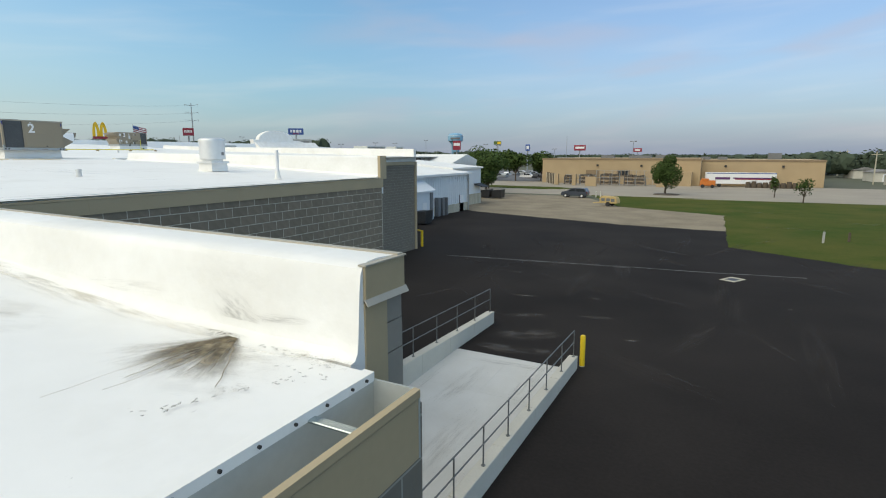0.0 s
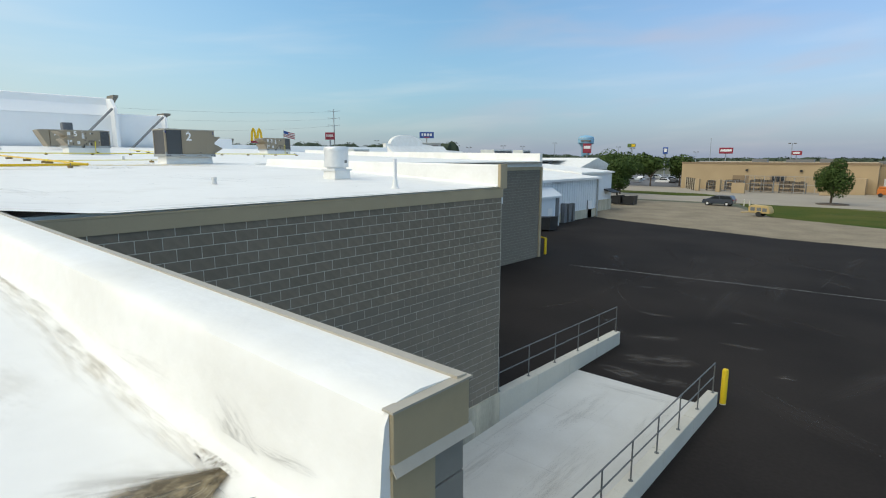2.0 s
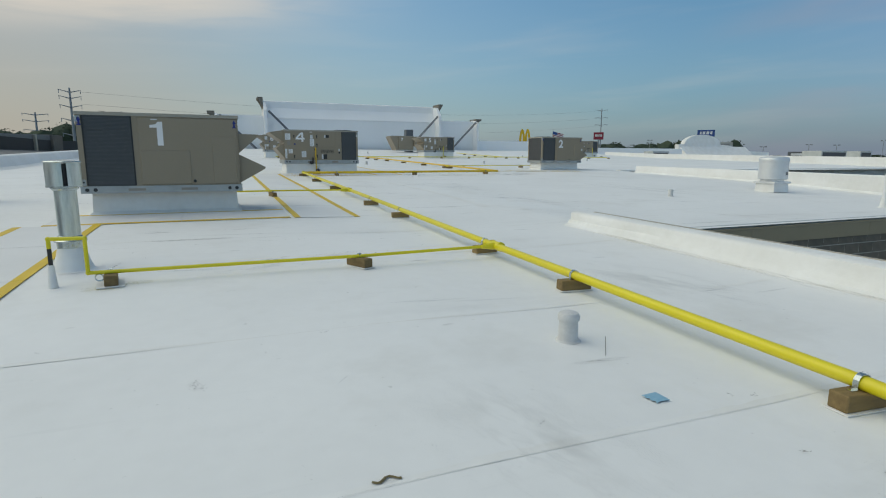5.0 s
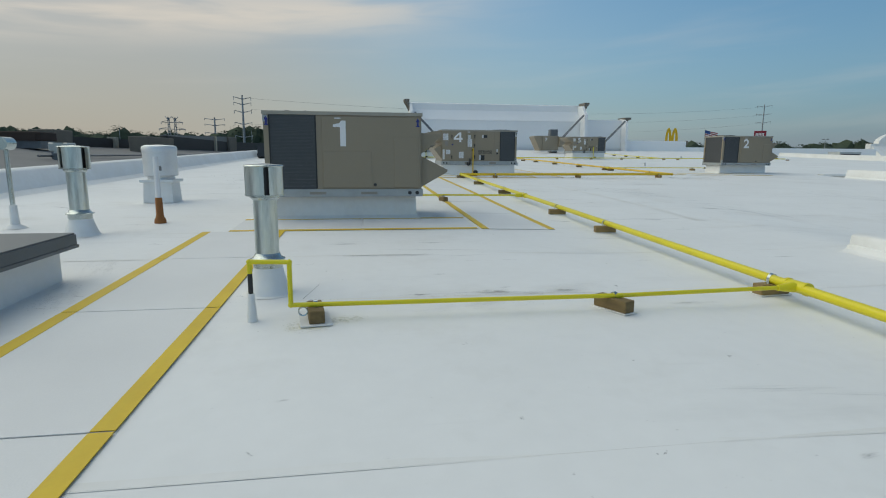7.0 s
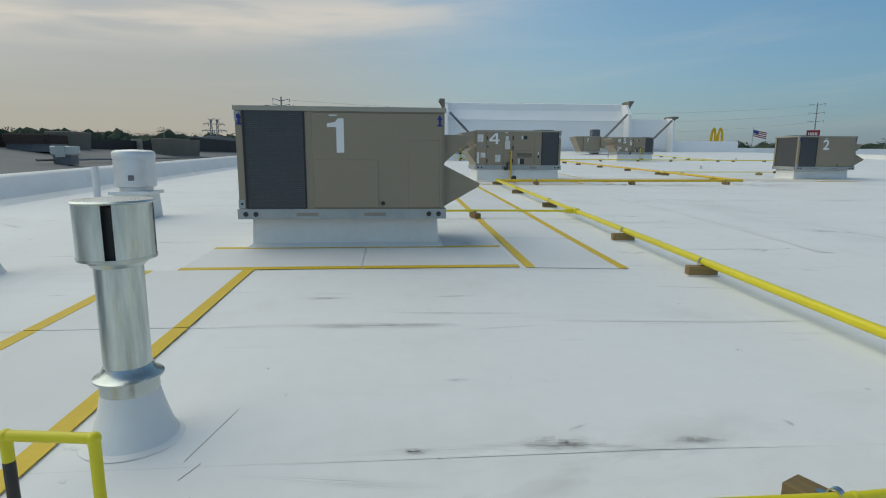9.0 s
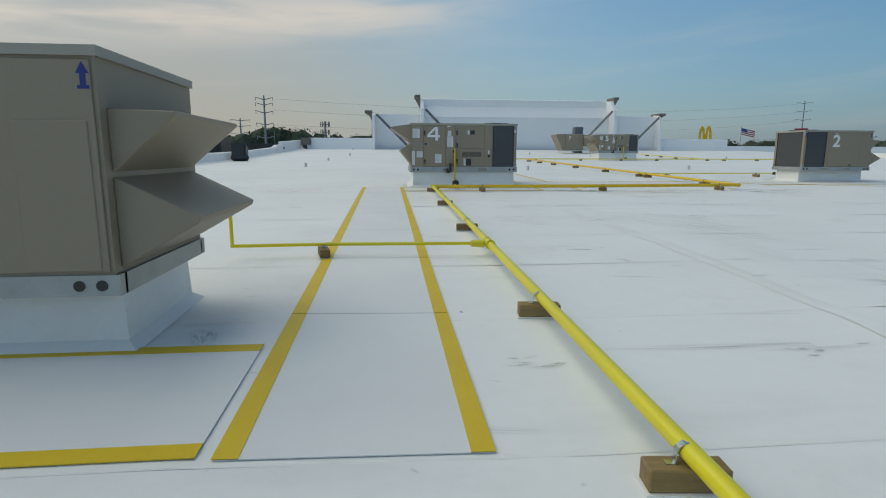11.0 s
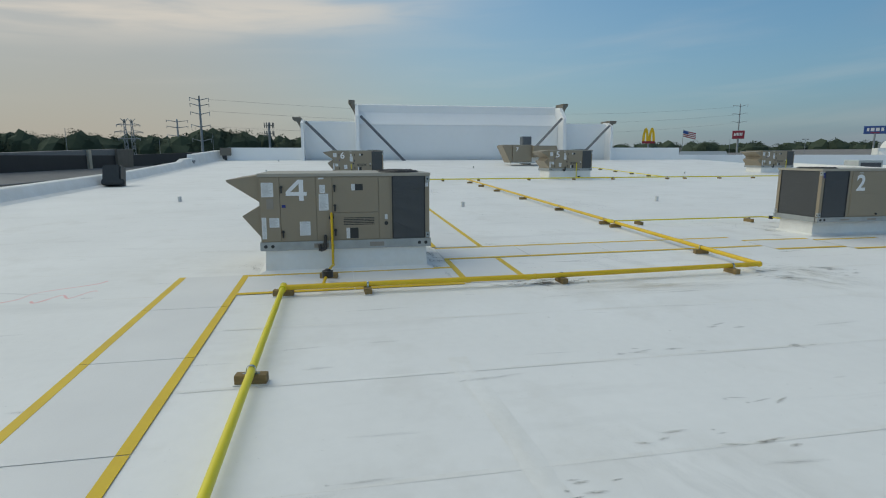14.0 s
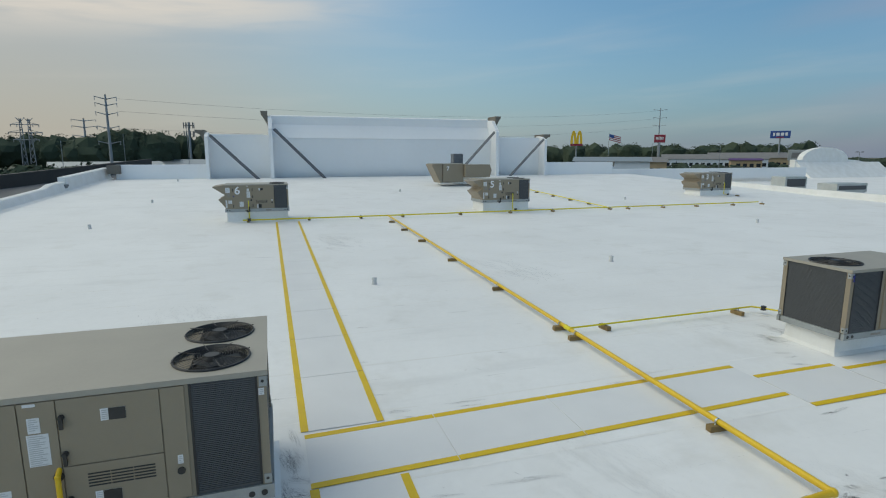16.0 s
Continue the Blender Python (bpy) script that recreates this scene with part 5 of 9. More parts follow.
# tall white vent pipe in the north bay
vp = thing("vent_pipe", Matrix.Translation((-10.1, 10.15, roof_z(-10.1, 10.15))), "tall white vent pipe with a wider boot", "roof vent")
b = bmesh.new()
rod(b, (0, 0, 0), (0, 0, 0.72), 0.045, 14)
part("pipe", b, WHITE_PAINT, vp, smooth=True)
b = bmesh.new()
lathe(b, [(0.12, 0), (0.075, 0.03), (0.06, 0.2), (0.05, 0.21)], 16)
part("boot", b, TPO_CLEAN, vp, smooth=True)
# orange boot and tall stub by the walkway
ps = thing("vent_pipe", Matrix.Translation((-11.85, -6.02, roof_z(-11.85, -6.02))), "short white vent pipe in an orange rubber boot", "roof vent")
b = bmesh.new()
lathe(b, [(0.072, 0), (0.068, 0.05), (0.046, 0.09), (0.042, 0.32), (0.036, 0.33)], 16)
part("boot", b, RUST, ps, "orange rubber boot", smooth=True)
b = bmesh.new()
rod(b, (0, 0, 0.3), (0, 0, 0.85), 0.032, 14)
part("pipe", b, WHITE_PAINT, ps, smooth=True)
tp = thing("vent_pipe", Matrix.Translation((-11.55, -7.55, roof_z(-11.55, -7.55))), "thin galvanised mast with a drum-shaped head", "roof vent")
b = bmesh.new()
lathe(b, [(0.13, 0), (0.05, 0.05), (0.04, 0.28)], 16)
part("boot", b, TPO_CLEAN, tp, smooth=True)
b = bmesh.new()
rod(b, (0, 0, 0.25), (0, 0, 0.95), 0.026, 12)
part("mast", b, GALV, tp, smooth=True)
b = bmesh.new()
rod(b, (-0.09, 0, 1.0), (0.09, 0, 1.0), 0.075, 18)
part("head", b, GALV, tp, smooth=True)
# roof hatch
hx, hy = -8.0, -6.35
rh = thing("roof_hatch", Matrix.Translation((hx, hy, roof_z(hx, hy))), "dark grey roof hatch lid on a white curb", "roof hatch")
b = bmesh.new()
box(b, -0.82, 0.72, -0.66, 0.66, -0.03, 0.30)
soften(b, 0.03, 2)
part("curb", b, TPO_CLEAN, rh, smooth=True)
b = bmesh.new()
box(b, -0.88, 0.8, -0.75, 0.75, 0.275, 0.375)
soften(b, 0.012, 2)
part("lid", b, material("grey_hatch_paint", (0.10, 0.115, 0.125), (0.085, 0.10, 0.11), rough=0.45), rh, "dark grey metal lid")
b = bmesh.new()
box(b, -0.885, 0.805, -0.755, 0.755, 0.262, 0.285)
part("lid_rim", b, STEEL_DARK, rh)
# black pack leaning by the south parapet
bk = thing("tool_case", Matrix.Translation((-40.5, -9.45, roof_z(-40.5))) @ Matrix.Rotation(radians(-14), 4, "Y") @ Matrix.Diagonal((0.75, 0.75, 0.8, 1)), "black tool case standing by the white parapet", "case")
b = bmesh.new()
box(b, -0.45, 0.45, -0.5, 0.5, 0.0, 1.15)
soften(b, 0.08, 2)
part("body", b, BLACK, bk, smooth=True)
b = bmesh.new()
box(b, 0.3, 0.6, -0.5, 0.75, 0.0, 0.3)
soften(b, 0.05, 2)
part("pocket", b, BLACK, bk, smooth=True)
# grey unit with open hood near the entrance front
g7 = thing("rooftop_unit", Matrix.Translation((-56.0, 13.9, 1.68)), "tan rooftop unit numbered seven with a flared hood", "air conditioner", "rooftop units")
def u7(nm, pts, x0, x1, mat, lab=""):
    """A (y, z) outline drawn out along x."""
    b = bmesh.new()
    prism(b, pts, 0, 1)
    bmesh.ops.transform(b, matrix=Matrix(((0, x1 - x0, 0, x0), (1, 0, 0, 0), (0, 0, 1, 0), (0, 0, 0, 1))), verts=b.verts)
    soften(b, 0.01, 1)
    return part(nm, b, mat, g7, lab)
u7("cabinet", [(0.15, 0.1), (1.75, 0.1), (1.75, 1.42), (0.15, 1.42)], -1.7, 0.0, TAN)
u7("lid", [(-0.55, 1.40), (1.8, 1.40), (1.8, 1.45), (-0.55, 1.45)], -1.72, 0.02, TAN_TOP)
u7("flared_hood", [(0.12, 0.06), (0.12, 1.40), (-0.68, 1.40), (-0.68, 1.33), (-0.05, 0.06)], -1.66, -0.04, TAN, "tan flared intake hood")
u7("side_hood", [(1.77, 0.45), (1.77, 1.38), (3.7, 1.38), (3.85, 0.95), (3.7, 0.45)], -1.3, 0.35, TAN, "tan sheet-metal relief hood")
u7("curb", [(0.0, -0.02), (3.6, -0.02), (3.6, 0.44), (1.8, 0.44), (1.8, 0.08), (0.0, 0.08)], -1.6, -0.2, TPO_CLEAN, "white flashed curb")
piece("number", glyph("7", 0.42, WHITE_PAINT, thick=0.012), g7, pose(0.008, 0.42, 0.95, 0, 0, 90))
b = bmesh.new()
box(b, -58.6, -57.9, 15.5, 16.3, 1.5, 3.85)
soften(b, 0.05, 1)
solid("exhaust_stack", b, STEEL_DARK, "dark square exhaust stack behind a rooftop unit", "exhaust stack")




def stain_material(name, dark, scale, streak, amount, edge=1.0, joined=False):
    """Dirt that thins out unevenly towards the edge of its patch (local square from -1 to 1)."""
    m = bpy.data.materials.new(name)
    m.use_nodes = True
    n, l = m.node_tree.nodes, m.node_tree.links
    b = n["Principled BSDF"]
    b.inputs["Base Color"].default_value = (*dark, 1)
    b.inputs["Roughness"].default_value = 0.85
    co, mp, ns = n.new("ShaderNodeTexCoord"), n.new("ShaderNodeMapping"), n.new("ShaderNodeTexNoise")
    info = n.new("ShaderNodeObjectInfo")
    mp.inputs["Scale"].default_value = streak
    local = co.outputs["Object"]
    if joined:   # many patches in one mesh: each has its own square in the UV map
        sq = n.new("ShaderNodeMapping")
        sq.inputs["Location"].default_value, sq.inputs["Scale"].default_value = (-1, -1, 0), (2, 2, 0)
        l.new(co.outputs["UV"], sq.inputs["Vector"])
        local = sq.outputs["Vector"]
    l.new(local, mp.inputs["Vector"])
    l.new(co.outputs["Object"] if joined else info.outputs["Location"], mp.inputs["Location"])
    l.new(mp.outputs["Vector"], ns.inputs["Vector"])
    ns.inputs["Scale"].default_value, ns.inputs["Detail"].default_value, ns.inputs["Roughness"].default_value = scale, 8.0, 0.7
    ln = n.new("ShaderNodeVectorMath")
    ln.operation = "LENGTH"
    l.new(local, ln.inputs[0])
    fall = n.new("ShaderNodeMapRange")
    fall.inputs["From Min"].default_value, fall.inputs["From Max"].default_value = 1.0, 1.0 - edge
    l.new(ln.outputs["Value"], fall.inputs["Value"])
    sh = n.new("ShaderNodeMapRange")
    sh.inputs["From Min"].default_value, sh.inputs["From Max"].default_value, sh.inputs["To Max"].default_value = 0.44, 0.66, amount
    l.new(ns.outputs["Fac"], sh.inputs["Value"])
    mul = n.new("ShaderNodeMath")
    mul.operation = "MULTIPLY"
    l.new(fall.outputs[0], mul.inputs[0])
    l.new(sh.outputs[0], mul.inputs[1])
    l.new(mul.outputs[0], b.inputs["Alpha"])
    return m


SILT = stain_material("brown_silt_stain", (0.16, 0.125, 0.08), 3.0, (2.6, 0.9, 1), 1.0)
SMUT = stain_material("dark_smudge", (0.11, 0.105, 0.10), 2.2, (0.8, 2.6, 1), 0.65)
HAZE = stain_material("faint_grey_film", (0.40, 0.39, 0.36), 1.4, (1.0, 1.6, 1), 0.22)
DUST = stain_material("tan_dust", (0.36, 0.29, 0.18), 2.4, (1.6, 0.7, 1), 0.55)
HAZE_TAN = stain_material("tan_film", (0.46, 0.38, 0.24), 1.6, (1.0, 1.4, 1), 0.42)
CRUMB = stain_material("dark_crumb", (0.09, 0.075, 0.055), 1.2, (1, 1, 1), 3.0, joined=True)
RUSTY = stain_material("rust_fleck", (0.46, 0.24, 0.03), 3.0, (1, 1, 1), 2.5, 0.6)
LINE = stain_material("broken_seam_line", (0.12, 0.115, 0.105), 7.0, (2.0, 0.6, 1), 0.33, 0.08)
WALL_GREY = stain_material("grey_wall_splash", (0.22, 0.215, 0.20), 1.6, (0.8, 1.0, 1.6), 0.6)
WALL_TAN = stain_material("tan_wall_splash", (0.40, 0.33, 0.22), 2.2, (0.8, 1.0, 1.4), 0.24)

def flecks(name, mat, rows, label):
    """Many small marks as one sheet of loose quads on the membrane: rows of (x, y, length, width, turn, height)."""
    verts, faces = [], []
    for x, y, L, W, a, h in rows:
        k = len(verts)
        for u, v in ((-1, -1), (1, -1), (1, 1), (-1, 1)):
            px, py = x + (u * L * cos(a) - v * W * sin(a)) / 2, y + (u * L * sin(a) + v * W * cos(a)) / 2
            verts.append((px, py, roof_z(px, py) + h))
        faces.append((k, k + 1, k + 2, k + 3))
    me = bpy.data.meshes.new(name)
    me.from_pydata(verts, [], faces)
    uv = me.uv_layers.new(name="square")
    for i in range(len(faces)):
        for j, c in enumerate(((0, 0), (1, 0), (1, 1), (0, 1))):
            uv.data[4 * i + j].uv = c
    me.materials.append(mat)
    return tagged(new(name, me), label, "stain", kind="stuff")
bm_q = bmesh.new()
sheet(bm_q, [-1, -0.5, 0, 0.5, 1], [-1, -0.5, 0, 0.5, 1], lambda x, y: 0.0)
quads = {}
def stain(x, y, L, W, ang, mat, label, h=0.0045, category="stain"):
    if mat.name not in quads:
        quads[mat.name] = mesh_of("stain", bm_q.copy(), mat)
    ob = new("stain", quads[mat.name])
    gx, gy = (roof_z(x + 0.1, y) - roof_z(x - 0.1, y)) / 0.2, (roof_z(x, y + 0.1) - roof_z(x, y - 0.1)) / 0.2
    tilt = Matrix.Rotation(-atan2(gx, 1.0), 4, "Y") @ Matrix.Rotation(atan2(gy, 1.0), 4, "X")
    ob.matrix_basis = Matrix.Translation((x, y, roof_z(x, y) + h)) @ tilt @ Matrix.Rotation(ang, 4, "Z") @ Matrix.Diagonal((L / 2, W / 2, 1, 1))
    return tagged(ob, label, category, "roof stains")

def roof_ribbon(nm, pts, w, mat, lab, h=0.006):
    b = bmesh.new()
    prev = None
    for i, (x, y) in enumerate(pts):
        x2, y2 = pts[min(i + 1, len(pts) - 1)]
        x1, y1 = pts[max(i - 1, 0)]
        d = Vector((x2 - x1, y2 - y1, 0)).normalized()
        nn = Vector((-d.y, d.x, 0)) * w * (0.75 + 0.5 * abs(noise.noise((x * 31.0, y * 31.0, 2.0))))
        p = Vector((x, y, roof_z(x, y) + h))
        fall = Vector((0, 0, min(h - 0.001, 0.5 * w + 0.0004)))   # a low bead, no higher than it is wide
        q = [b.verts.new(p - nn - fall), b.verts.new(p), b.verts.new(p + nn - fall)]
        if prev:
            b.faces.new((prev[0], prev[1], q[1], q[0]))
            b.faces.new((prev[1], prev[2], q[2], q[1]))
        prev = q
    return solid(nm, b, mat, lab, "mark")
SILT_DARK = material("dark_wet_silt", (0.11, 0.09, 0.055), (0.42, 0.37, 0.28), rough=0.9, scale=14, fine=90)
# silt where the water ponds behind the parapet: streaks that radiate from the foot of a crease
def fan_material(name, dark):
    m = bpy.data.materials.new(name)
    m.use_nodes = True
    n, l = m.node_tree.nodes, m.node_tree.links
    b = n["Principled BSDF"]
    b.inputs["Roughness"].default_value = 0.9
    co, sp = n.new("ShaderNodeTexCoord"), n.new("ShaderNodeSeparateXYZ")
    l.new(co.outputs["Object"], sp.inputs[0])
    def mt(op, a, c=None):
        k = n.new("ShaderNodeMath")
        k.operation = op
        for i, v in enumerate((a, c)):
            if v is None:
                continue
            if isinstance(v, (int, float)):
                k.inputs[i].default_value = v
            else:
                l.new(v, k.inputs[i])
        return k.outputs[0]
    def rng(v, lo, hi, to=1.0):
        k = n.new("ShaderNodeMapRange")
        k.interpolation_type = "SMOOTHSTEP"
        k.inputs["From Min"].default_value, k.inputs["From Max"].default_value, k.inputs["To Max"].default_value = lo, hi, to
        l.new(v, k.inputs["Value"])
        return k.outputs[0]
    ang = mt("ARCTAN2", sp.outputs["X"], mt("MULTIPLY", sp.outputs["Y"], -1.0))
    ln = n.new("ShaderNodeVectorMath")
    ln.operation = "LENGTH"
    l.new(co.outputs["Object"], ln.inputs[0])
    r = ln.outputs["Value"]
    cb = n.new("ShaderNodeCombineXYZ")
    l.new(mt("MULTIPLY", ang, 6.5), cb.inputs["X"])
    l.new(mt("MULTIPLY", r, 2.2), cb.inputs["Y"])
    ns, gr = n.new("ShaderNodeTexNoise"), n.new("ShaderNodeTexNoise")
    l.new(cb.outputs[0], ns.inputs["Vector"])
    ns.inputs["Scale"].default_value, ns.inputs["Detail"].default_value, ns.inputs["Roughness"].default_value = 1.0, 3.0, 0.6
    l.new(co.outputs["Object"], gr.inputs["Vector"])
    gr.inputs["Scale"].default_value, gr.inputs["Detail"].default_value = 22.0, 6.0
    near = rng(r, 0.60, 0.05)
    side = mt("MULTIPLY", rng(ang, 0.95, 0.45), rng(ang, -0.75, -0.25))
    streak = rng(mt("ADD", ns.outputs["Fac"], mt("ADD", mt("MULTIPLY", near, 0.22), mt("MULTIPLY", gr.outputs["Fac"], 0.30))), 0.60, 0.86)
    l.new(mt("MULTIPLY", mt("MULTIPLY", streak, side), rng(r, 0.56, 0.16)), b.inputs["Alpha"])
    mx = n.new("ShaderNodeMixRGB")
    mx.inputs["Color1"].default_value, mx.inputs["Color2"].default_value = (*dark, 1), (0.25, 0.205, 0.13, 1)
    l.new(rng(gr.outputs["Fac"], 0.42, 0.66), mx.inputs["Fac"])
    l.new(mx.outputs["Color"], b.inputs["Base Color"])
    return m
b = bmesh.new()
sheet(b, steps(-0.4, 0.62, 0.06), steps(-0.62, 0.05, 0.06), lambda x, y: roof_z(x - 1.79, y + 1.535) - roof_z(-1.79, 1.535) + 0.007)
fan_me = mesh_of("silt_fan", b, fan_material("brown_silt_fan", (0.085, 0.067, 0.04)))
fan = new("silt_fan", fan_me)
fan.matrix_basis = Matrix.Translation((-1.79, 1.535, roof_z(-1.79, 1.535)))
tagged(fan, "brown silt fan streaking out from the parapet foot", "stain", "roof stains")
for bend, tip_x, tip_y, w in ((0.02, -1.73, 0.93, 0.0013), (-0.02, -1.83, 0.80, 0.0011), (0.015, -1.70, 1.14, 0.0045), (0.01, -1.45, 1.13, 0.0034), (-0.012, -1.76, 1.02, 0.0034), (0.0, -1.64, 1.17, 0.0040), (0.01, -1.82, 1.17, 0.0042), (0.0, -1.57, 1.20, 0.0026)):
    pts = [(-1.78 + (tip_x + 1.78) * t + bend * sin(pi * t) + 0.003 * sin(23 * t + tip_y), 1.51 + (tip_y - 1.51) * t) for t in [0.25 + 0.75 * k / 18 for k in range(19)]]
    roof_ribbon("silt_rill", pts, w * 0.6, SILT_DARK, "thin dark rill of silt running from the parapet foot", 0.0085)
silt = "brown silt lying along the foot of the parapet"
stain(-1.95, 1.505, 0.40, 0.07, 0.03, DUST, silt, 0.012)
stain(-1.82, 1.50, 0.22, 0.13, 0.1, SILT, silt, 0.014)
stain(-1.34, 1.49, 0.44, 0.12, 0.05, DUST, "tan dust at the foot of the parapet", 0.010)
crumbs = []
for k in range(60):   # single crumbs of silt
    q = random.Random(600 + k)
    u = q.random()
    x, y = (-1.16 - 0.45 * u, 1.49 - 0.14 * q.random() ** 2) if k < 34 else (-1.25 - 0.3 * u, 1.36 - 0.55 * u + q.gauss(0, 0.03))
    crumbs.append((x, y, q.uniform(0.010, 0.034), q.uniform(0.007, 0.015), q.uniform(0, 3), 0.010))
flecks("silt_crumbs", CRUMB, crumbs, "single dark crumbs of silt on the membrane")
stain(-1.40, 1.14, 0.16, 0.08, 1.0, DUST, "dark silt specks near the gutter edge", 0.010)
stain(-1.55, 1.22, 0.5, 0.5, 0.0, HAZE, "dusty film round the silt fan", 0.006)
stain(-2.9, 1.48, 1.9, 0.12, 0.02, DUST, "dusty line at the foot of the parapet", 0.012)
stain(-4.4, 1.49, 2.6, 0.10, 0.0, DUST, "brown dust line at the foot of the parapet", 0.012)
stain(-2.9, 1.05, 0.9, 0.5, 0.2, HAZE_TAN, "dusty film near the parapet", 0.005)
stain(-1.72, 1.34, 0.75, 0.52, 0.5, HAZE_TAN, "tan film of dried silt round the fan", 0.0055)
for k in range(9):   # dust lying along the parapet's foot
    stain(-2.2 - 0.72 * k, 1.47 - 0.02 * (k % 2), 1.1, 0.16 + 0.05 * (k % 3), 0.02, HAZE_TAN, "tan dust drifted along the parapet foot", 0.0085)

def wall_smudge(cx, cz, hw, hh, turn, mat, label):
    """A thin dirty film that follows the parapet's inner face."""
    b = bmesh.new()
    def at(u, v):
        x, z = cx + hw * u * cos(turn) - hh * v * sin(turn), cz + hw * u * sin(turn) + hh * v * cos(turn)
        q = near_parapet(x)
        lo, hi = q[3], q[4]
        return lo[0] + (hi[0] - lo[0]) * min(1.0, max(0.0, (z - lo[1]) / (hi[1] - lo[1]))) - 0.004 - 1.5
    grid = [[b.verts.new((-1 + k / 5, at(-1 + k / 5, -1 + j / 5), -1 + j / 5)) for k in range(11)] for j in range(11)]
    for g0, g1 in zip(grid, grid[1:]):
        for k in range(10):
            b.faces.new((g0[k], g0[k + 1], g1[k + 1], g1[k]))
    ob = part("wall_stain", b, mat, m=Matrix.Translation((cx, 1.5, cz)) @ Matrix.Rotation(-turn, 4, "Y") @ Matrix.Diagonal((hw, 1, hh, 1)))
    return tagged(ob, label, "stain", "parapet stains")
wall_smudge(-1.83, 0.03, 0.17, 0.085, -0.5, WALL_GREY, "grey splash of silt on the parapet face")
wall_smudge(-1.58, 0.035, 0.16, 0.022, 0.05, WALL_GREY, "grey wrinkle mark on the parapet face")
wall_smudge(-2.6, 0.06, 0.35, 0.05, 0.05, WALL_TAN, "tan splash marks on the parapet face")
wall_smudge(-3.4, 0.05, 0.40, 0.05, 0.02, WALL_TAN, "tan splash marks on the parapet face")
smut = "dark scuff smeared on the white membrane"
for x, y, L, W, a in ((-3.22, 0.30, 0.34, 0.05, 1.2), (-3.16, 0.40, 0.16, 0.08, 0.9), (-10.1, -3.62, 0.5, 0.07, 1.55), (-9.48, -3.2, 1.1, 0.11, 1.52), (-10.1, -2.7, 0.4, 0.06, 1.6), (-8.1, -3.05, 0.16, 0.04, 1.5), (-8.09, -2.5, 0.7, 0.09, 1.5), (-8.1, -1.97, 0.3, 0.06, 1.6),
                      (-8.68, -2.83, 0.14, 0.05, 1.5), (-11.9, 0.5, 1.7, 0.10, 1.55), (-13.1, 2.67, 0.7, 0.12, 1.4), (-13.7, -8.1, 0.9, 0.08, 0.9), (-16.58, 3.1, 0.5, 0.05, 1.5), (-16.56, 3.92, 0.5, 0.05, 1.6), (-15.0, 1.56, 0.14, 0.06, 1.2),
                      (-13.99, 0.8, 0.25, 0.10, 0.4), (-24.7, -3.4, 0.9, 0.06, 1.5), (-21.7, -3.9, 1.4, 0.05, 1.3), (-18.2, -2.86, 0.5, 0.06, 1.4), (-14.9, -2.3, 0.5, 0.07, 1.5), (-24.05, 4.1, 0.7, 0.09, 1.55), (-24.05, 3.2, 0.4, 0.12, 1.5),
                      (-23.95, 6.4, 0.5, 0.10, 1.5), (-22.3, 4.1, 0.9, 0.09, 1.5), (-24.7, 10.0, 0.7, 0.3, 0.3), (-22.45, 8.6, 0.5, 0.07, 1.7), (-27.3, 3.3, 0.3, 0.08, 1.5), (-34.2, 1.6, 0.8, 0.1, 1.5), (-21.02, 3.1, 0.8, 0.16, 1.55), (-20.9, 2.75, 0.4, 0.1, 1.5),
                      (-20.62, 6.9, 0.8, 0.3, 1.2), (-21.1, 8.0, 0.6, 0.3, 1.0), (-23.4, 1.9, 0.5, 0.3, 0.4), (-22.25, 1.85, 0.5, 0.25, 0.2), (-25.1, 10.5, 0.8, 0.4, 0.2), (-22.3, 3.3, 0.4, 0.06, 1.4), (-5.5, -3.09, 0.12, 0.07, 0.3), (-4.54, -2.5, 0.13, 0.04, 1.7), (-9.7, -2.7, 1.0, 0.07, 1.5),
                      (-23.79, 1.95, 0.5, 0.12, 0.2), (-23.29, 1.88, 0.5, 0.2, 0.3), (-22.95, 1.98, 0.4, 0.14, 1.2), (-22.82, 1.8, 0.5, 0.2, 0.2), (-23.87, 3.33, 0.22, 0.05, 1.3), (-24.57, 3.06, 0.3, 0.05, 1.4), (-28.09, 3.0, 0.4, 0.06, 1.5), (-25.71, 3.05, 0.3, 0.05, 1.5), (-24.14, 9.61, 0.4, 0.1, 1.3), (-23.97, 9.61, 0.3, 0.08, 1.5), (-23.71, 9.45, 0.4, 0.12, 1.2), (-25.73, 10.97, 0.5, 0.2, 1.0), (-22.43, 8.35, 0.3, 0.05, 1.6), (-25.47, 5.26, 0.3, 0.05, 1.5), (-23.94, 4.13, 0.4, 0.06, 1.5), (-22.32, 4.21, 0.25, 0.05, 1.4),
                      (-9.6, 4.6, 1.6, 0.10, 1.55), (-11.4, 7.6, 1.2, 0.07, 1.6), (-10.0, 6.2, 1.4, 0.06, 1.5), (-12.2, -2.35, 0.35, 0.2, 0.3), (-22.1, -0.95, 0.4, 0.25, 0.3), (-13.4, 0.6, 0.5, 0.06, 1.4)):
    stain(x, y, L, W, a, SMUT, smut)
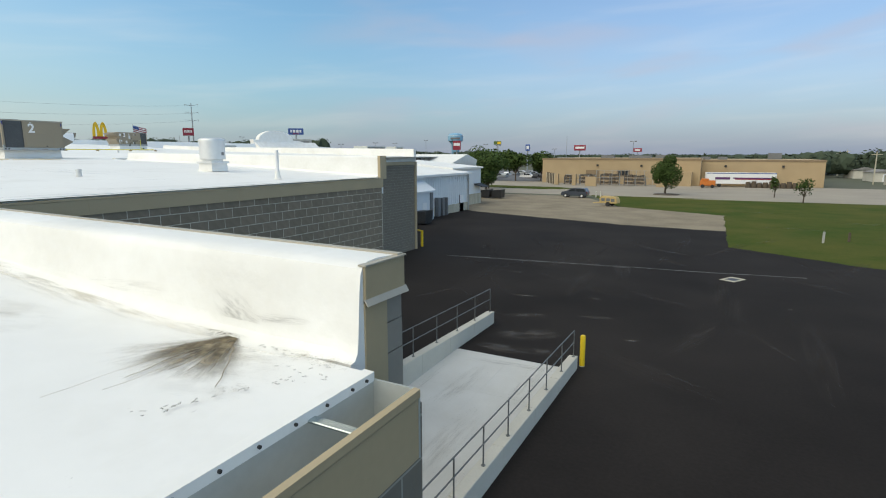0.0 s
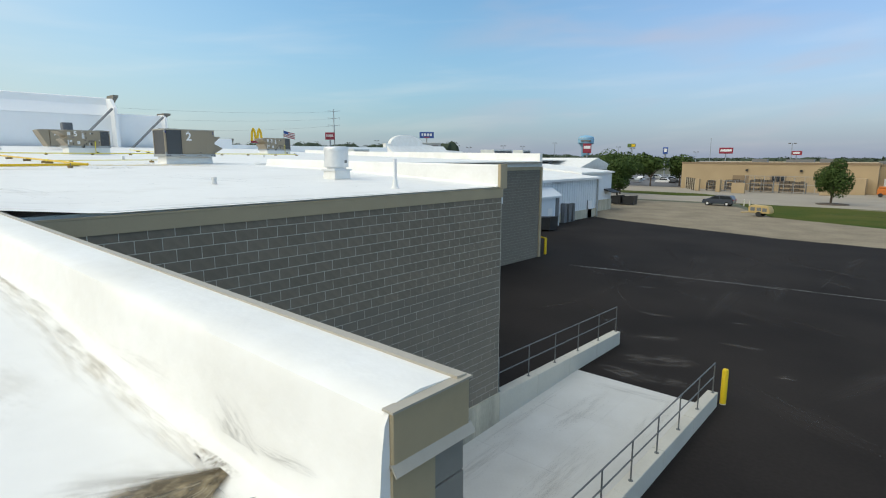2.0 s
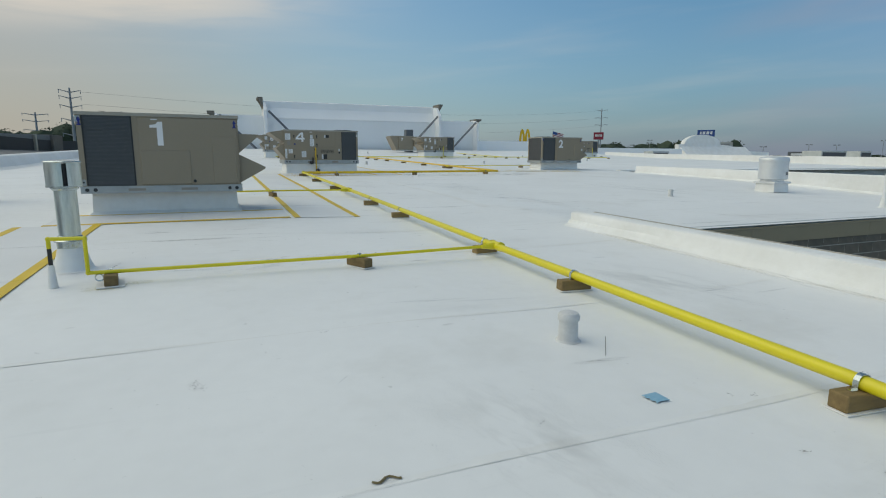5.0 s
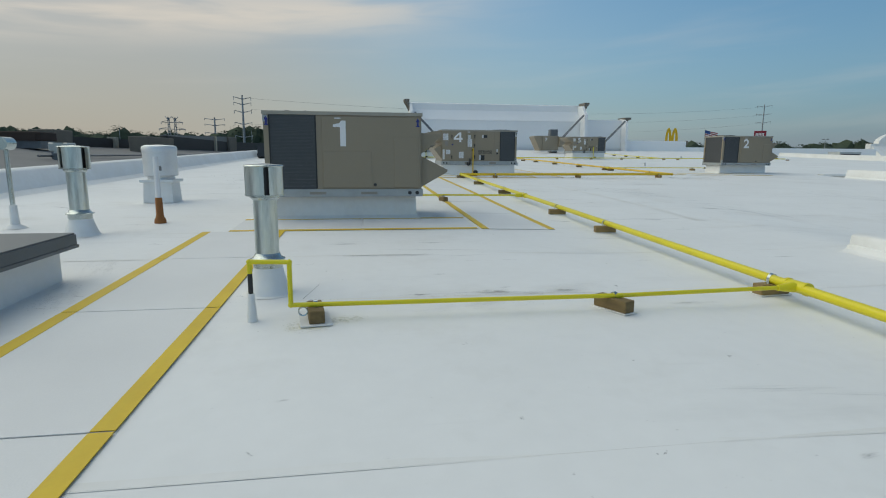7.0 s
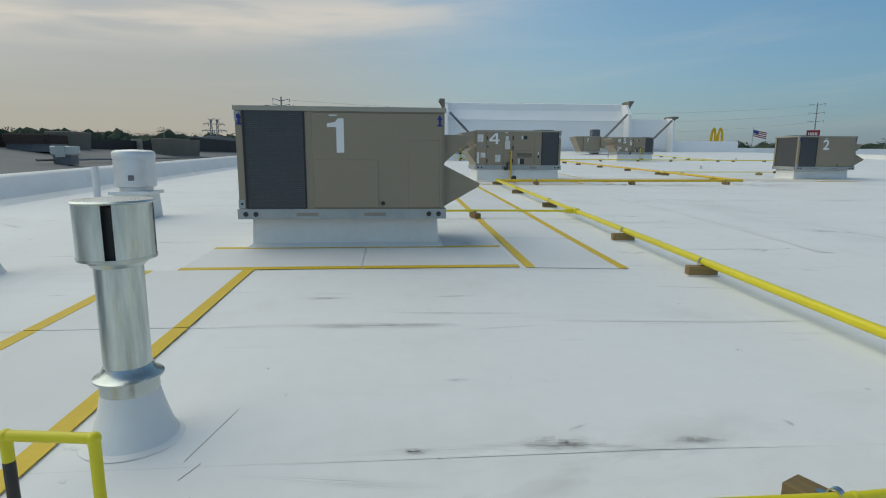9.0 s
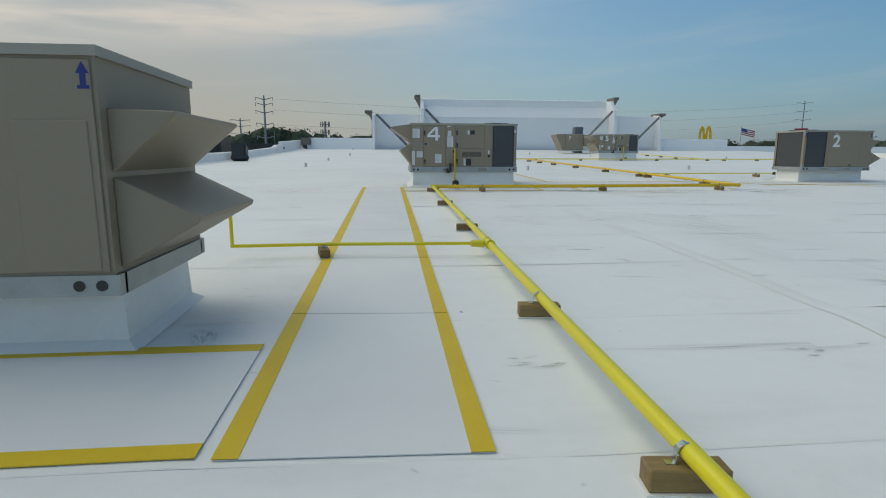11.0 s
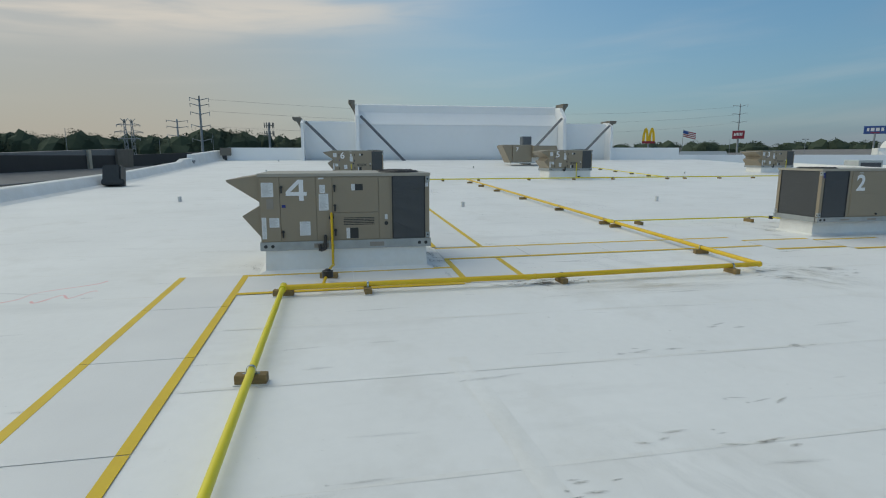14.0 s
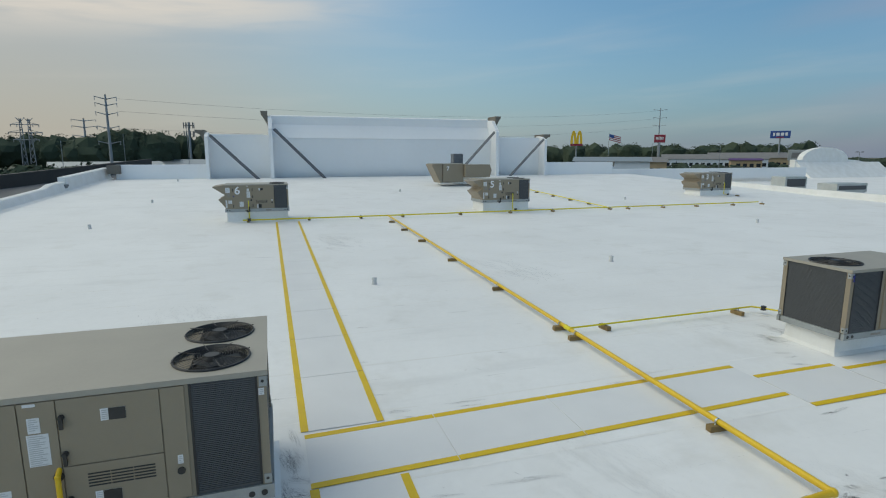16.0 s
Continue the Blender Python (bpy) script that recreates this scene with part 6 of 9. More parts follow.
for x, y, L, W in ((-8.35, -5.5, 1.0, 0.35), (-9.2, -5.6, 0.9, 0.3), (-20.7, 7.3, 2.2, 1.6), (-22.0, 5.0, 2.6, 1.6), (-16.0, 2.6, 3.0, 1.2), (-12.6, 3.2, 3.2, 1.4), (-25.6, 9.6, 1.8, 1.4), (-31.0, 7.8, 4.0, 2.0), (-6.4, 0.4, 2.0, 1.0), (-3.1, -0.5, 2.2, 0.7), (-23.2, 0.0, 0.5, 3.0), (-8.0, -2.3, 0.5, 2.2), (-19.5, -6.0, 4, 2), (-28.0, 0.5, 4, 2), (-4.6, -1.9, 1.3, 0.8), (-36.0, 4.0, 4, 2.0), (-14.6, 7.5, 4.0, 1.2)):
    stain(x, y, L, W, 0.3, HAZE, "faint grey film of dirt on the membrane", 0.0042)
rs = random.Random(9)
smears, films, dots = [], [], []
for k in range(190):   # long faint smears that follow the sheets
    x, y = -2.6 - 26 * rs.random() ** 1.2, -7.5 + 14 * rs.random()
    if y > 1.1 and x > -9.7:
        continue
    row = (round(x / 0.73) * 0.73 + rs.gauss(0, 0.12), y, rs.uniform(0.15, 0.9), rs.uniform(0.02, 0.07), 1.57 + rs.gauss(0, 0.06), 0.0052)
    (smears if rs.random() < 0.45 else films).append(row)
for k in range(190):
    x, y = -2.5 - 30 * rs.random() ** 1.4, -8 + 14 * rs.random()
    if y > 1.2 and x > -9.6:
        continue
    dots.append((x, y, rs.uniform(0.02, 0.13), rs.uniform(0.012, 0.04), rs.uniform(0, 3), 0.0056))
debris = []
for cx, cy in [(-21.15, 2.87), (-21.03, 3.1), (-21.05, 3.39), (-21.07, 3.53), (-21.19, 6.91), (-20.85, 6.91), (-20.95, 7.97), (-21.21, 7.61)]:
    for k in range(7):
        debris.append((cx + rs.gauss(0, 0.12), cy + rs.gauss(0, 0.25), rs.uniform(0.05, 0.32), rs.uniform(0.02, 0.09), 1.5 + rs.gauss(0, 0.5), 0.006))
SMUT_J = stain_material("dark_smudges", (0.11, 0.105, 0.10), 2.2, (0.8, 2.6, 1), 0.65, joined=True)
FILM_J = stain_material("grey_smears", (0.30, 0.30, 0.29), 2.6, (0.5, 3.0, 1), 0.4, joined=True)
DEBRIS_J = stain_material("brown_debris", (0.115, 0.093, 0.065), 2.4, (1, 2, 1), 1.35, joined=True)
flecks("smears", SMUT_J, smears, "faint dark smears along the membrane sheets")
flecks("films", FILM_J, films, "pale grey smears along the membrane sheets")
flecks("specks", SMUT_J, dots, "small dark specks scattered over the membrane")
flecks("debris", DEBRIS_J, debris, "brown leaf debris and dirt on the membrane")
BLACKISH = stain_material("black_scrape", (0.05, 0.048, 0.042), 2.0, (0.8, 1.6, 1), 2.2)
roof_ribbon("black_scrape", [(-3.295 + 0.105 * k / 12 + 0.002 * sin(k), 0.335 + 0.175 * k / 12) for k in range(13)], 0.0052, BLACK, "thin black scrape beside the patching strip", 0.006)
stain(-3.235, 0.435, 0.21, 0.040, 1.09, BLACKISH, "black scrape mark beside the patching strip", 0.010)
PINK = material("faded_pink_paint", (0.78, 0.42, 0.41), (0.80, 0.62, 0.60), rough=0.7, scale=6, fine=50)
for pts in ([(-21.15 - 1.05 * t, -3.95 + 1.0 * t + 0.10 * sin(9 * t)) for t in [k / 24 for k in range(25)]], [(-21.27 - 0.30 * t + 0.12 * sin(12 * t), -3.42 + 0.60 * t) for t in [k / 24 for k in range(25)]]):
    roof_ribbon("paint_scribble", pts, 0.022, PINK, "faded pink scribble sprayed on the membrane", 0.005)
stain(-8.09, -3.05, 0.10, 0.03, 1.55, BLACKISH, "short black scrape on the membrane", 0.006)
stain(-12.6, -0.9, 0.05, 0.03, 0.4, BLACKISH, "short black scrape on the membrane", 0.006)
stain(-14.5, 0.55, 0.30, 0.05, 1.5, BLACKISH, "short black scrape on the membrane", 0.006)
more = []
for cx, cy in [(-16.55, 1.55), (-16.49, 1.6), (-16.97, 2.61), (-16.76, 3.16), (-17.37, 3.35), (-18.4, 3.07), (-18.28, 4.72), (-18.89, 4.39), (-11.8, 0.85), (-11.75, -0.63), (-13.06, 2.81)]:
    for k in range(5):
        more.append((cx + rs.gauss(0, 0.05), cy + rs.gauss(0, 0.16), rs.uniform(0.04, 0.26), rs.uniform(0.012, 0.045), 1.5 + rs.gauss(0, 0.25), 0.0062))
flecks("debris", DEBRIS_J, more, "short brown and black scuffs on the membrane")
# brown dirt by the far blocks, the elbow and the foot of the numbered units
MUD = stain_material("brown_mud_stain", (0.15, 0.12, 0.08), 2.6, (1.4, 0.8, 1), 0.8)
for x, y, L, W, a in ((-21.0, 2.9, 0.36, 0.16, 1.5), (-21.0, 3.2, 0.34, 0.17, 1.5), (-20.96, 3.57, 0.36, 0.12, 1.5), (-20.57, 6.81, 0.20, 0.10, 0.5), (-20.93, 2.86, 0.34, 0.13, 1.4), (-20.92, 3.12, 0.4, 0.15, 1.6), (-20.97, 3.28, 0.35, 0.2, 1.5), (-20.93, 3.5, 0.3, 0.14, 1.5), (-21.12, 6.74, 0.18, 0.14, 0.3), (-21.15, 7.85, 0.42, 0.14, 1.4), (-21.24, 7.14, 0.20, 0.10, 1.3),
                      (-22.2, 1.43, 0.50, 0.10, 1.5), (-8.11, -2.50, 0.34, 0.11, 1.5), (-8.1, -1.98, 0.18, 0.06, 1.5), (-13.11, 2.62, 0.36, 0.10, 1.3), (-22.42, 8.43, 0.30, 0.07, 1.5)):
    stain(x, y, L, W, a, MUD, "brown mud dried on the white membrane", 0.0075)
for x, y, L, W, a in ((-20.7, 4.6, 3.6, 1.0, 1.55), (-20.6, 7.2, 1.6, 1.3, 0.4), (-22.3, 1.5, 1.0, 0.4, 1.5), (-24.6, 10.2, 1.5, 0.7, 1.3)):
    stain(x, y, L, W, a, HAZE_TAN, "warm brown film of dirt on the membrane", 0.0048)
for x, y, L, W, a in ((-22.74, 1.94, 0.34, 0.17, 0.9), (-23.2, 1.90, 0.5, 0.13, 0.1), (-22.62, -0.96, 0.45, 0.13, 0.3), (-21.84, 1.17, 0.5, 0.07, 0.0), (-21.75, 1.92, 0.5, 0.08, 0.0), (-10.08, -3.62, 0.30, 0.06, 1.57), (-9.47, -3.45, 0.42, 0.09, 1.55), (-9.48, -3.0, 0.55, 0.06, 1.57), (-11.82, 0.9, 0.75, 0.05, 1.55), (-10.89, 0.68, 0.20, 0.06, 1.2), (-8.58, -4.6, 0.2, 0.16, 0.3)):
    stain(x, y, L, W, a, SMUT, "dark water mark on the membrane", 0.0078)
SPRAY = stain_material("yellow_overspray", (0.55, 0.45, 0.03), 4.0, (1, 1, 1), 0.5)
stain(-7.52, -3.76, 0.30, 0.34, 0.3, SPRAY, "yellow paint overspray beside the timber block", 0.006)
stain(-7.60, -3.55, 0.16, 0.30, 0.1, SPRAY, "yellow paint overspray beside the timber block", 0.007)
# membrane seams
for x in [-3.05, -4.51, -6.05] + [-8.05 - 1.46 * k for k in range(22)]:
    y1 = 1.32 if x > -9.4 else 12.9
    yc, half = (y1 - 9.6) / 2, (y1 + 9.6) / 2
    b = bmesh.new()
    sheet(b, [-1, 1], steps(-1, 1, 0.06), lambda u, v: roof_z(x + 0.0015 * u, yc + half * v) + 0.0045)
    line_ob = part("seam_line", b, LINE, m=Matrix.Translation((x, yc, 0)) @ Matrix.Diagonal((0.0015, half, 1, 1)))
    tagged(line_ob, "hairline seam between membrane sheets", "seam", "membrane seams")
    b = bmesh.new()
    ys = steps(-9.6, y1, 0.25)
    prev = None
    for y in ys:
        z = roof_z(x, y)
        q = [b.verts.new(v) for v in ((x - 0.05, y, z + 0.001), (x - 0.004, y, z + 0.0013), (x + 0.001, y, z + 0.001))]
        if prev:
            b.faces.new((prev[0], prev[1], q[1], q[0]))
            b.faces.new((prev[1], prev[2], q[2], q[1]))
        prev = q
    tagged(part("membrane_lap", b, TPO_CLEAN), "lapped edge of a white membrane sheet", "seam", "membrane laps")
# lifted wrinkle
b = bmesh.new()
prev = None
for k in range(41):
    t = k / 40
    x = -18.6 + 7.0 * t
    y = 1.36 + 0.2 * sin(t * 2.6) + 0.04 * noise.noise((x * 2, 0, 0))
    z, hh = roof_z(x, y) + 0.002, 0.0045 * sin(pi * t) ** 0.6 + 0.0003
    q = [b.verts.new((x, y + d, z + hh * e)) for d, e in ((-0.09, 0), (-0.04, 0.6), (0, 1), (0.04, 0.6), (0.09, 0))]
    if prev:
        for i in range(4):
            b.faces.new((prev[i], q[i], q[i + 1], prev[i + 1]))
    prev = q
solid("membrane_wrinkle", b, TPO_CLEAN, "long low wrinkle lifted in the membrane", "wrinkle", smooth=True)
# tape, caulk loop and stained strip
b = bmesh.new()
vs = [b.verts.new((x, y, roof_z(x, y) + 0.008)) for x, y in ((-4.672, -1.178), (-4.755, -1.182), (-4.750, -1.272), (-4.735, -1.262), (-4.722, -1.270), (-4.71, -1.255), (-4.697, -1.266), (-4.684, -1.250), (-4.668, -1.258), (-4.676, -1.225))]
b.faces.new(vs)
solid("blue_tape", b, material("blue_tape", (0.22, 0.42, 0.55), (0.30, 0.48, 0.60), rough=0.6, scale=30), "torn scrap of pale blue tape on the roof", "tape")
def caulk_turn(a):   # a crooked square bead
    k = 1.0 / max(abs(cos(a)), abs(sin(a))) ** 0.6
    u, v = 0.043 * k * cos(a), 0.040 * k * sin(a)
    return (-3.893 + 0.82 * u - 0.57 * v + 0.005 * sin(5 * a), -0.435 + 0.57 * u + 0.82 * v + 0.004 * cos(4 * a))
loop = [caulk_turn(2 * pi * k / 26 - 0.5) for k in range(25)] + [(-3.862, -0.385), (-3.858, -0.360)]
roof_ribbon("caulk_loop", loop, 0.0055, material("old_caulk", (0.09, 0.075, 0.045), (0.34, 0.30, 0.22), rough=0.9, scale=20), "old grey caulk bead in a loop on the roof")
strip = [(-3.63 + 0.92 * k / 14, 0.85 - 0.44 * k / 14) for k in range(15)]
roof_ribbon("patch_strip", strip, 0.017, material("stained_patch_strip", (0.60, 0.56, 0.46), (0.70, 0.68, 0.62), rough=0.7, scale=12, fine=80), "narrow stained patching strip stuck on the membrane", 0.005)
stain(-3.18, 0.635, 0.26, 0.075, atan2(-0.404, 0.885), RUSTY, "rust flecks on the patching strip", 0.013)
stain(-3.00, 0.549, 0.26, 0.075, atan2(-0.404, 0.885), RUSTY, "rust flecks on the patching strip", 0.013)
stain(-3.34, 0.711, 0.44, 0.06, atan2(-0.404, 0.885), SMUT, "dark flecks on the patching strip", 0.013)
stain(-3.10, 0.597, 0.60, 0.07, atan2(-0.404, 0.885), SMUT, "dark flecks on the patching strip", 0.0135)
stain(-2.84, 0.472, 0.30, 0.06, atan2(-0.404, 0.885), SMUT, "dark flecks on the patching strip", 0.013)
roof_ribbon("dark_hairline", [(-3.058 + 0.014 * (k / 20), 0.16 + 0.716 * k / 20) for k in range(21)], 0.0011, SEAM, "fine dark line scratched across the patching strip", 0.0062)
CRACK = material("dark_crack", (0.10, 0.095, 0.085), (0.22, 0.21, 0.20), rough=0.85, scale=30)
roof_ribbon("patch_edge", [(-5.45 + 0.25 * k / 8, -0.90 - 0.20 * k / 8) for k in range(9)], 0.0016, CRACK, "raised edge of the vent flashing patch", 0.003)
for pts in ([(-7.98 - 0.09 * k / 4, -3.83 + 0.04 * k / 4) for k in range(5)], [(-8.09 - 0.37 * k / 8, -3.85 + 0.08 * k / 8) for k in range(9)]):
    roof_ribbon("patch_edge", pts, 0.0015, CRACK, "edge of the membrane patch round the flue boot", 0.003)
roof_ribbon("dried_leaf", [(-4.548 + 0.012 * sin(k), -2.545 + 0.095 * k / 8) for k in range(9)], 0.0075, material("brown_leaf", (0.13, 0.10, 0.045), (0.22, 0.18, 0.09), rough=0.9, scale=30), "curled brown dry leaf on the membrane", 0.008)
ticks = []
for cx, cy, n in ((-5.53, -3.10, 3), (-5.49, -3.05, 3), (-5.44, -3.07, 2), (-4.60, -0.77, 4), (-4.62, -0.87, 2), (-4.69, -1.83, 3), (-6.0, -2.43, 4), (-6.17, -3.85, 3), (-3.99, -0.88, 5), (-3.95, -0.80, 4), (-4.57, -0.02, 3), (-4.54, 0.39, 5), (-3.95, 0.36, 3), (-3.84, 0.25, 2), (-3.69, 0.25, 2), (-3.40, 0.20, 4), (-3.38, 0.13, 2), (-3.28, 0.44, 4), (-4.18, -1.01, 4),
                  (-8.89, -3.74, 2), (-8.6, -3.59, 3), (-7.99, -4.19, 4), (-9.0, -1.2, 3), (-10.6, -1.9, 3), (-8.5, -0.9, 2), (-11.0, 0.79, 4), (-7.1, -2.9, 3), (-6.8, -1.6, 2), (-9.9, -1.1, 2)):
    for k in range(n):
        ticks.append((cx + rs.gauss(0, 0.014), cy + rs.gauss(0, 0.016), rs.uniform(0.008, 0.032), rs.uniform(0.004, 0.010), rs.uniform(0, 3), 0.0075))
flecks("flecks", CRUMB, ticks, "small dark flecks of tar on the membrane")
stain(-2.72, 0.235, 0.05, 0.08, 0.4, RUSTY, "small rust flecks on the membrane", 0.007)
stain(-2.72, 0.50, 0.10, 0.16, 1.2, SMUT, "grey scuff beside the patching strip", 0.007)
stain(-2.66, 0.33, 0.34, 0.40, 0.3, HAZE_TAN, "tan film at the end of the patching strip", 0.0062)
stain(-3.10, 0.28, 0.34, 0.46, 0.3, HAZE, "grey film round the scrape mark", 0.0062)


# ---------- loading dock ----------
b = bmesh.new()
def dock_z(y):
    return GROUND + 0.012 if y > 18.4 else GROUND + 0.012 - 0.029 * (18.4 - y)
# the sunken slab
sl = thing("dock_slab", Matrix(), "pale concrete dock ramp sloping down to the building", "ramp", kind="structure")
cuts = [18.4, 15.3, 12.2, 9.1, 6.0, 1.9]
for a, c in zip(cuts, cuts[1:]):
    for x0, x1 in ((-9.15, -6.853), (-6.85, -4.62)):
        b = bmesh.new()
        v = [b.verts.new((x, y, dock_z(y) - d)) for d in (0, 0.4) for x, y in ((x0, c + 0.002), (x1, c + 0.002), (x1, a - 0.002), (x0, a - 0.002))]
        b.faces.new(v[:4])
        for i in range(4):
            b.faces.new((v[i], v[4 + i], v[4 + (i + 1) % 4], v[(i + 1) % 4]))
        part("slab", b, SLAB, sl)

def dock_wall(name, x0, x1, y0, y1, zt, zt0, label):
    """A low concrete wall along y with a sloping top, in lengths with joints."""
    w = thing(name, Matrix(), label, "wall", kind="structure")
    ys = steps(y0, y1, 2.4)
    for a, c in zip(ys, ys[1:]):
        b = bmesh.new()
        f = lambda y: zt0 + (zt - zt0) * (y - y0) / (y1 - y0)
        prism(b, [(0, 0), (1, 0), (1, 1), (0, 1)], 0, 1)
        for vtx in b.verts:
            y = a + 0.004 if vtx.co.y < 0.5 else c - 0.004
            vtx.co = Vector((x0 + (x1 - x0) * vtx.co.x, y, (GROUND - 0.8) if vtx.co.z < 0.5 else f(y)))
        soften(b, 0.015, 1)
        part("wall_length", b, CONC, w)
    return w
dock_wall("dock_wall_left", -9.48, -9.15, 13.46, 22.15, -6.36, -6.16, "low pale concrete wall along the dock ramp")
dock_wall("dock_wall_right", -4.74, -4.43, 2.0, 18.6, -6.43, -6.24, "long pale concrete wall along the dock ramp")

def railing(name, x, ys, zf, h, label):
    """A pipe railing along y on a sloping wall."""
    r = thing(name, Matrix(), label, "railing")
    for y in ys:
        b = bmesh.new()
        z = zf(y)
        rod(b, (x, y, z), (x, y, z + h), 0.019, 10)
        p = part("post", b, RAIL_STEEL, r, smooth=True)
        b = bmesh.new()
        rod(b, (x, y, z), (x, y, z + 0.012), 0.055, 12)
        part("base_plate", b, RAIL_STEEL, p)
    for q, nm in ((1.0, "top_rail"), (0.55, "mid_rail")):
        for a, c in zip(ys, ys[1:]):
            b = bmesh.new()
            rod(b, (x, a, zf(a) + h * q), (x, c, zf(c) + h * q), 0.019, 10)
            part(nm, b, RAIL_STEEL, r, smooth=True)
    return r
railing("railing", -9.32, [13.62, 15.3, 17.0, 18.7, 20.4, 22.05], lambda y: -6.16 - 0.2 * (y - 13.46) / 8.7, 1.06, "dull galvanised pipe railing on the short dock wall")
railing("railing", -4.55, [4.1, 5.7, 7.35, 9.0, 10.5, 12.05, 13.65, 15.25, 16.9, 18.45], lambda y: -6.24 - 0.19 * (y - 2.0) / 16.6, 0.98, "dull galvanised pipe railing on the long dock wall")

def bollard(x, y, h, r):
    o = thing("bollard", Matrix.Translation((x, y, GROUND)), "yellow-sleeved steel bollard on the asphalt", "bollard", "bollards")
    b = bmesh.new()
    lathe(b, [(r, 0), (r, h - 0.06), (r * 0.8, h - 0.015), (0.0001, h)], 20)
    part("sleeve", b, BOLLARD, o, smooth=True)
    b = bmesh.new()
    lathe(b, [(r * 1.02, 0.0), (r * 1.02, 0.03)], 20)
    part("footing_ring", b, CONC, o, smooth=True)
    return o
bollard(-4.34, 18.9, 1.18, 0.095)
hoop = thing("guard_rail", Matrix.Translation((-22.65, 38.8, GROUND)) @ Matrix.Rotation(radians(153), 4, "Z"), "yellow pipe guard hoop at the wing corner", "guard rail")
for xx in (0.0, 1.1):
    b = bmesh.new()
    rod(b, (xx, 0, 0), (xx, 0, 1.3), 0.11, 14)
    part("post", b, BOLLARD, hoop, smooth=True)
b = bmesh.new()
rod(b, (-0.08, 0, 1.3), (1.2, 0, 1.3), 0.075, 14)
part("top_bar", b, BOLLARD, hoop, smooth=True)

# manhole, crack sealant and scuffs on the yard
mh = thing("manhole", Matrix.Translation((0.43, 37.1, GROUND)) @ Matrix.Rotation(radians(-28), 4, "Z"), "square concrete manhole collar with an iron lid", "manhole")
b = bmesh.new()
for x0, x1, y0, y1 in ((-0.46, -0.30, -0.66, 0.66), (0.30, 0.46, -0.66, 0.66), (-0.30, 0.30, -0.66, -0.40), (-0.30, 0.30, 0.40, 0.66)):
    box(b, x0, x1, y0, y1, -0.1, 0.012)
part("collar", b, CONC_OLD, mh)
b = bmesh.new()
box(b, -0.30, 0.30, -0.40, 0.40, -0.1, 0.004)
part("lid", b, BLACK, mh)

def ribbon(name, pts, w, z, mat, label, cat="mark"):
    b = bmesh.new()
    prev = None
    for i, (x, y) in enumerate(pts):
        x2, y2 = pts[min(i + 1, len(pts) - 1)]
        x1, y1 = pts[max(i - 1, 0)]
        d = Vector((x2 - x1, y2 - y1, 0)).normalized()
        nrm = Vector((-d.y, d.x, 0))
        ww = w * (0.6 + 0.5 * abs(noise.noise((x * 0.7, y * 0.7, 1))))
        a, c = b.verts.new(Vector((x, y, z)) + nrm * ww), b.verts.new(Vector((x, y, z)) - nrm * ww)
        if prev:
            b.faces.new((prev[0], a, c, prev[1]))
        prev = (a, c)
    for f in b.faces:
        f.normal_update()
        if f.normal.z < 0:
            f.normal_flip()
    return tagged(part(name, b, mat), label, cat)
rr = random.Random(5)
line = [(-19.0 + 23.5 * k / 70, 36.1 + 3.4 * k / 70 + 0.10 * sin(k * 0.21) + rr.uniform(-0.04, 0.04)) for k in range(71)]
line_b = [(-18.6 + 13.0 * k / 40, 36.0 + 1.75 * k / 40 + 0.32 * sin(pi * k / 40) + rr.uniform(-0.03, 0.03)) for k in range(41)]
CHALK = material("chalk_dust", (0.24, 0.24, 0.24), (0.07, 0.07, 0.07), rough=0.95, scale=2, fine=9)
ribbon("chalk_line", line, 0.075, GROUND + 0.006, CHALK, "pale dusty line across the asphalt")
ribbon("chalk_line", line_b, 0.05, GROUND + 0.0075, CHALK, "fainter second dusty line on the asphalt")
YARD_DUST = stain_material("asphalt_dust", (0.19, 0.175, 0.16), 2.0, (1.0, 1.6, 1), 0.85)
YARD_FILM = stain_material("asphalt_film", (0.066, 0.057, 0.050), 1.6, (0.5, 2.4, 1), 0.75)
def yard_stain(x, y, L, W, ang, mat, label):
    if mat.name not in quads:
        quads[mat.name] = mesh_of("stain", bm_q.copy(), mat)
    ob = new("stain", quads[mat.name])
    ob.matrix_basis = Matrix.Translation((x, y, GROUND + 0.006)) @ Matrix.Rotation(ang, 4, "Z") @ Matrix.Diagonal((L / 2, W / 2, 1, 1))
    return tagged(ob, label, "stain", "yard stains")
for x, y, L, W, a in ((-5.2, 25.2, 1.8, 0.7, 0.2), (-3.2, 22.6, 0.8, 0.5, 0.4), (-7.2, 21.4, 3.4, 1.6, 0.6), (-6.3, 19.6, 2.2, 0.9, 0.1), (-6.0, 28.6, 1.0, 0.35, 0.2), (-8.2, 24.0, 2.2, 0.9, 0.5), (-1.0, 24.5, 0.7, 0.3, 0.3), (-9.6, 27.5, 1.8, 0.5, 0.1), (-7.6, 19.3, 2.6, 1.2, 0.0), (3.0, 31.0, 0.6, 0.3, 0.4), (-12, 33, 1.4, 0.5, 0.2)):
    yard_stain(x, y, L, W, a, YARD_DUST, "pale dusty scuff on the black asphalt")
SLAB_STAIN = stain_material("slab_stain", (0.34, 0.31, 0.26), 1.4, (0.8, 1.3, 1), 0.34)
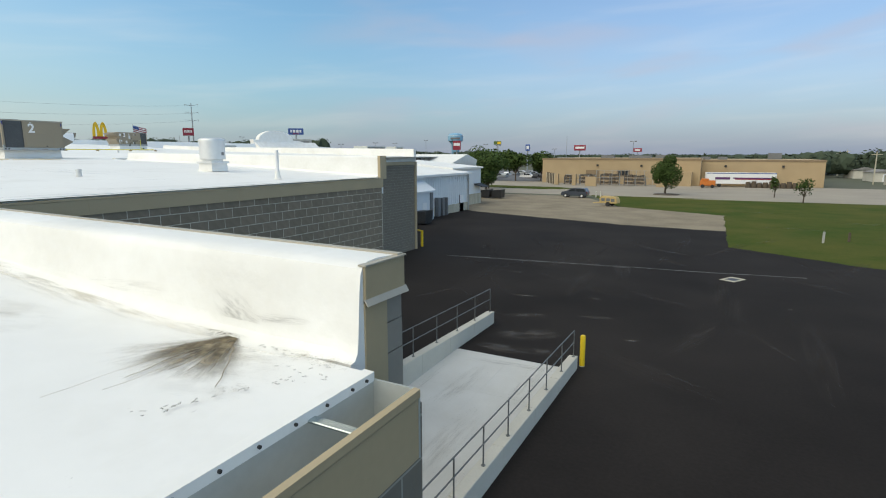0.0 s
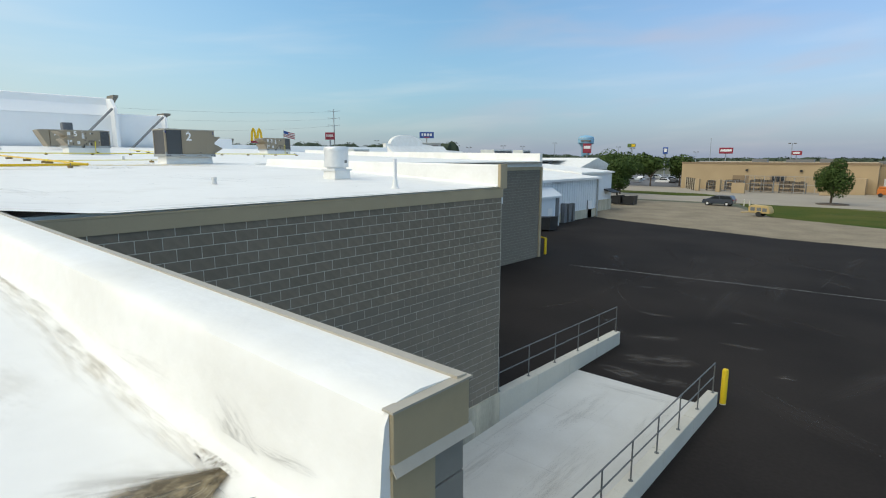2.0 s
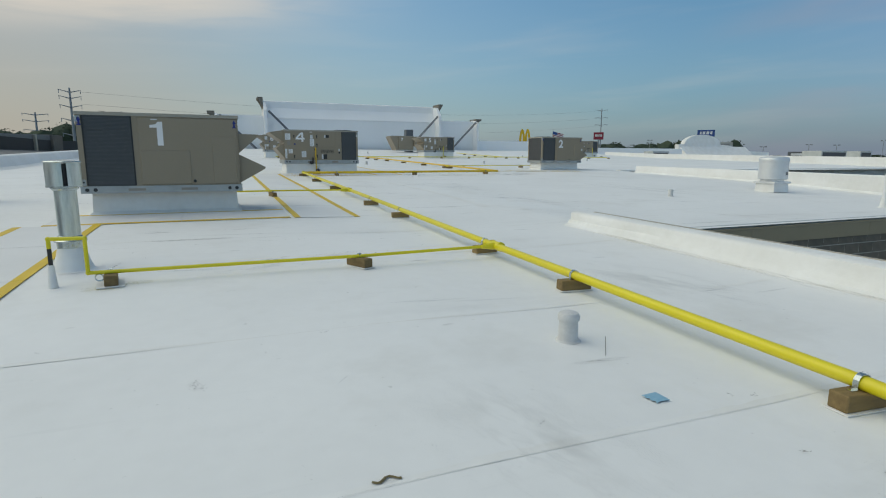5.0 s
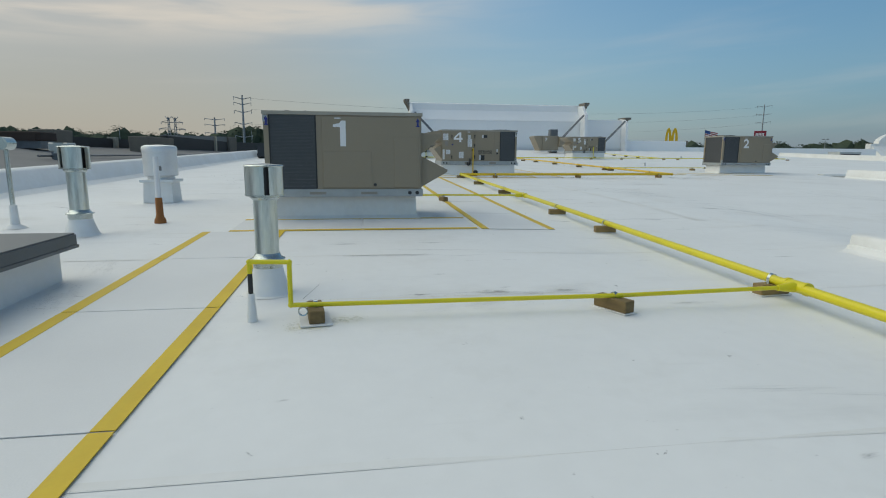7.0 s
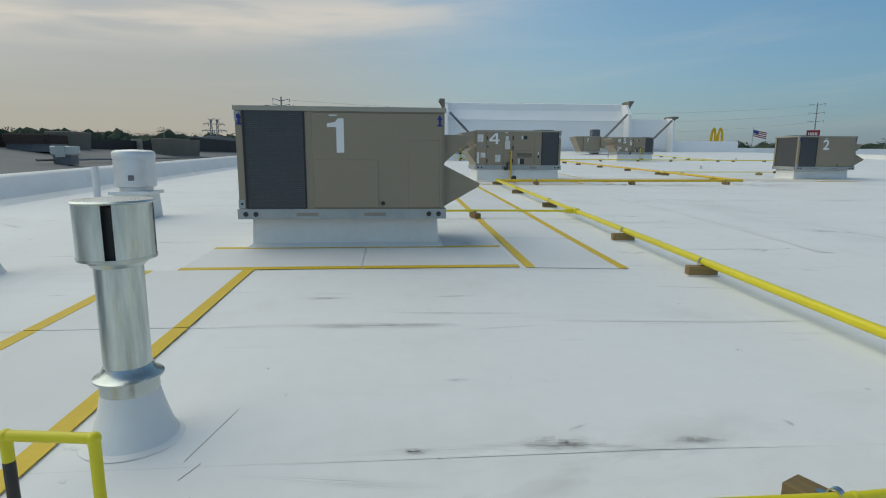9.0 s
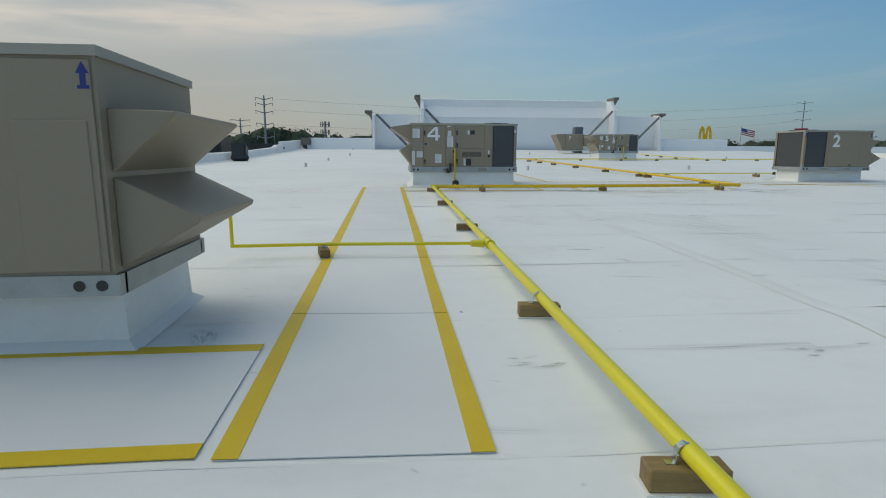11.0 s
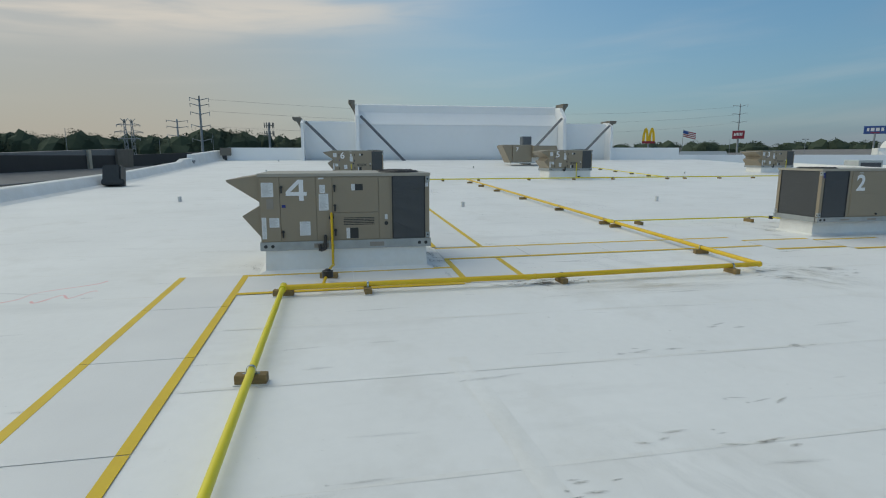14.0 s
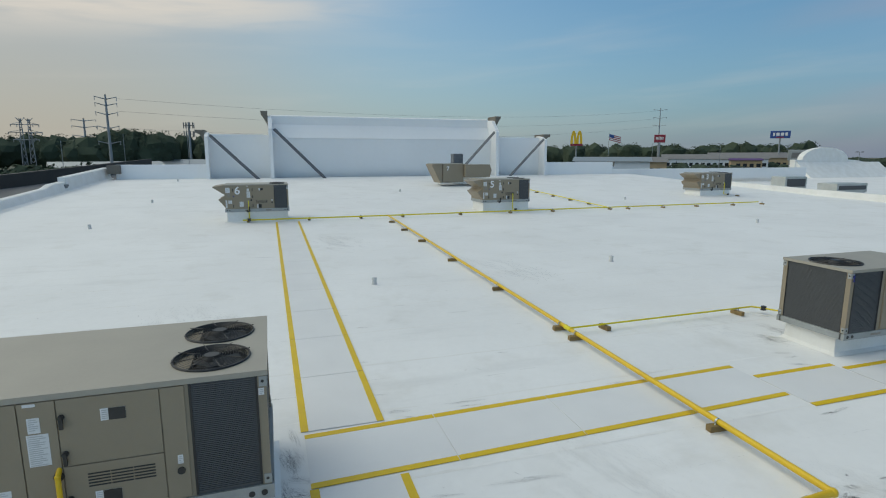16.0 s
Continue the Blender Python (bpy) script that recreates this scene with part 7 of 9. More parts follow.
for x, y, L, W, a in ((-7.6, 15.5, 4.0, 1.0, 1.5), (-5.6, 16.5, 3.5, 0.8, 1.6), (-6.4, 12.0, 5.0, 1.2, 1.55), (-8.3, 11.0, 5.0, 0.9, 1.6), (-5.3, 9.5, 4.0, 0.7, 1.5), (-7.4, 7.5, 4.0, 1.4, 1.5), (-6.8, 17.8, 3.8, 0.6, 0.1), (-8.8, 14.5, 6.0, 0.4, 1.57), (-5.0, 13.0, 7.0, 0.35, 1.57)):
    ob = yard_stain(x, y, L, W, a, SLAB_STAIN, "brownish water stain on the concrete dock ramp")
    ob.matrix_basis = Matrix.Translation((x, y, dock_z(y) + 0.006)) @ Matrix.Rotation(atan2(0.029, 1.0), 4, "X") @ Matrix.Rotation(a, 4, "Z") @ Matrix.Diagonal((L / 2, W / 2, 1, 1))
DRY = stain_material("dry_grass", (0.20, 0.185, 0.075), 2.2, (0.7, 1.5, 1), 0.8)
for x, y, L, W, a in ((16, 62, 12, 2.2, 0.3), (22, 58, 10, 1.6, 0.2), (6, 66, 8, 2.0, 0.1), (14, 74, 14, 2.0, 0.05), (3, 55, 5, 1.2, 1.2), (28, 72, 14, 2.4, 0.2), (-6, 92, 12, 1.6, 0.1), (2, 82, 16, 1.6, 0.0)):
    yard_stain(x, y, L, W, a, DRY, "dry pale patch in the mown lawn")
for k in range(60):   # faint wheel films
    x, y = -20 + 44 * rr.random(), 14 + 38 * rr.random()
    if x < -3.8 and y < 23:
        continue
    yard_stain(x, y, rr.uniform(4, 12), rr.uniform(0.5, 1.8), rr.uniform(1.2, 2.6), YARD_FILM, "faint grey wheel film on the asphalt")

# ---------- white metal warehouse beyond the yard ----------
wh = thing("warehouse", Matrix(), "white metal warehouse with a low-pitched roof", "building")
def wpart(nm, x0, x1, y0, y1, z0, z1, mat, parent=wh, lab="", bev=0.0):
    b = bmesh.new()
    box(b, x0, x1, y0, y1, z0, z1)
    if bev:
        soften(b, bev, 1)
    return part(nm, b, mat, parent, lab)
wpart("wall", -60, -32.6, 47, 68.8, GROUND, -1.9, WHITE_METAL)
b = bmesh.new()
y = 47.3
while y < 68.6:
    box(b, -32.6, -32.56, y, y + 0.07, GROUND + 1.2, -1.9)
    y += 0.6
rb = part("siding_rib", b, WHITE_METAL, wh)
tagged(rb, kind="stuff")
wpart("masonry_base", -32.62, -32.5, 58.5, 68.8, GROUND, GROUND + 1.1, CONC_OLD)
b = bmesh.new()
prism(b, [(-32.3, -1.95), (-32.3, -1.72), (-46, -0.5), (-60, -0.5), (-60, -1.95)], 46.7, 69.1)
part("roof", b, TPO, wh, "white metal roof")
wpart("gutter", -32.4, -32.2, 46.7, 69.1, -2.0, -1.72, WHITE_PAINT)
wpart("downspout", -32.5, -32.35, 68.3, 68.5, GROUND, -1.8, GALV_DULL)
dw = wpart("door", -32.58, -32.5, 65.9, 67.0, GROUND, GROUND + 2.15, WHITE_PAINT)
wpart("door_frame", -32.57, -32.49, 65.75, 65.9, GROUND, GROUND + 2.25, STEEL_DARK, dw)
wpart("utility_cabinet", -32.5, -32.0, 58.9, 59.5, GROUND, GROUND + 2.3, STEEL_DARK)
wpart("utility_cabinet", -32.5, -32.0, 60.0, 60.7, GROUND, GROUND + 2.2, STEEL_DARK)
wpart("utility_cabinet", -32.5, -32.0, 61.1, 61.5, GROUND, GROUND + 2.2, STEEL_DARK)
b = bmesh.new()
prism(b, [(-32.6, -2.4), (-31.0, -3.45), (-31.0, -3.65), (-32.6, -3.5)], 46.0, 56.4)
part("canopy", b, WHITE_METAL, wh)
wpart("porch_wall", -32.6, -31.2, 56.0, 56.2, GROUND, -3.5, WHITE_METAL)
wpart("porch_wall", -31.4, -31.2, 46.0, 56.0, GROUND, -3.6, WHITE_METAL)
wpart("door", -31.22, -31.17, 53.6, 54.6, GROUND, GROUND + 2.1, WHITE_PAINT)
wpart("downspout", -31.25, -31.1, 55.3, 55.9, GROUND, -3.7, STEEL_DARK)

w2 = thing("warehouse", Matrix(), "second white metal shed behind the warehouse", "building")
b = bmesh.new()
box(b, -60, -35.5, 69.3, 79.4, GROUND, -1.4)
part("wall", b, WHITE_METAL, w2)
b = bmesh.new()
prism(b, [(-35.2, -1.45), (-35.2, -1.2), (-47, -0.2), (-60, -0.2), (-60, -1.45)], 69.2, 79.7)
part("roof", b, TPO, w2)
b = bmesh.new()
box(b, -35.5, -35.4, 69.4, 79.4, GROUND, GROUND + 1.6, )
part("masonry_base", b, CONC_OLD, w2)
b = bmesh.new()
prism(b, [(-35.6, -3.7), (-34.0, -4.2), (-34.0, -4.3), (-35.6, -3.9)], 76.9, 79.2)
part("awning", b, BLACK, w2)

# dumpsters by the shed
for x, y in ((-38.5, 88.5), (-36.4, 88.9), (-30.2, 51.6)):
    d = thing("dumpster", Matrix.Translation((x, y, GROUND)), "black waste container beside the tree", "dumpster", "dumpsters")
    b = bmesh.new()
    prism(b, [(-0.9, 0.15), (0.9, 0.15), (1.0, 1.5), (-1.0, 1.3)], -0.8, 0.8)
    part("body", b, BLACK, d)
    b = bmesh.new()
    prism(b, [(-1.05, 1.3), (1.05, 1.5), (1.05, 1.56), (-1.05, 1.36)], -0.85, 0.85)
    part("lid", b, BLACK, d)

# ---------- tan store across the street ----------
st = thing("store", Matrix(), "long tan store with loading doors and a flat roof", "building")
def spart(nm, x0, x1, y0, y1, z0, z1, mat, parent=st, lab=""):
    b = bmesh.new()
    box(b, x0, x1, y0, y1, z0, z1)
    return part(nm, b, mat, parent, lab)
spart("wall", -47, -7.3, 147, 190, GROUND, -0.35, STORE)
spart("wall", -7.3, 18.2, 150.5, 190, GROUND, -0.65, STORE)
spart("parapet_band", -47.1, -7.2, 146.9, 147.1, -0.75, -0.3, STORE_TRIM)
spart("parapet_band", -7.3, 18.3, 150.4, 150.6, -1.05, -0.6, STORE_TRIM)
spart("dock_box", -13.6, -9.0, 143.6, 147, GROUND, -3.5, STORE, lab="tan dock enclosure")
spart("door", -35.0, -31.5, 146.9, 147.02, GROUND, -3.4, STORE_TRIM)
spart("door", -28.5, -27.2, 146.9, 147.02, GROUND, -4.6, STORE_TRIM)
wv = spart("window", -27.0, -23.8, 146.9, 147.02, -4.9, -3.3, STORE_TRIM)
for x in (-26.3, -25.4, -24.5):
    spart("window_bar", x - 0.35, x + 0.35, 146.86, 146.9, -4.7, -3.5, DARK_GLASS, wv)
for x, y in ((-32, 146.9), (-21, 146.9), (-14, 146.9), (-2, 150.4), (10, 150.4)):
    spart("wall_lamp", x - 0.25, x + 0.25, y - 0.3, y, -2.4, -1.9, BLACK)
for x, y, w, h in ((-33, 165, 3.6, 1.3), (-24, 165, 6.0, 1.2), (-17.5, 162, 4.0, 1.5), (9, 168, 3.0, 2.2), (-7, 160, 2.2, 0.7), (-3, 160, 2.2, 0.7)):
    spart("roof_unit", x - w / 2, x + w / 2, y - 1, y + 1, -0.7, -0.35 + 0.6 * h, STEEL_DARK)
# chain fence yard at the store
fn = thing("fence", Matrix(), "tall rusty chain-link cage with posts before the store", "fence")
for k in range(13):
    b = bmesh.new()
    x = -38.0 + k * 1.9
    rod(b, (x, 138.5, GROUND), (x, 138.5, GROUND + (3.7 if k > 3 else 2.5)), 0.05, 6)
    part("post", b, GALV_DULL, fn)
for x0, x1, h in ((-38.0, -30.4, 2.5), (-30.4, -15.2, 3.7)):
    for z in (h, h * 0.52):
        b = bmesh.new()
        rod(b, (x0, 138.5, GROUND + z), (x1, 138.5, GROUND + z), 0.035, 5)
        part("rail", b, GALV_DULL, fn)
b = bmesh.new()
for k in range(76):
    x = -38 + 0.3 * k
    h = 2.45 if x < -30.5 else 3.65
    rod(b, (x, 138.5, GROUND + 0.1), (x + 0.5, 138.5, GROUND + h), 0.012, 3)
    rod(b, (x + 0.5, 138.5, GROUND + 0.1), (x, 138.5, GROUND + h), 0.012, 3)
tagged(part("mesh", b, STEEL_DARK, fn), kind="stuff")
def rack(x, y, w, h):
    """An open steel storage rack with loaded shelves."""
    o = thing("storage_rack", Matrix.Translation((x, y, GROUND)), "weathered steel storage rack with brown goods", "rack", "yard racks")
    for px in (-w / 2, 0, w / 2):
        b = bmesh.new()
        box(b, px - 0.06, px + 0.06, -0.5, 0.5, 0, h)
        part("upright", b, STEEL_DARK, o)
    for k in range(3):
        b = bmesh.new()
        box(b, -w / 2, w / 2, -0.55, 0.55, 0.3 + k * h * 0.36, 0.42 + k * h * 0.36)
        part("shelf", b, STORE_TRIM, o)
        b = bmesh.new()
        for q in range(5):
            x0 = -w / 2 + 0.15 + q * (w - 0.3) / 5
            box(b, x0, x0 + (w - 0.3) / 5 - 0.15, -0.45, 0.45, 0.42 + k * h * 0.36, 0.42 + k * h * 0.36 + 0.35 + 0.25 * abs(sin(q * 2.3 + k + x)))
        part("load", b, BARK, o)
for x, y, w, h in ((-37.4, 140.5, 3.0, 2.0), (-33.0, 140.8, 4.0, 2.4), (-27.5, 141.0, 4.6, 2.6), (-21.5, 141.0, 5.0, 2.3)):
    rack(x, y, w, h)
# wooden poles and sheds along the lane past the store
def utility_pole(x, y, h):
    o = thing("utility_pole", Matrix.Translation((x, y, GROUND)), "weathered wooden utility pole by the far lane", "utility pole", "lane poles")
    b = bmesh.new()
    rod(b, (0, 0, 0), (0, 0, h), 0.17, 8, 0.12)
    part("pole", b, CONC_OLD, o, smooth=True)
    b = bmesh.new()
    rod(b, (-1.1, 0, h - 0.7), (1.1, 0, h - 0.7), 0.07, 6)
    part("crossarm", b, CONC_OLD, o)
for x, y, h in ((31.9, 234.5, 8.6), (38.2, 263.0, 9.4), (31.2, 173.0, 8.2)):
    utility_pole(x, y, h)
def shed(x, y, w, d, h, roof_m, label):
    o = thing("shed", Matrix.Translation((x, y, GROUND)) @ Matrix.Rotation(radians(8), 4, "Z"), label, "shed", "lane sheds")
    b = bmesh.new()
    box(b, -w / 2, w / 2, -d / 2, d / 2, 0, h)
    part("wall", b, CONC, o)
    b = bmesh.new()
    prism(b, [(-w / 2 - 0.3, h), (0, h + w * 0.13), (w / 2 + 0.3, h)], -d / 2 - 0.3, d / 2 + 0.3)
    part("roof", b, roof_m, o, "grey shingle roof")
    b = bmesh.new()
    box(b, -0.9, 0.9, -d / 2 - 0.04, -d / 2 + 0.02, 0, 2.0)
    part("door", b, WHITE_PAINT, o)
shed(36.0, 218, 7.0, 9, 2.6, ROOF_GREY, "small pale shed with a grey roof by the lane")
shed(36.5, 194, 6.0, 8, 2.6, ROOF_GREY, "small pale garage with a grey roof by the lane")
shed(36.5, 170, 5.5, 7, 2.5, WHITE_METAL, "small white shed with a pale roof by the lane")

sf = thing("slat_fence", Matrix(), "weathered brown slat fence at the store corner", "fence")
for k in range(22):
    b = bmesh.new()
    u = k / 21
    x, y = -47.6 + 6.7 * u, 150.5 - 12.1 * u
    box(b, x - 0.2, x + 0.2, y - 0.05, y + 0.05, GROUND, GROUND + 2.7 + 0.1 * sin(k * 2.1))
    part("slat", b, BARK if k % 3 else CONC_OLD, sf)
for x, y, w, h in ((-40.1, 137.4, 0.9, 2.7), (-35.1, 135.6, 0.9, 2.8), (-30.5, 133.6, 2.6, 2.2), (-15.0, 137.6, 2.2, 2.6)):
    b = bmesh.new()
    box(b, x - w / 2, x + w / 2, y - 0.5, y + 0.5, GROUND, GROUND + h)
    soften(b, 0.04, 1)
    tagged(part("gate_pier", b, STORE), "tan masonry pier of the store yard", "pier", "yard piers")
# gabled roof behind the sheds
w3 = thing("warehouse", Matrix(), "third white shed with a white gabled roof", "building")
b = bmesh.new()
box(b, -80, -45.2, 87, 101, GROUND, -1.0)
part("wall", b, WHITE_METAL, w3)
b = bmesh.new()
prism(b, [(86.4, -1.15), (94, 0.75), (101.6, -1.15), (101.6, -1.3), (86.4, -1.3)], 0, 1)
bmesh.ops.transform(b, matrix=Matrix(((0, 35.6, 0, -80.4), (1, 0, 0, 0), (0, 0, 1, 0), (0, 0, 0, 1))), verts=b.verts)
part("roof", b, TPO_CLEAN, w3, "white gabled roof")
for x in (-56.0, -52.0):
    b = bmesh.new()
    box(b, x - 1.0, x + 1.0, 87.2, 88.6, -1.1, 0.1)
    soften(b, 0.05, 1)
    part("roof_unit", b, STEEL_DARK, w3)

# semi-trailer at the dock
tr = thing("trailer", Matrix.Translation((1.2, 146.3, GROUND)) @ Matrix.Rotation(radians(9), 4, "Z"), "white box trailer with red and purple bands at the dock", "trailer")
def tpart(nm, x0, x1, y0, y1, z0, z1, mat, parent=tr, lab=""):
    b = bmesh.new()
    box(b, x0, x1, y0, y1, z0, z1)
    soften(b, 0.03, 1)
    return part(nm, b, mat, parent, lab)
tb = tpart("box", -7.3, 7.3, -1.3, 1.3, 0.75, 3.35, WHITE_PAINT)
tpart("top_band", -7.3, 7.3, -1.33, -1.3, 3.12, 3.3, BLUE, tb, "dark blue top rail")
tpart("band", -1.2, 7.2, -1.33, -1.31, 1.75, 2.0, RED, tb, "red band")
tpart("band", -1.6, 7.2, -1.34, -1.31, 1.98, 2.25, PURPLE, tb, "purple band")
tpart("brand_bar", -5.4, -2.2, -1.34, -1.31, 1.75, 2.3, PURPLE, tb)
for x in (-5.6, -4.4, 5.0, 6.2):
    b = bmesh.new()
    rod(b, (x, -1.2, 0.4), (x, -0.8, 0.4), 0.4, 16)
    part("wheel", b, TYRE, tr)
for k in range(9):
    b = bmesh.new()
    x = 3.0 + k * 1.15
    lathe(b, [(0.55, 0), (0.6, 0.2), (0.55, 0.9), (0.45, 1.3 + 0.2 * sin(k * 2))], 8, Matrix.Translation((x, 144.2 + 0.3 * sin(k), GROUND)))
    tagged(part("pallet_bale", b, BARK), "wrapped brown bale beside the trailer", "bale", "bales")
oc = thing("lift_truck", Matrix.Translation((-5.2, 139.2, GROUND)), "small orange utility cart before the trailer", "cart")
b = bmesh.new()
box(b, -1.6, 1.6, -0.8, 0.8, 0.5, 1.7)
box(b, -1.4, 0.2, -0.8, 0.8, 1.7, 2.1)
soften(b, 0.1, 1)
part("body", b, ORANGE, oc)
for x in (-1.0, 1.0):
    b = bmesh.new()
    rod(b, (x, -0.85, 0.4), (x, 0.85, 0.4), 0.4, 14)
    part("wheel", b, TYRE, oc)

# parked SUV
cr = thing("car", Matrix.Translation((-24.9, 97.2, GROUND)) @ Matrix.Rotation(radians(-3), 4, "Z"), "parked blue-grey sport utility car on the gravel", "car")
b = bmesh.new()
prism(b, [(-2.35, 0.35), (-2.4, 0.75), (-2.25, 1.0), (-1.3, 1.1), (-0.55, 1.62), (0.2, 1.72), (1.95, 1.68), (2.28, 1.12), (2.35, 0.8), (2.3, 0.35)], -0.9, 0.9)
soften(b, 0.08, 2)
part("body", b, CAR_BLUE, cr, smooth=True)
for y in (-0.905, 0.905):
    for pts in ([(-1.05, 1.12), (-0.45, 1.52), (0.25, 1.6), (0.25, 1.12)], [(0.35, 1.12), (0.35, 1.6), (1.8, 1.57), (2.05, 1.12)]):
        b = bmesh.new()
        prism(b, pts, y - 0.01, y + 0.01)
        part("window", b, DARK_GLASS, cr)
b = bmesh.new()
prism(b, [(-1.32, 1.12), (-0.6, 1.6), (-0.57, 1.62), (-1.28, 1.13)], -0.75, 0.75)
part("windscreen", b, DARK_GLASS, cr)
for x in (-1.5, 1.45):
    for y in (-0.85, 0.85):
        b = bmesh.new()
        rod(b, (x, y - 0.1, 0.35), (x, y + 0.1, 0.35), 0.36, 18)
        wheel = part("wheel", b, TYRE, cr)
        b = bmesh.new()
        rod(b, (x, y - 0.11, 0.35), (x, y + 0.11, 0.35), 0.2, 12)
        part("rim", b, ALU, wheel)
for y in (-0.7, 0.7):
    b = bmesh.new()
    box(b, -2.42, -2.3, y - 0.18, y + 0.18, 0.78, 0.92)
    part("headlight", b, ALU, cr)
    b = bmesh.new()
    box(b, 2.25, 2.36, y - 0.12, y + 0.12, 0.85, 1.1)
    part("tail_light", b, RED, cr)

# yellow compressor trailer
cp = thing("compressor", Matrix.Translation((-16.3, 83.0, GROUND)) @ Matrix.Rotation(radians(-12), 4, "Z"), "faded yellow towed air compressor on the gravel edge", "compressor")
FADED = material("faded_yellow_paint", (0.52, 0.39, 0.16), (0.42, 0.30, 0.12), rough=0.6, scale=2, fine=30)
b = bmesh.new()
prism(b, [(-1.0, 0.45), (-1.1, 1.2), (-0.8, 1.5), (1.3, 1.4), (1.6, 0.9), (1.6, 0.45)], -0.7, 0.7)
soften(b, 0.06, 2)
part("canopy", b, FADED, cp, smooth=True)
b = bmesh.new()
rod(b, (-1.0, 0, 0.5), (-2.3, 0, 0.35), 0.06, 8)
part("tow_bar", b, FADED, cp)
for y in (-0.75, 0.75):
    b = bmesh.new()
    rod(b, (0.3, y - 0.1, 0.33), (0.3, y + 0.1, 0.33), 0.33, 16)
    part("wheel", b, TYRE, cp)
for x, z in ((-0.5, 0.75), (0.3, 0.75), (1.0, 0.7)):
    b = bmesh.new()
    box(b, x - 0.28, x + 0.28, -0.72, -0.69, z, z + 0.45)
    part("louvre", b, STEEL_DARK, cp)

# utility boxes on the lawn
for x, y, h, mat in ((7.3, 56.7, 0.95, GRIME), (9.4, 58.5, 0.8, BARK), (-21.7, 99.5, 1.0, CONC), (-20.9, 99.5, 1.0, CONC)):
    o = thing("utility_post", Matrix.Translation((x, y, GROUND)), "pale utility marker post in the grass", "post", "utility posts")
    b = bmesh.new()
    box(b, -0.09, 0.09, -0.09, 0.09, -0.05, h)
    soften(b, 0.02, 1)
    part("post", b, mat, o)
    b = bmesh.new()
    box(b, -0.1, 0.1, -0.1, 0.1, h * 0.8, h * 0.84)
    part("band", b, mat, o)

import numpy as np

# ---------- trees ----------
def crown(cx, cy, cz, rx, rz, n, leaf, r, gaps=0.35):
    """Leaf clumps on and inside an uneven crown: corner points of n small leaves."""
    g = np.random.default_rng(r.randrange(1 << 30))
    lobes = np.array([(r.uniform(-0.5, 0.5), r.uniform(-0.5, 0.5), r.uniform(-0.45, 0.5), r.uniform(0.38, 0.62)) for _ in range(9)])
    lb = lobes[g.integers(0, 9, n)]
    d = g.normal(size=(n, 3))
    d /= np.linalg.norm(d, axis=1)[:, None]
    q = (lb[:, 3] * (1 - gaps * g.random(n) ** 2))[:, None]
    p = np.array((cx, cy, cz)) + np.array((rx, rx, rz)) * (lb[:, :3] + d * q)
    s = (leaf * g.uniform(0.6, 1.3, n))[:, None]
    t = g.normal(size=(n, 3)) * (1, 1, 0.6)
    t /= np.linalg.norm(t, axis=1)[:, None]
    u = np.cross(t, d)
    u /= np.linalg.norm(u, axis=1)[:, None] + 1e-9
    return np.stack((p - t * s, p + u * s * 0.6, p + t * s, p - u * s * 0.6), axis=1).reshape(-1, 3)

def leaf_mesh(name, groups, mat, filled=False):
    verts = np.concatenate([crown(*args) for args in groups])
    faces = np.arange(len(verts)).reshape(-1, 4).tolist()
    if filled:   # far crowns are closed inside by lumpy cores
        ico = bmesh.new()
        bmesh.ops.create_icosphere(ico, subdivisions=2, radius=1.0)
        base, tris = np.array([v.co for v in ico.verts]), np.array([[v.index for v in f.verts] for f in ico.faces])
        ico.free()
        g, cores = np.random.default_rng(5), []
        for cx, cy, cz, rx, rz, *_ in groups:
            faces += (tris + len(verts) + len(cores) * len(base)).tolist()
            cores.append(np.array((cx, cy, cz)) + base * (rx, rx, rz) * g.uniform(0.66, 1.0, (len(base), 1)))
        verts = np.concatenate([verts] + cores)
    me = bpy.data.meshes.new(name)
    me.from_pydata(verts.tolist(), [], faces)
    me.materials.append(mat)
    return me

def tree(x, y, h, rad, seed, label, leaf=0.22, n=2200, mat=None, trunk=0.32, base=GROUND):
    r = random.Random(seed)
    t = thing("tree", Matrix.Translation((x, y, base)), label, "tree", "trees")
    b = bmesh.new()
    th = h * trunk
    rod(b, (0, 0, -0.1), (0.05, 0, th), h * 0.028, 10, h * 0.02)
    for k in range(7):
        a = k * 2.4 + r.random()
        rod(b, (0.05, 0, th * r.uniform(0.75, 1.05)), (rad * 0.6 * cos(a), rad * 0.6 * sin(a), th + (h - th) * r.uniform(0.25, 0.7)), h * 0.014, 6, h * 0.004)
    rod(b, (0.05, 0, th), (0, 0, h * 0.85), h * 0.02, 8, h * 0.004)
    part("trunk", b, BARK, t)
    ob = new("crown", leaf_mesh("crown", [(0, 0, (h + th) / 2 + h * 0.03, rad, (h - th) * 0.62, n, leaf, r)], mat or LEAF))
    ob.parent = t
    return t
tree(-11.5, 112.5, 7.4, 3.1, 11, "round green shade tree beside the street", 0.17, 8000, trunk=0.22)
tree(-47.5, 103.0, 8.4, 3.6, 21, "taller leafy tree behind the white shed", 0.19, 4500, trunk=0.25)
tree(-40.5, 93.0, 6.9, 3.6, 12, "leafy green tree behind the white shed", 0.19, 6500, trunk=0.30)
tree(-49, 114, 7.6, 4.4, 13, "leafy green tree by the car park", 0.34, 2400)
tree(-56, 150, 8.2, 4.6, 14, "leafy green tree by the car park", 0.4, 2000)
tree(-64, 150, 8.4, 4.6, 15, "leafy green tree by the car park", 0.4, 2000)
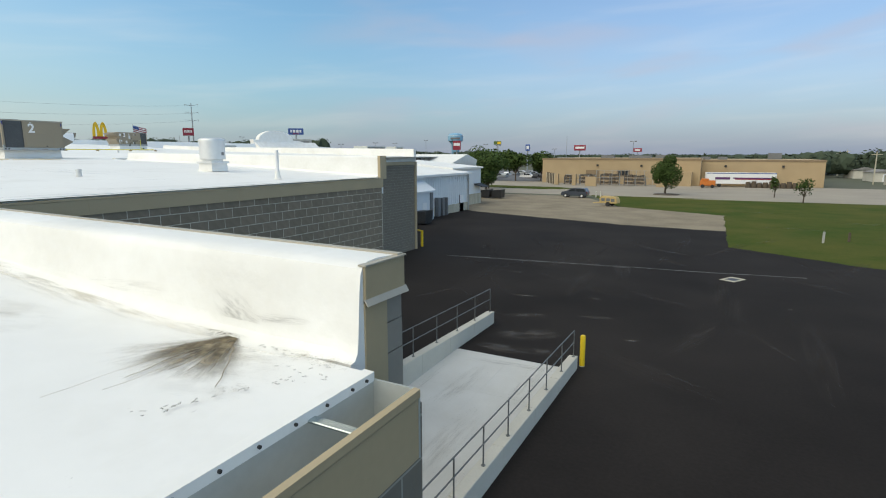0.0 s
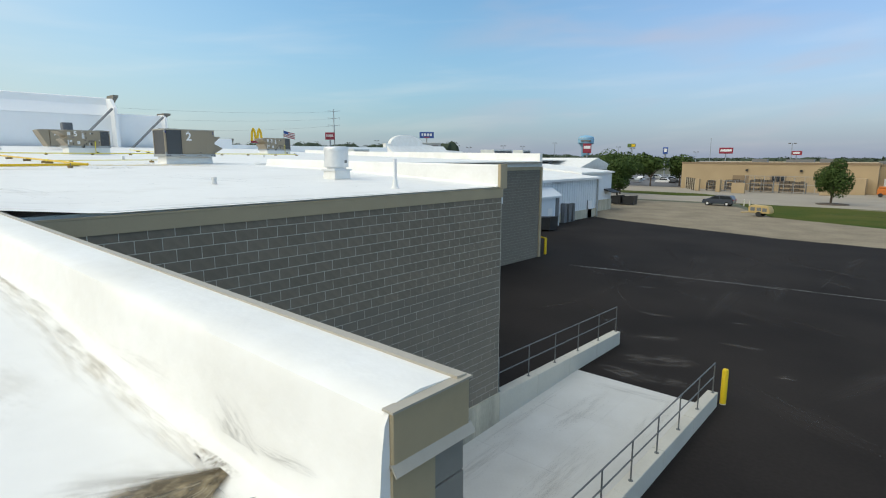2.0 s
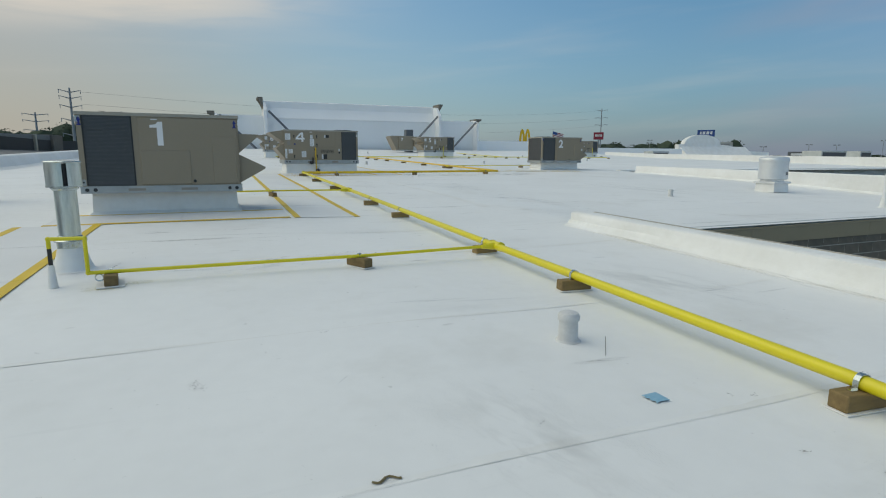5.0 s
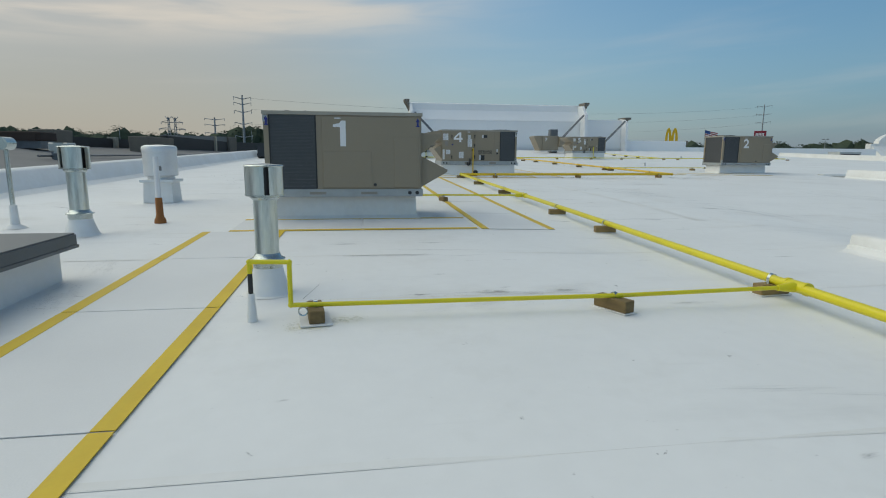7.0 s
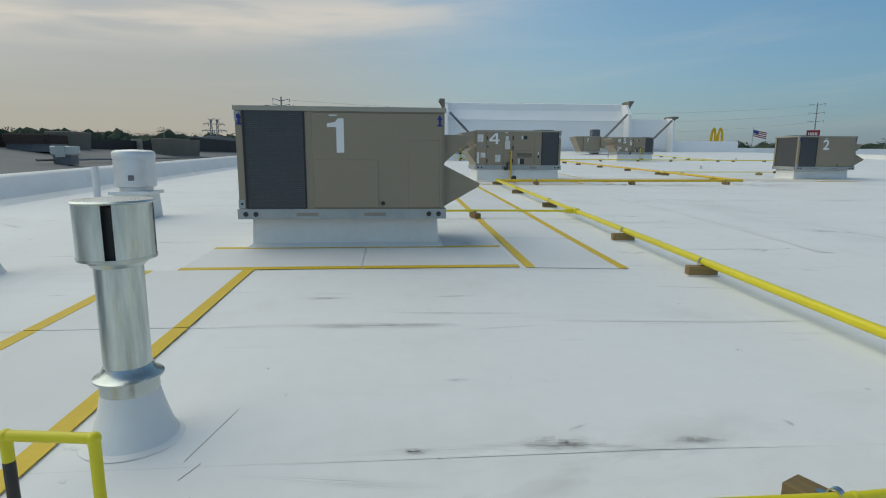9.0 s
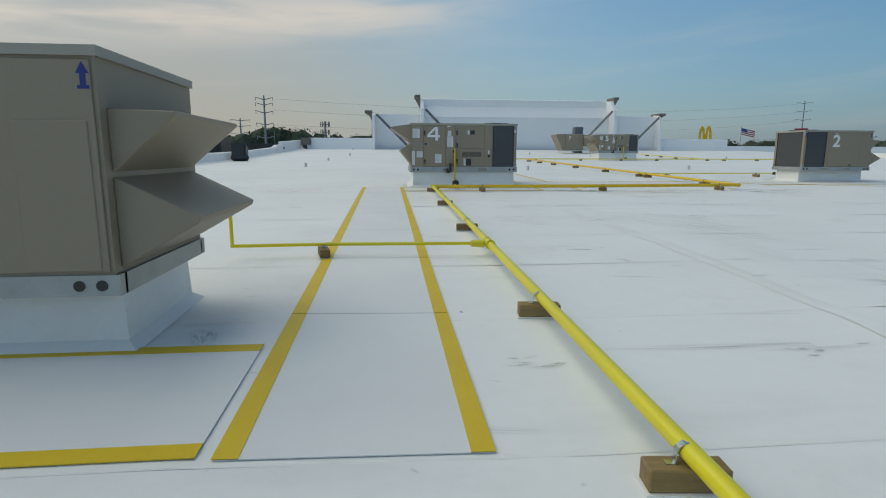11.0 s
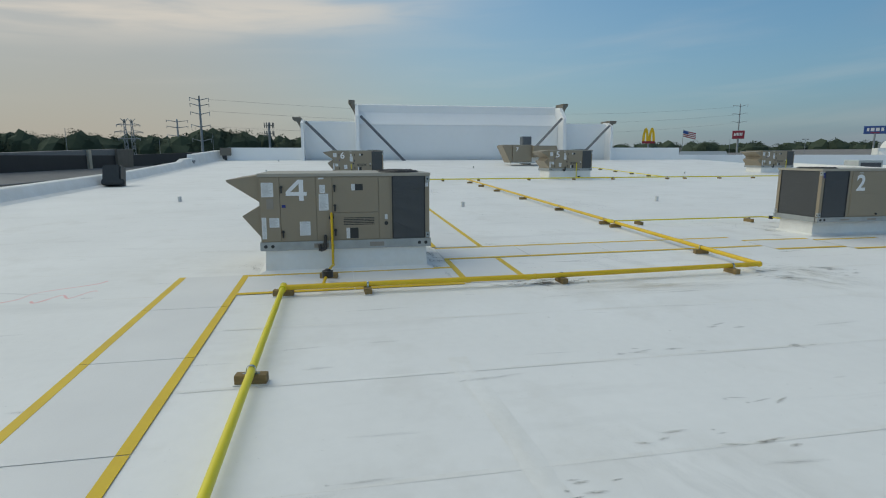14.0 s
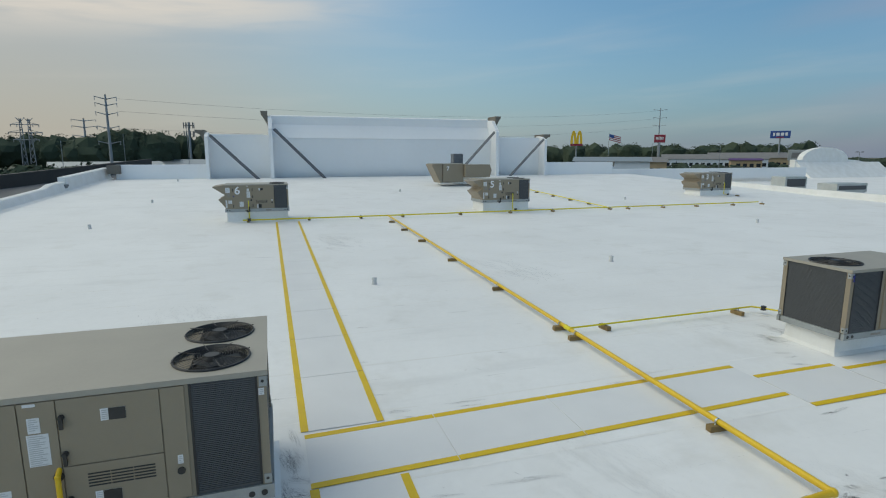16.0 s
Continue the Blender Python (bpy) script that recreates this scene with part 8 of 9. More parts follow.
tree(-50, 155, 7.6, 4, 16, "leafy green tree by the car park", 0.4, 1600)
tree(-72, 160, 8.4, 5, 17, "leafy green tree by the car park", 0.4, 2000)
tree(6.6, 113.0, 3.6, 0.9, 18, "thin young tree staked in the lawn", 0.16, 500, trunk=0.35)
tree(9.9, 101.9, 3.8, 1.4, 19, "thin young tree staked in the lawn", 0.16, 520, trunk=0.3)
b = bmesh.new()
lathe(b, [(2.4, 0.0), (2.3, 0.12), (0.2, 0.22)], 20, Matrix.Translation((-11.2, 112.0, GROUND - 0.02)))
solid("mulch_bed", b, BARK, "dark mulch ring under the shade tree", "mulch", smooth=True)

# far woods round the horizon
far_r = random.Random(77)
def polar(yaw, d, ox=0.0, oy=0.0):
    a = radians(yaw)
    return ox - d * sin(a), oy + d * cos(a)
woods = []
for k in range(420):
    yaw = -14 + 138 * (k + far_r.random()) / 420
    d = far_r.uniform(430, 560)
    x, y = polar(yaw, d)
    h = far_r.uniform(14, 18.5)
    if yaw > 80:
        h *= 1.55
    elif yaw < 22:
        h *= 0.46
    elif yaw < 40:
        h *= 0.6
    else:
        h *= 1.18
    if 98.3 < yaw < 105:
        d, h = 330, far_r.uniform(19, 22) if yaw > 102.5 else far_r.uniform(22, 25)
        x, y = polar(yaw, d)
    woods.append((x, y, GROUND + h * 0.52, far_r.uniform(7, 12), h * 0.46, 900, 0.62, far_r, 0.15))
for k in range(46):   # nearer wood on the far right
    x, y = 22 + far_r.random() * 75, 205 + far_r.random() * 60
    h = far_r.uniform(8, 10)
    woods.append((x, y, GROUND + h * 0.5, far_r.uniform(4, 6), h * 0.46, 420, 0.6, far_r, 0.3))
for k in range(40):   # hedges beyond the front parapet
    x, y = polar(101 + 7 * far_r.random(), 150 + 60 * far_r.random())
    h = far_r.uniform(7, 9.5)
    woods.append((x, y, GROUND + h * 0.5, far_r.uniform(3, 5), h * 0.46, 160, 0.8, far_r, 0.3))
for k in range(70):   # trees among the shops in the west
    x, y = polar(40 + 24 * far_r.random(), 230 + 150 * far_r.random())
    h = far_r.uniform(5, 9)
    woods.append((x, y, GROUND + h * 0.5, far_r.uniform(3, 5.5), h * 0.46, 200, 0.7, far_r, 0.3))
for k in range(60):
    x, y = polar(-4 + 34 * far_r.random(), 300 + 200 * far_r.random())
    h = far_r.uniform(6, 9)
    woods.append((x, y, GROUND + h * 0.5, far_r.uniform(4, 7), h * 0.46, 200, 0.9, far_r, 0.3))
for k in range(16):   # dark bushes past the corner of the roof
    x, y = polar(105.4 + 6 * far_r.random(), 96 + 14 * far_r.random(), -17.8, 1.8)
    woods.append((x, y, GROUND + 4.4, far_r.uniform(2.6, 4), 4.4, 520, 0.35, far_r, 0.25))
for k in range(14):
    x, y = polar(100.3 + 4.4 * far_r.random(), 112 + 10 * far_r.random(), -17.8, 1.8)
    woods.append((x, y, GROUND + 4.2, far_r.uniform(2.6, 4), 4.3, 520, 0.35, far_r, 0.25))
ob = new("far_woods", leaf_mesh("far_woods", woods, LEAF_HAZY, True))
tagged(ob, "dark green belt of far trees along the horizon", "trees", kind="stuff")

# ---------- signs, pylons and towers ----------
def sign(x, y, z0, z1, w, mat, label, pole=0.35, face=None, bars=(), base=GROUND, name="pole_sign"):
    """A panel on a post; it faces the store roof."""
    ang = degrees_to(x, y, face)
    s = thing(name, Matrix.Translation((x, y, 0)) @ Matrix.Rotation(ang, 4, "Z"), label, "sign", "roadside signs")
    b = bmesh.new()
    rod(b, (0, 0, base), (0, 0, z0 + 0.2), pole, 10)
    part("pole", b, POLE_STEEL, s)
    b = bmesh.new()
    box(b, -w / 2, w / 2, -0.3, 0.3, z0, z1)
    soften(b, 0.1, 1)
    panel = part("panel", b, mat, s)
    for u0, u1, v0, v1, m in bars:
        b = bmesh.new()
        box(b, -w / 2 + w * u0, -w / 2 + w * u1, -0.34, 0.34, z0 + (z1 - z0) * v0, z0 + (z1 - z0) * v1)
        part("print", b, m, panel)
    return s

def degrees_to(x, y, face=None):
    fx, fy = face or (-8.0, 0.0)
    return atan2(fy - y, fx - x) + pi / 2

sign(-237.6, 255.7, 12.6, 16.4, 9.0, BLUE, "blue roadside sign panel with a pale bar on a tall pole", 0.4, None, [(0.14, 0.24, 0.34, 0.76, WHITE_PAINT), (0.30, 0.46, 0.34, 0.76, WHITE_PAINT), (0.52, 0.68, 0.34, 0.76, WHITE_PAINT), (0.74, 0.86, 0.34, 0.76, WHITE_PAINT), (0.3, 0.7, 0.08, 0.2, RED)])
sign(-238.1, 181.3, 9.9, 13.6, 5.0, RED, "red roadside sign panel with a pale bar on a dark pole", 0.4, None, [(0.14 + 0.12 * k, 0.22 + 0.12 * k, 0.38, 0.72, WHITE_PAINT) for k in range(6)])
# yellow double-hump sign
mc = thing("pole_sign", Matrix.Translation((-334.9, 194.9, 0)) @ Matrix.Rotation(degrees_to(-334.9, 194.9), 4, "Z"), "yellow twin-hump sign on a red base", "sign", "roadside signs")
for cx in (-1.85, 1.85):
    b = bmesh.new()
    outer = [(cx + 1.98 * cos(pi * k / 16), 11.4 + 8.4 * sin(pi * k / 16)) for k in range(17)]
    inner = [(cx + 0.42 * cos(pi * k / 16), 11.4 + 5.6 * sin(pi * k / 16)) for k in range(16, -1, -1)]
    prism(b, outer + inner, -0.5, 0.5)
    part("hump", b, YELLOW, mc)
b = bmesh.new()
box(b, -3.85, 3.85, -0.5, 0.5, 10.0, 11.4)
part("base_panel", b, RED, mc)
b = bmesh.new()
rod(b, (0, 0, GROUND), (0, 0, 10), 0.5, 8)
part("pole", b, POLE_STEEL, mc)
# flag
fl = thing("flagpole", Matrix.Translation((-243.7, 156.9, 0)) @ Matrix.Rotation(degrees_to(-243.7, 156.9), 4, "Z"), "flagpole with a striped red and white flag", "flagpole")
b = bmesh.new()
rod(b, (0, 0, GROUND), (0, 0, 14.4), 0.15, 8, 0.08)
part("pole", b, GALV, fl)
flag = None
for k in range(7):
    b = bmesh.new()
    prism(b, [(0.1, 13.8 - 0.4 * k), (2.9, 13.0 - 0.4 * k), (5.4, 12.4 - 0.4 * k), (5.4, 12.0 - 0.4 * k), (2.9, 12.6 - 0.4 * k), (0.1, 13.4 - 0.4 * k)], -0.04, 0.04)
    o = part("stripe", b, RED if k % 2 == 0 else WHITE_PAINT, fl)
b = bmesh.new()
prism(b, [(0.1, 13.85), (2.3, 13.2), (2.3, 11.8), (0.1, 12.4)], -0.07, 0.07)
part("canton", b, BLUE, fl)

def monopole(x, y, top, arms, width, r, label, base=GROUND, face=None):
    """A tapered steel transmission pole with crossarms and insulators."""
    m = thing("power_pylon", Matrix.Translation((x, y, 0)) @ Matrix.Rotation(degrees_to(x, y, face), 4, "Z"), label, "pylon", "power pylons")
    b = bmesh.new()
    rod(b, (0, 0, base), (0, 0, top), r, 10, r * 0.45)
    part("pole", b, POLE_STEEL, m, smooth=True)
    for z in arms:
        b = bmesh.new()
        for s in (-1, 1):
            rod(b, (0, 0, z - 0.5), (s * width, 0, z + 0.35), r * 0.3, 6, r * 0.15)
            rod(b, (s * width * 0.95, 0, z + 0.3), (s * width * 0.95, 0, z - 0.9), r * 0.16, 5)
        part("crossarm", b, POLE_STEEL, m)
    return m
monopole(-223.9, -47.0, 23.2, (22.2, 20.2, 17.3, 12.9, 8.0), 3.2, 0.62, "tall grey steel transmission pole with crossarms")
monopole(-370.2, -93.3, 24.0, (23, 19.5, 14.5), 6.0, 0.9, "distant steel transmission pole with crossarms")
monopole(-324.7, 250.9, 34.6, (33.5, 28.5, 23.5), 4.2, 0.55, "distant slender transmission tower")

def lattice(x, y, z0, z1, w, label):
    m = thing("power_pylon", Matrix.Translation((x, y, 0)) @ Matrix.Rotation(degrees_to(x, y), 4, "Z"), label, "pylon", "power pylons")
    for s in (-1, 1):
        b = bmesh.new()
        n = 9
        for k in range(n):
            za, zb = z0 + (z1 - z0) * k / n, z0 + (z1 - z0) * (k + 1) / n
            wa, wb = w * (1 - 0.75 * k / n), w * (1 - 0.75 * (k + 1) / n)
            cx = s * 1.45
            rod(b, (cx - wa, 0, za), (cx + wb, 0, zb), 0.11, 4)
            rod(b, (cx + wa, 0, za), (cx - wb, 0, zb), 0.11, 4)
            rod(b, (cx - wa, 0, za), (cx - wb, 0, zb), 0.14, 4)
            rod(b, (cx + wa, 0, za), (cx + wb, 0, zb), 0.14, 4)
        part("lattice_mast", b, POLE_STEEL, m)
    for z, half in ((z1 - 2.6, 5.0), (z1 - 5.9, 6.0), (z1 - 9.0, 4.6)):
        b = bmesh.new()
        rod(b, (-half, 0, z), (half, 0, z), 0.17, 4)
        for q in (-1, 1):   # tie rods up to the masts, and the insulators
            rod(b, (q * half, 0, z), (q * 1.6, 0, z + 1.0), 0.09, 4)
            for g in (0.96, 0.55):
                rod(b, (q * half * g, 0, z), (q * half * g, 0, z - 1.0), 0.12, 4)
        part("crossarm", b, POLE_STEEL, m)
    for c in (-1.45, 1.45):
        for q in (-1, 1):
            b = bmesh.new()
            rod(b, (c, 0, z1 - 1.6), (c + q * 1.5, 0, z1 + 0.3), 0.14, 4)
            part("earth_wire_horn", b, POLE_STEEL, m)
lattice(-298.8, -96.1, GROUND, 19.4, 1.15, "pair of lattice transmission towers beyond the trees")

# mobile phone mast
cm = thing("cell_tower", Matrix.Translation((-411.5, -45.4, 0)) @ Matrix.Rotation(degrees_to(-411.5, -45.4), 4, "Z"), "cell tower with rings of antenna panels", "tower")
b = bmesh.new()
rod(b, (0, 0, GROUND), (0, 0, 25.0), 0.9, 10, 0.6)
part("mast", b, POLE_STEEL, cm)
for z in (23.0, 17.5):
    for k in range(9):
        b = bmesh.new()
        a = 2 * pi * k / 9
        box(b, -0.35, 0.35, -0.2, 0.2, z - 1.8, z + 1.8, Matrix.Translation((3.2 * cos(a), 3.2 * sin(a), 0)) @ Matrix.Rotation(a + pi / 2, 4, "Z"))
        part("antenna", b, STEEL_DARK, cm)
    b = bmesh.new()
    ring(b, (0, 0, z), 3.0, 0.15, seg=18, sec=4)
    part("platform", b, STEEL_DARK, cm)

# power lines
def cable(name, a, c, sag, r, label):
    b = bmesh.new()
    prev = None
    for k in range(13):
        t = k / 12
        p = Vector(a).lerp(Vector(c), t) - Vector((0, 0, sag * 4 * t * (1 - t)))
        q = [b.verts.new(p + Vector(d) * r) for d in ((1, 0, 0), (0, 0, 1), (-1, 0, 0), (0, 0, -1))]
        if prev is not None:
            for i in range(4):
                b.faces.new((prev[i], prev[(i + 1) % 4], q[(i + 1) % 4], q[i]))
        prev = q
    return solid(name, b, STEEL_DARK, label, "cable", group="power lines")
for z, za in ((22.0, 33.0), (18.0, 28.0), (12.6, 23.0)):
    cable("power_line", (-223.9, -47 + 3, z), (-324.7, 250.9, za), 5.0, 0.028, "thin power line between pylons")

# slim poles, lamp posts and small signs in the distance
def lamp_post(x, y, top, label, head=True):
    o = thing("street_lamp", Matrix.Translation((x, y, 0)) @ Matrix.Rotation(degrees_to(x, y), 4, "Z"), label, "lamp post", "far lamp posts")
    b = bmesh.new()
    rod(b, (0, 0, GROUND), (0, 0, top), 0.14, 6, 0.09)
    part("pole", b, POLE_STEEL, o)
    if head:
        for s in (-1, 1):
            b = bmesh.new()
            box(b, s * 0.7 - 0.4, s * 0.7 + 0.4, -0.25, 0.25, top - 0.28, top)
            part("lamp_head", b, STEEL_DARK, o)
for yaw, d, top in ((29.8, 300, 8.4), (28.7, 260, 2.2), (23.6, 260, 5.5), (22.3, 230, 4.5), (19.3, 240, 3.5), (16.6, 250, 3.2), (15.4, 280, 9.4), (9.0, 200, 5.2), (53.5, 270, 9), (48.0, 260, 8.5), (43.0, 240, 6.0), (38.5, 230, 5.0), (35.0, 250, 6.0), (33.0, 260, 6)):
    x, y = polar(yaw, d)
    lamp_post(x, y, top, "thin car-park lamp post far off", top < 9)
for yaw, d, top in ((101.5, 260, 12.0), (96.5, 300, 18.0), (113, 240, 12), (106, 250, 9)):
    x, y = polar(yaw, d, -10, 0)
    lamp_post(x, y, top, "bare pole before the far trees", False)
for yaw, d, z0, z1, w, mat, bars in ((14.1, 260, 2.4, 4.9, 5.2, RED, [(0.1, 0.9, 0.35, 0.7, WHITE_PAINT)]), (19.3, 200, 1.9, 4.2, 1.5, BLUE, [(0.2, 0.8, 0.3, 0.8, WHITE_PAINT)]), (22.4, 260, 5.2, 6.8, 3.4, SIGN_GREEN, [(0.5, 0.95, 0.2, 0.8, YELLOW)]), (26.6, 210, 2.4, 5.8, 3.0, RED, [(0.1, 0.9, 0.45, 0.75, WHITE_PAINT)]), (8.6, 320, 2.0, 4.0, 4.6, RED, [(0.2, 0.8, 0.3, 0.7, WHITE_PAINT)]), (35.6, 190, 1.2, 2.8, 8.0, STEEL_DARK, [(0.1, 0.9, 0.3, 0.7, WHITE_PAINT)])):
    x, y = polar(yaw, d)
    sign(x, y, z0, z1, w, mat, "small far roadside sign panel with a pale bar", 0.25, None, bars)
# water tower
wx, wy = polar(26.75, 520)
wt = thing("water_tower", Matrix.Translation((wx, wy, 0)) @ Matrix.Rotation(degrees_to(wx, wy), 4, "Z"), "pale blue water tower with a banded tank", "water tower")
b = bmesh.new()
lathe(b, [(3.6, GROUND), (3.6, 9.8), (5.6, 12.4)], 24)
part("stem", b, TANK_BLUE, wt, smooth=True)
b = bmesh.new()
lathe(b, [(5.6, 12.4), (7.0, 13.4), (7.1, 17.4), (6.5, 19.0), (4.2, 20.1), (0.001, 20.5)], 28)
tank = part("tank", b, TANK_BLUE, wt, smooth=True)
b = bmesh.new()
box(b, -4.4, 4.4, -7.3, -6.0, 14.8, 16.2)
part("name_bar", b, INK, tank)
b = bmesh.new()
ring(b, (0, 0, 17.8), 7.2, 0.15, seg=28, sec=4)
part("rail", b, WHITE_PAINT, tank)

# low shops and parked cars in the west and north
def shop(x, y, w, d, h, wall_m, roof_m, label, turn=0.0, lift=0.0):
    s = thing("shop", Matrix.Translation((x, y, GROUND + lift)) @ Matrix.Rotation(radians(turn), 4, "Z"), label, "building", "far shops")
    b = bmesh.new()
    box(b, -w / 2, w / 2, -d / 2, d / 2, -lift, h)
    part("wall", b, wall_m, s)
    b = bmesh.new()
    prism(b, [(-w / 2 - 0.6, h), (0, h + w * 0.09), (w / 2 + 0.6, h)], -d / 2 - 0.6, d / 2 + 0.6)
    part("roof", b, roof_m, s)
    k = -d / 2 + 2
    while k < d / 2 - 2:
        b = bmesh.new()
        box(b, w / 2 - 0.02, w / 2 + 0.06, k, k + 1.6, 1.0, 2.6)
        part("window", b, DARK_GLASS, s)
        k += 2.6
    return s
shop(-140.5, 87.2, 12, 18, 4.6, WHITE_METAL, GALV_DULL, "long white shop with a low grey metal roof", -35, 4.6)
shop(-190, 128, 20, 26, 4.6, STORE, ROOF_GREY, "low tan shop with a grey gabled roof", -35, 3.8)
shop(-205, 90, 24, 40, 4.8, WHITE_METAL, GALV_DULL, "long low shop with a metal roof")
shop(-240, 215, 26, 46, 4.4, WHITE_METAL, ROOF_GREY, "low pale restaurant building", -40, 4.6)
shop(-210, 205, 10, 12, 4.0, STORE, PURPLE, "small shop with a dark violet roof", -40, 4.6)
shop(-250, 250, 30, 40, 5.0, STORE, ROOF_GREY, "low tan shop beyond the road", -40, 4.6)
shop(-330, -30, 30, 60, 6.0, WHITE_METAL, GALV_DULL, "far pale industrial shed", 20)
shop(-280, -62, 24, 40, 6.0, WHITE_METAL, GALV_DULL, "far pale industrial shed", 20)
shop(-90, 330, 40, 30, 2.2, STORE, ROOF_GREY, "low tan shop in the distance", 90)
shop(-160, 330, 40, 30, 2.4, WHITE_METAL, ROOF_GREY, "low pale shop in the distance", 60)
for k in range(26):
    r = random.Random(300 + k)
    x, y = -75 + r.random() * 28, 165 + r.random() * 40
    c = thing("parked_car", Matrix.Translation((x, y, GROUND)) @ Matrix.Rotation(r.choice((0, pi / 2)) + 0.1, 4, "Z"), "distant parked car in the store's car park", "car", "car park cars")
    b = bmesh.new()
    prism(b, [(-2.2, 0.3), (-2.25, 0.8), (-1.2, 0.95), (-0.6, 1.45), (1.0, 1.45), (1.7, 0.95), (2.25, 0.8), (2.2, 0.3)], -0.85, 0.85)
    part("body", b, r.choice((WHITE_PAINT, CAR_BLUE, GALV_DULL, BLACK, STEEL_DARK)), c)
    b = bmesh.new()
    prism(b, [(-1.1, 0.98), (-0.6, 1.4), (1.0, 1.4), (1.55, 0.98)], -0.87, 0.87)
    part("window", b, DARK_GLASS, c)
slab("car_park", [(-110, 150), (-48, 150), (-48, 260), (-110, 260)], GROUND - 0.01, STREET_GREY, "grey car park beyond the street", "asphalt")
slab("verge", [(-58, 120), (-38, 117), (-30, 121), (-36, 126), (-58, 127)], GROUND + 0.02, GRASS, "green grass island by the lane", "grass")

# ---------- neighbouring roof to the south ----------
YW = -15.6
def south_z(y):
    return 0.75 + 0.70 * (-10.5 - y) / 5.1
b = bmesh.new()
sheet(b, steps(0, -115, 5), steps(-10.5, YW, 1.7), lambda x, y: south_z(y))
solid("roof_south", b, ROOF_GREY, "grey gravelled roof of the neighbouring store", "roof", "structure")
nb = thing("neighbour_wall", Matrix(), "dark membrane-faced wall along the neighbouring roof", "wall", kind="structure")
def npart(nm, x0, x1, z0, za, zb, mat, lab="", y0=YW, th=0.4):
    """A length of wall from x0 to x1, its top rising from za to zb."""
    b = bmesh.new()
    prism(b, [(x0, z0), (x0, za), (x1, zb), (x1, z0)], y0 - th, y0)
    return part(nm, b, mat, nb, lab)
npart("brown_wall", 2.0, -27.0, -6.9, 1.8, 1.85, BROWN_WALL, "brown block wall")
npart("black_wall", -27.0, -42.0, -6.9, 1.85, 1.95, BLACK_WALL)
npart("black_wall", -42.0, -53.2, -6.9, 2.3, 2.6, BLACK_WALL)
npart("black_wall", -53.6, -58.0, -6.9, 2.6, 2.72, BLACK_WALL)
npart("black_wall", -61.0, -115.0, -6.9, 2.35, 3.2, BLACK_WALL)
npart("cap_strip", -42.0, -58.0, 2.3, 2.36, 2.76, STEEL_DARK, "", YW + 0.02, 0.5)
npart("pier", -34.0, -34.3, 1.0, 1.98, 1.98, CONC_OLD, "stained concrete pier", YW + 0.15)
npart("pier", -53.2, -53.6, 1.0, 2.66, 2.66, CONC_OLD, "stained concrete pier", YW + 0.15)
for x0, x1, zt, yy in ((-27.9, -29.4, 2.08, YW + 0.4), (-33.0, -36.8, 2.0, -13.6), (-57.8, -61.0, 2.78, YW + 0.2)):
    b = bmesh.new()
    prism(b, [(x0 - 0.15, 0.55), (x1 + 0.3, 0.55), (x1, zt), (x0, zt)], yy - 0.9, yy)
    soften(b, 0.03, 1)
    part("buttress", b, material("tan_render_patch", (0.20, 0.18, 0.145), (0.15, 0.135, 0.11), rough=0.9, scale=1.5, fine=20), nb, "weathered tan rendered buttress")
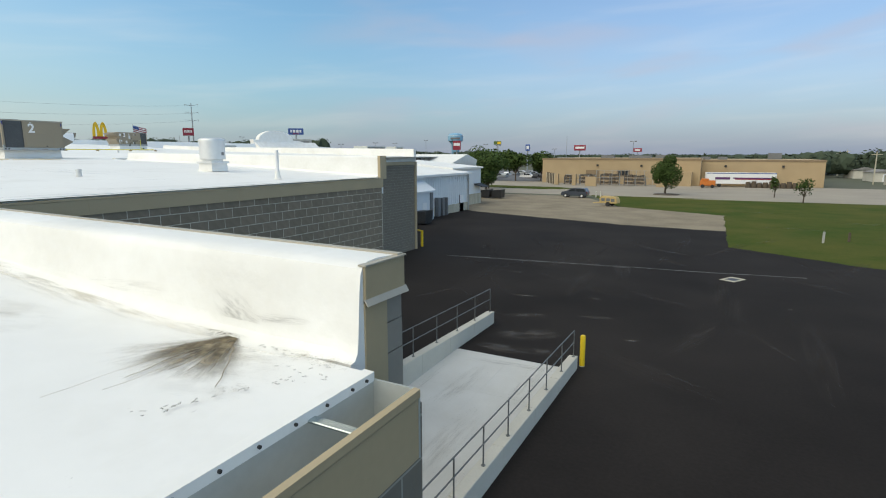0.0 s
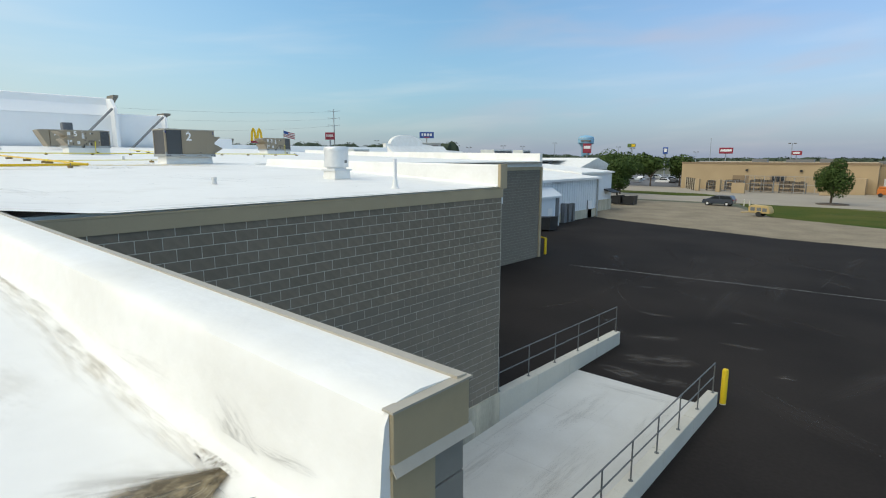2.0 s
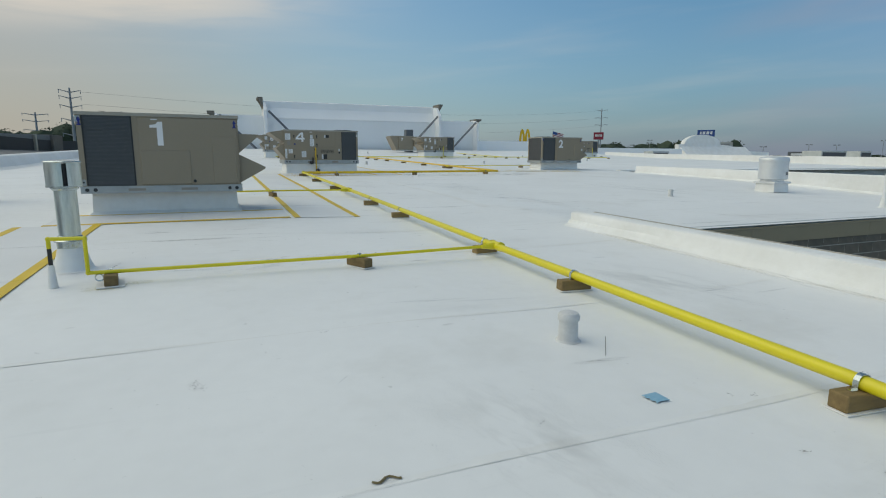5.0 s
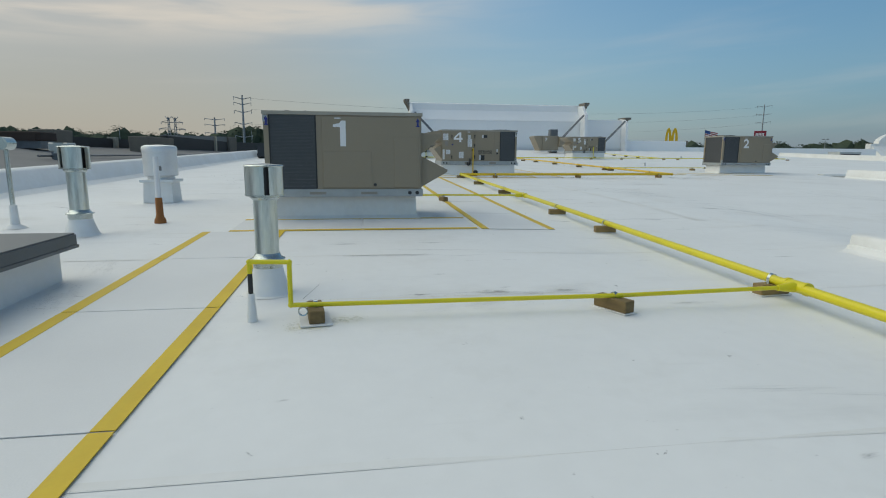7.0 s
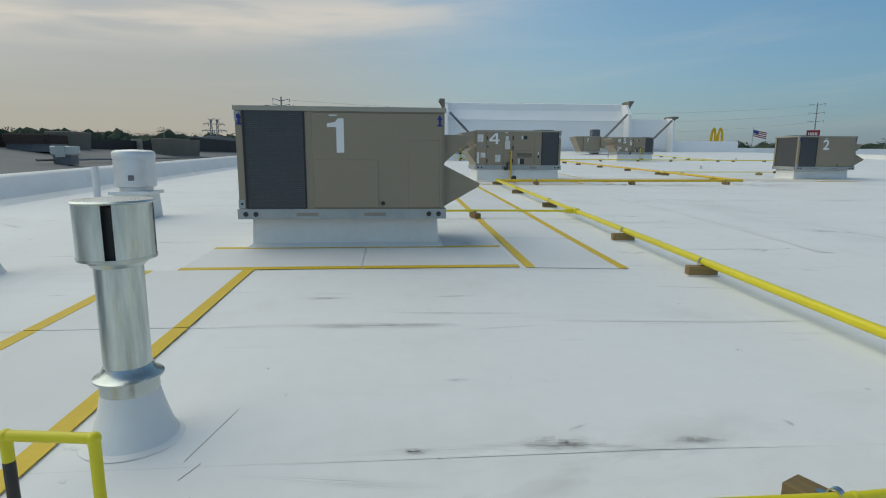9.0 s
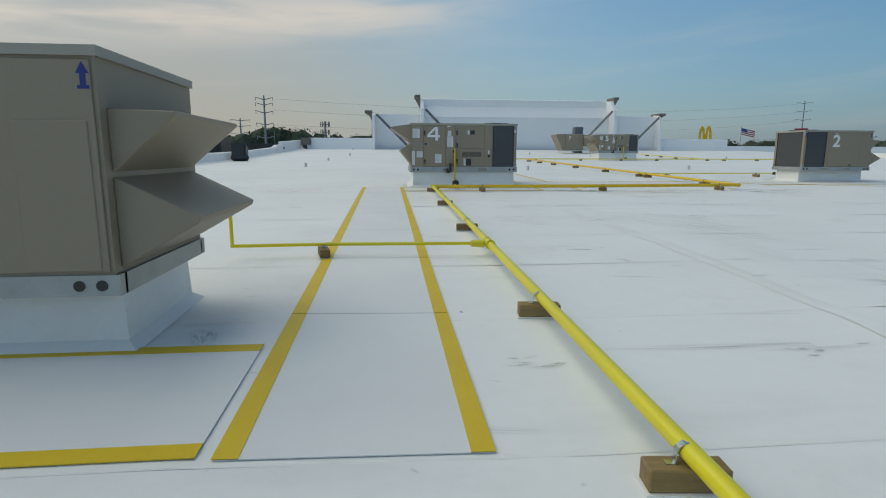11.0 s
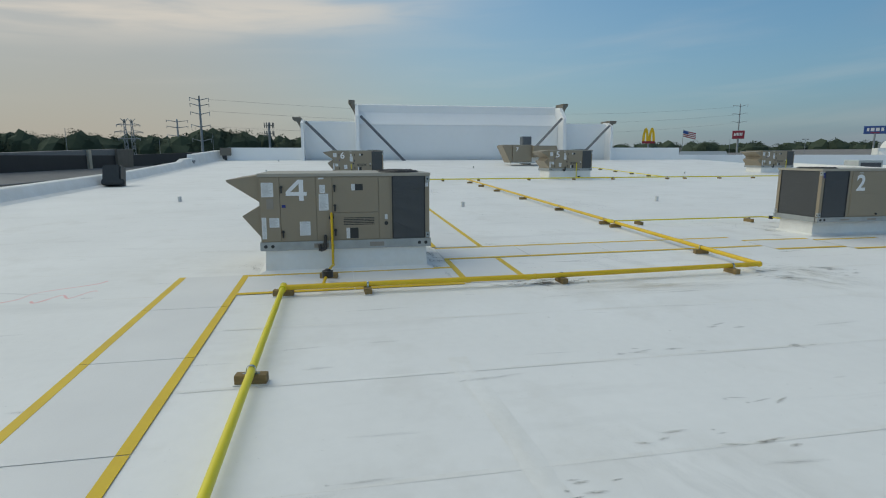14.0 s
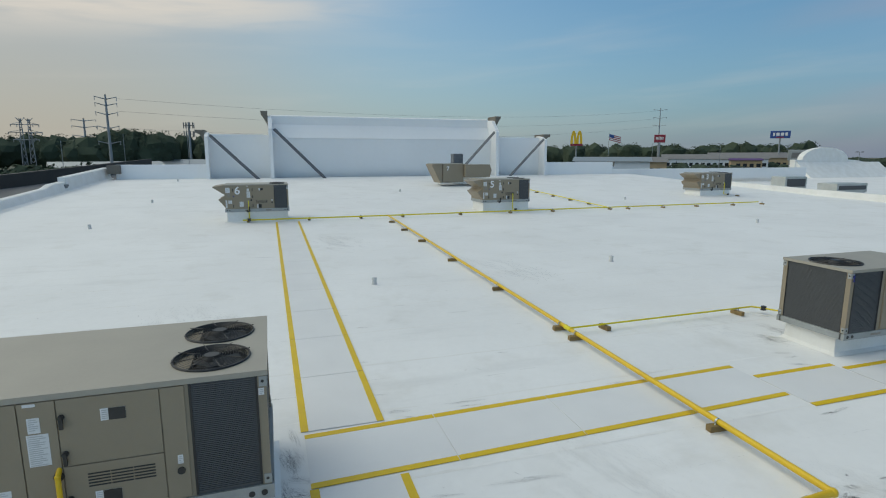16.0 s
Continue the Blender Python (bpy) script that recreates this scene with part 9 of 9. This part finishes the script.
def grey_box(x, y, w, d, h, mat, label):
    o = thing("roof_cabinet", Matrix.Translation((x, y, south_z(y))), label, "cabinet", "neighbour's roof units")
    b = bmesh.new()
    box(b, -w / 2, w / 2, -d / 2, d / 2, 0.25, h)
    soften(b, 0.03, 1)
    part("body", b, mat, o)
    b = bmesh.new()
    box(b, -w / 2 + 0.05, w / 2 - 0.05, -d / 2 + 0.05, d / 2 - 0.05, 0, 0.26)
    part("curb", b, STEEL_DARK, o)
    b = bmesh.new()
    box(b, w / 2 - 0.01, w / 2 + 0.02, -d / 2 + 0.15, d / 2 - 0.15, 0.5, h - 0.3)
    part("door", b, mat, o)
grey_box(-21.9, -12.0, 0.45, 0.55, 0.5, GUTTER_IN, "pale grey metal roof cabinet on the neighbouring roof")
grey_box(-25.0, -14.6, 1.0, 1.4, 0.55, BROWN_WALL, "dark brown roof unit on the neighbouring roof")
conduit = thing("conduit", Matrix(), "dark conduit running over the neighbouring roof", "conduit")
for k in range(10):
    x0 = -21 - k * 2.4
    y0 = -12.2 - 0.05 * k
    b = bmesh.new()
    rod(b, (x0, y0, south_z(y0) + 0.10), (x0 - 2.4, y0 - 0.05, south_z(y0) + 0.10), 0.03, 6)
    part("conduit_length", b, STEEL_DARK, conduit)

# units on the neighbouring white roof to the north
for x, y, w, d, h in ((-56, 47.5, 1.5, 2.6, 1.3), (-52.5, 49.5, 1.8, 3.6, 0.95), (-51.5, 72, 2.6, 5, 1.6), (-52, 80, 2.0, 2.4, 1.6)):
    o = thing("roof_cabinet", Matrix.Translation((x, y, 0.35 - 0.030 * (x + 50))), "grey air unit on the neighbouring white roof", "air conditioner", "neighbour's roof units")
    b = bmesh.new()
    box(b, -w / 2, w / 2, -d / 2, d / 2, 0.2, h)
    soften(b, 0.03, 1)
    part("body", b, GUTTER_IN, o)
    b = bmesh.new()
    box(b, w / 2 - 0.02, w / 2 + 0.02, -d / 2 + 0.2, d / 2 - 0.2, 0.4, h - 0.2)
    part("coil", b, COIL, o)
    b = bmesh.new()
    box(b, -w / 2 + 0.1, w / 2 - 0.1, -d / 2 + 0.1, d / 2 - 0.1, -0.05, 0.2)
    part("curb", b, TPO_CLEAN, o)
sign(-110, 118, 2.6, 5.0, 9.0, GALV_DULL, "grey roadside sign panel with a dark bar", 0.5, None, [(0.08, 0.92, 0.25, 0.75, INK)])
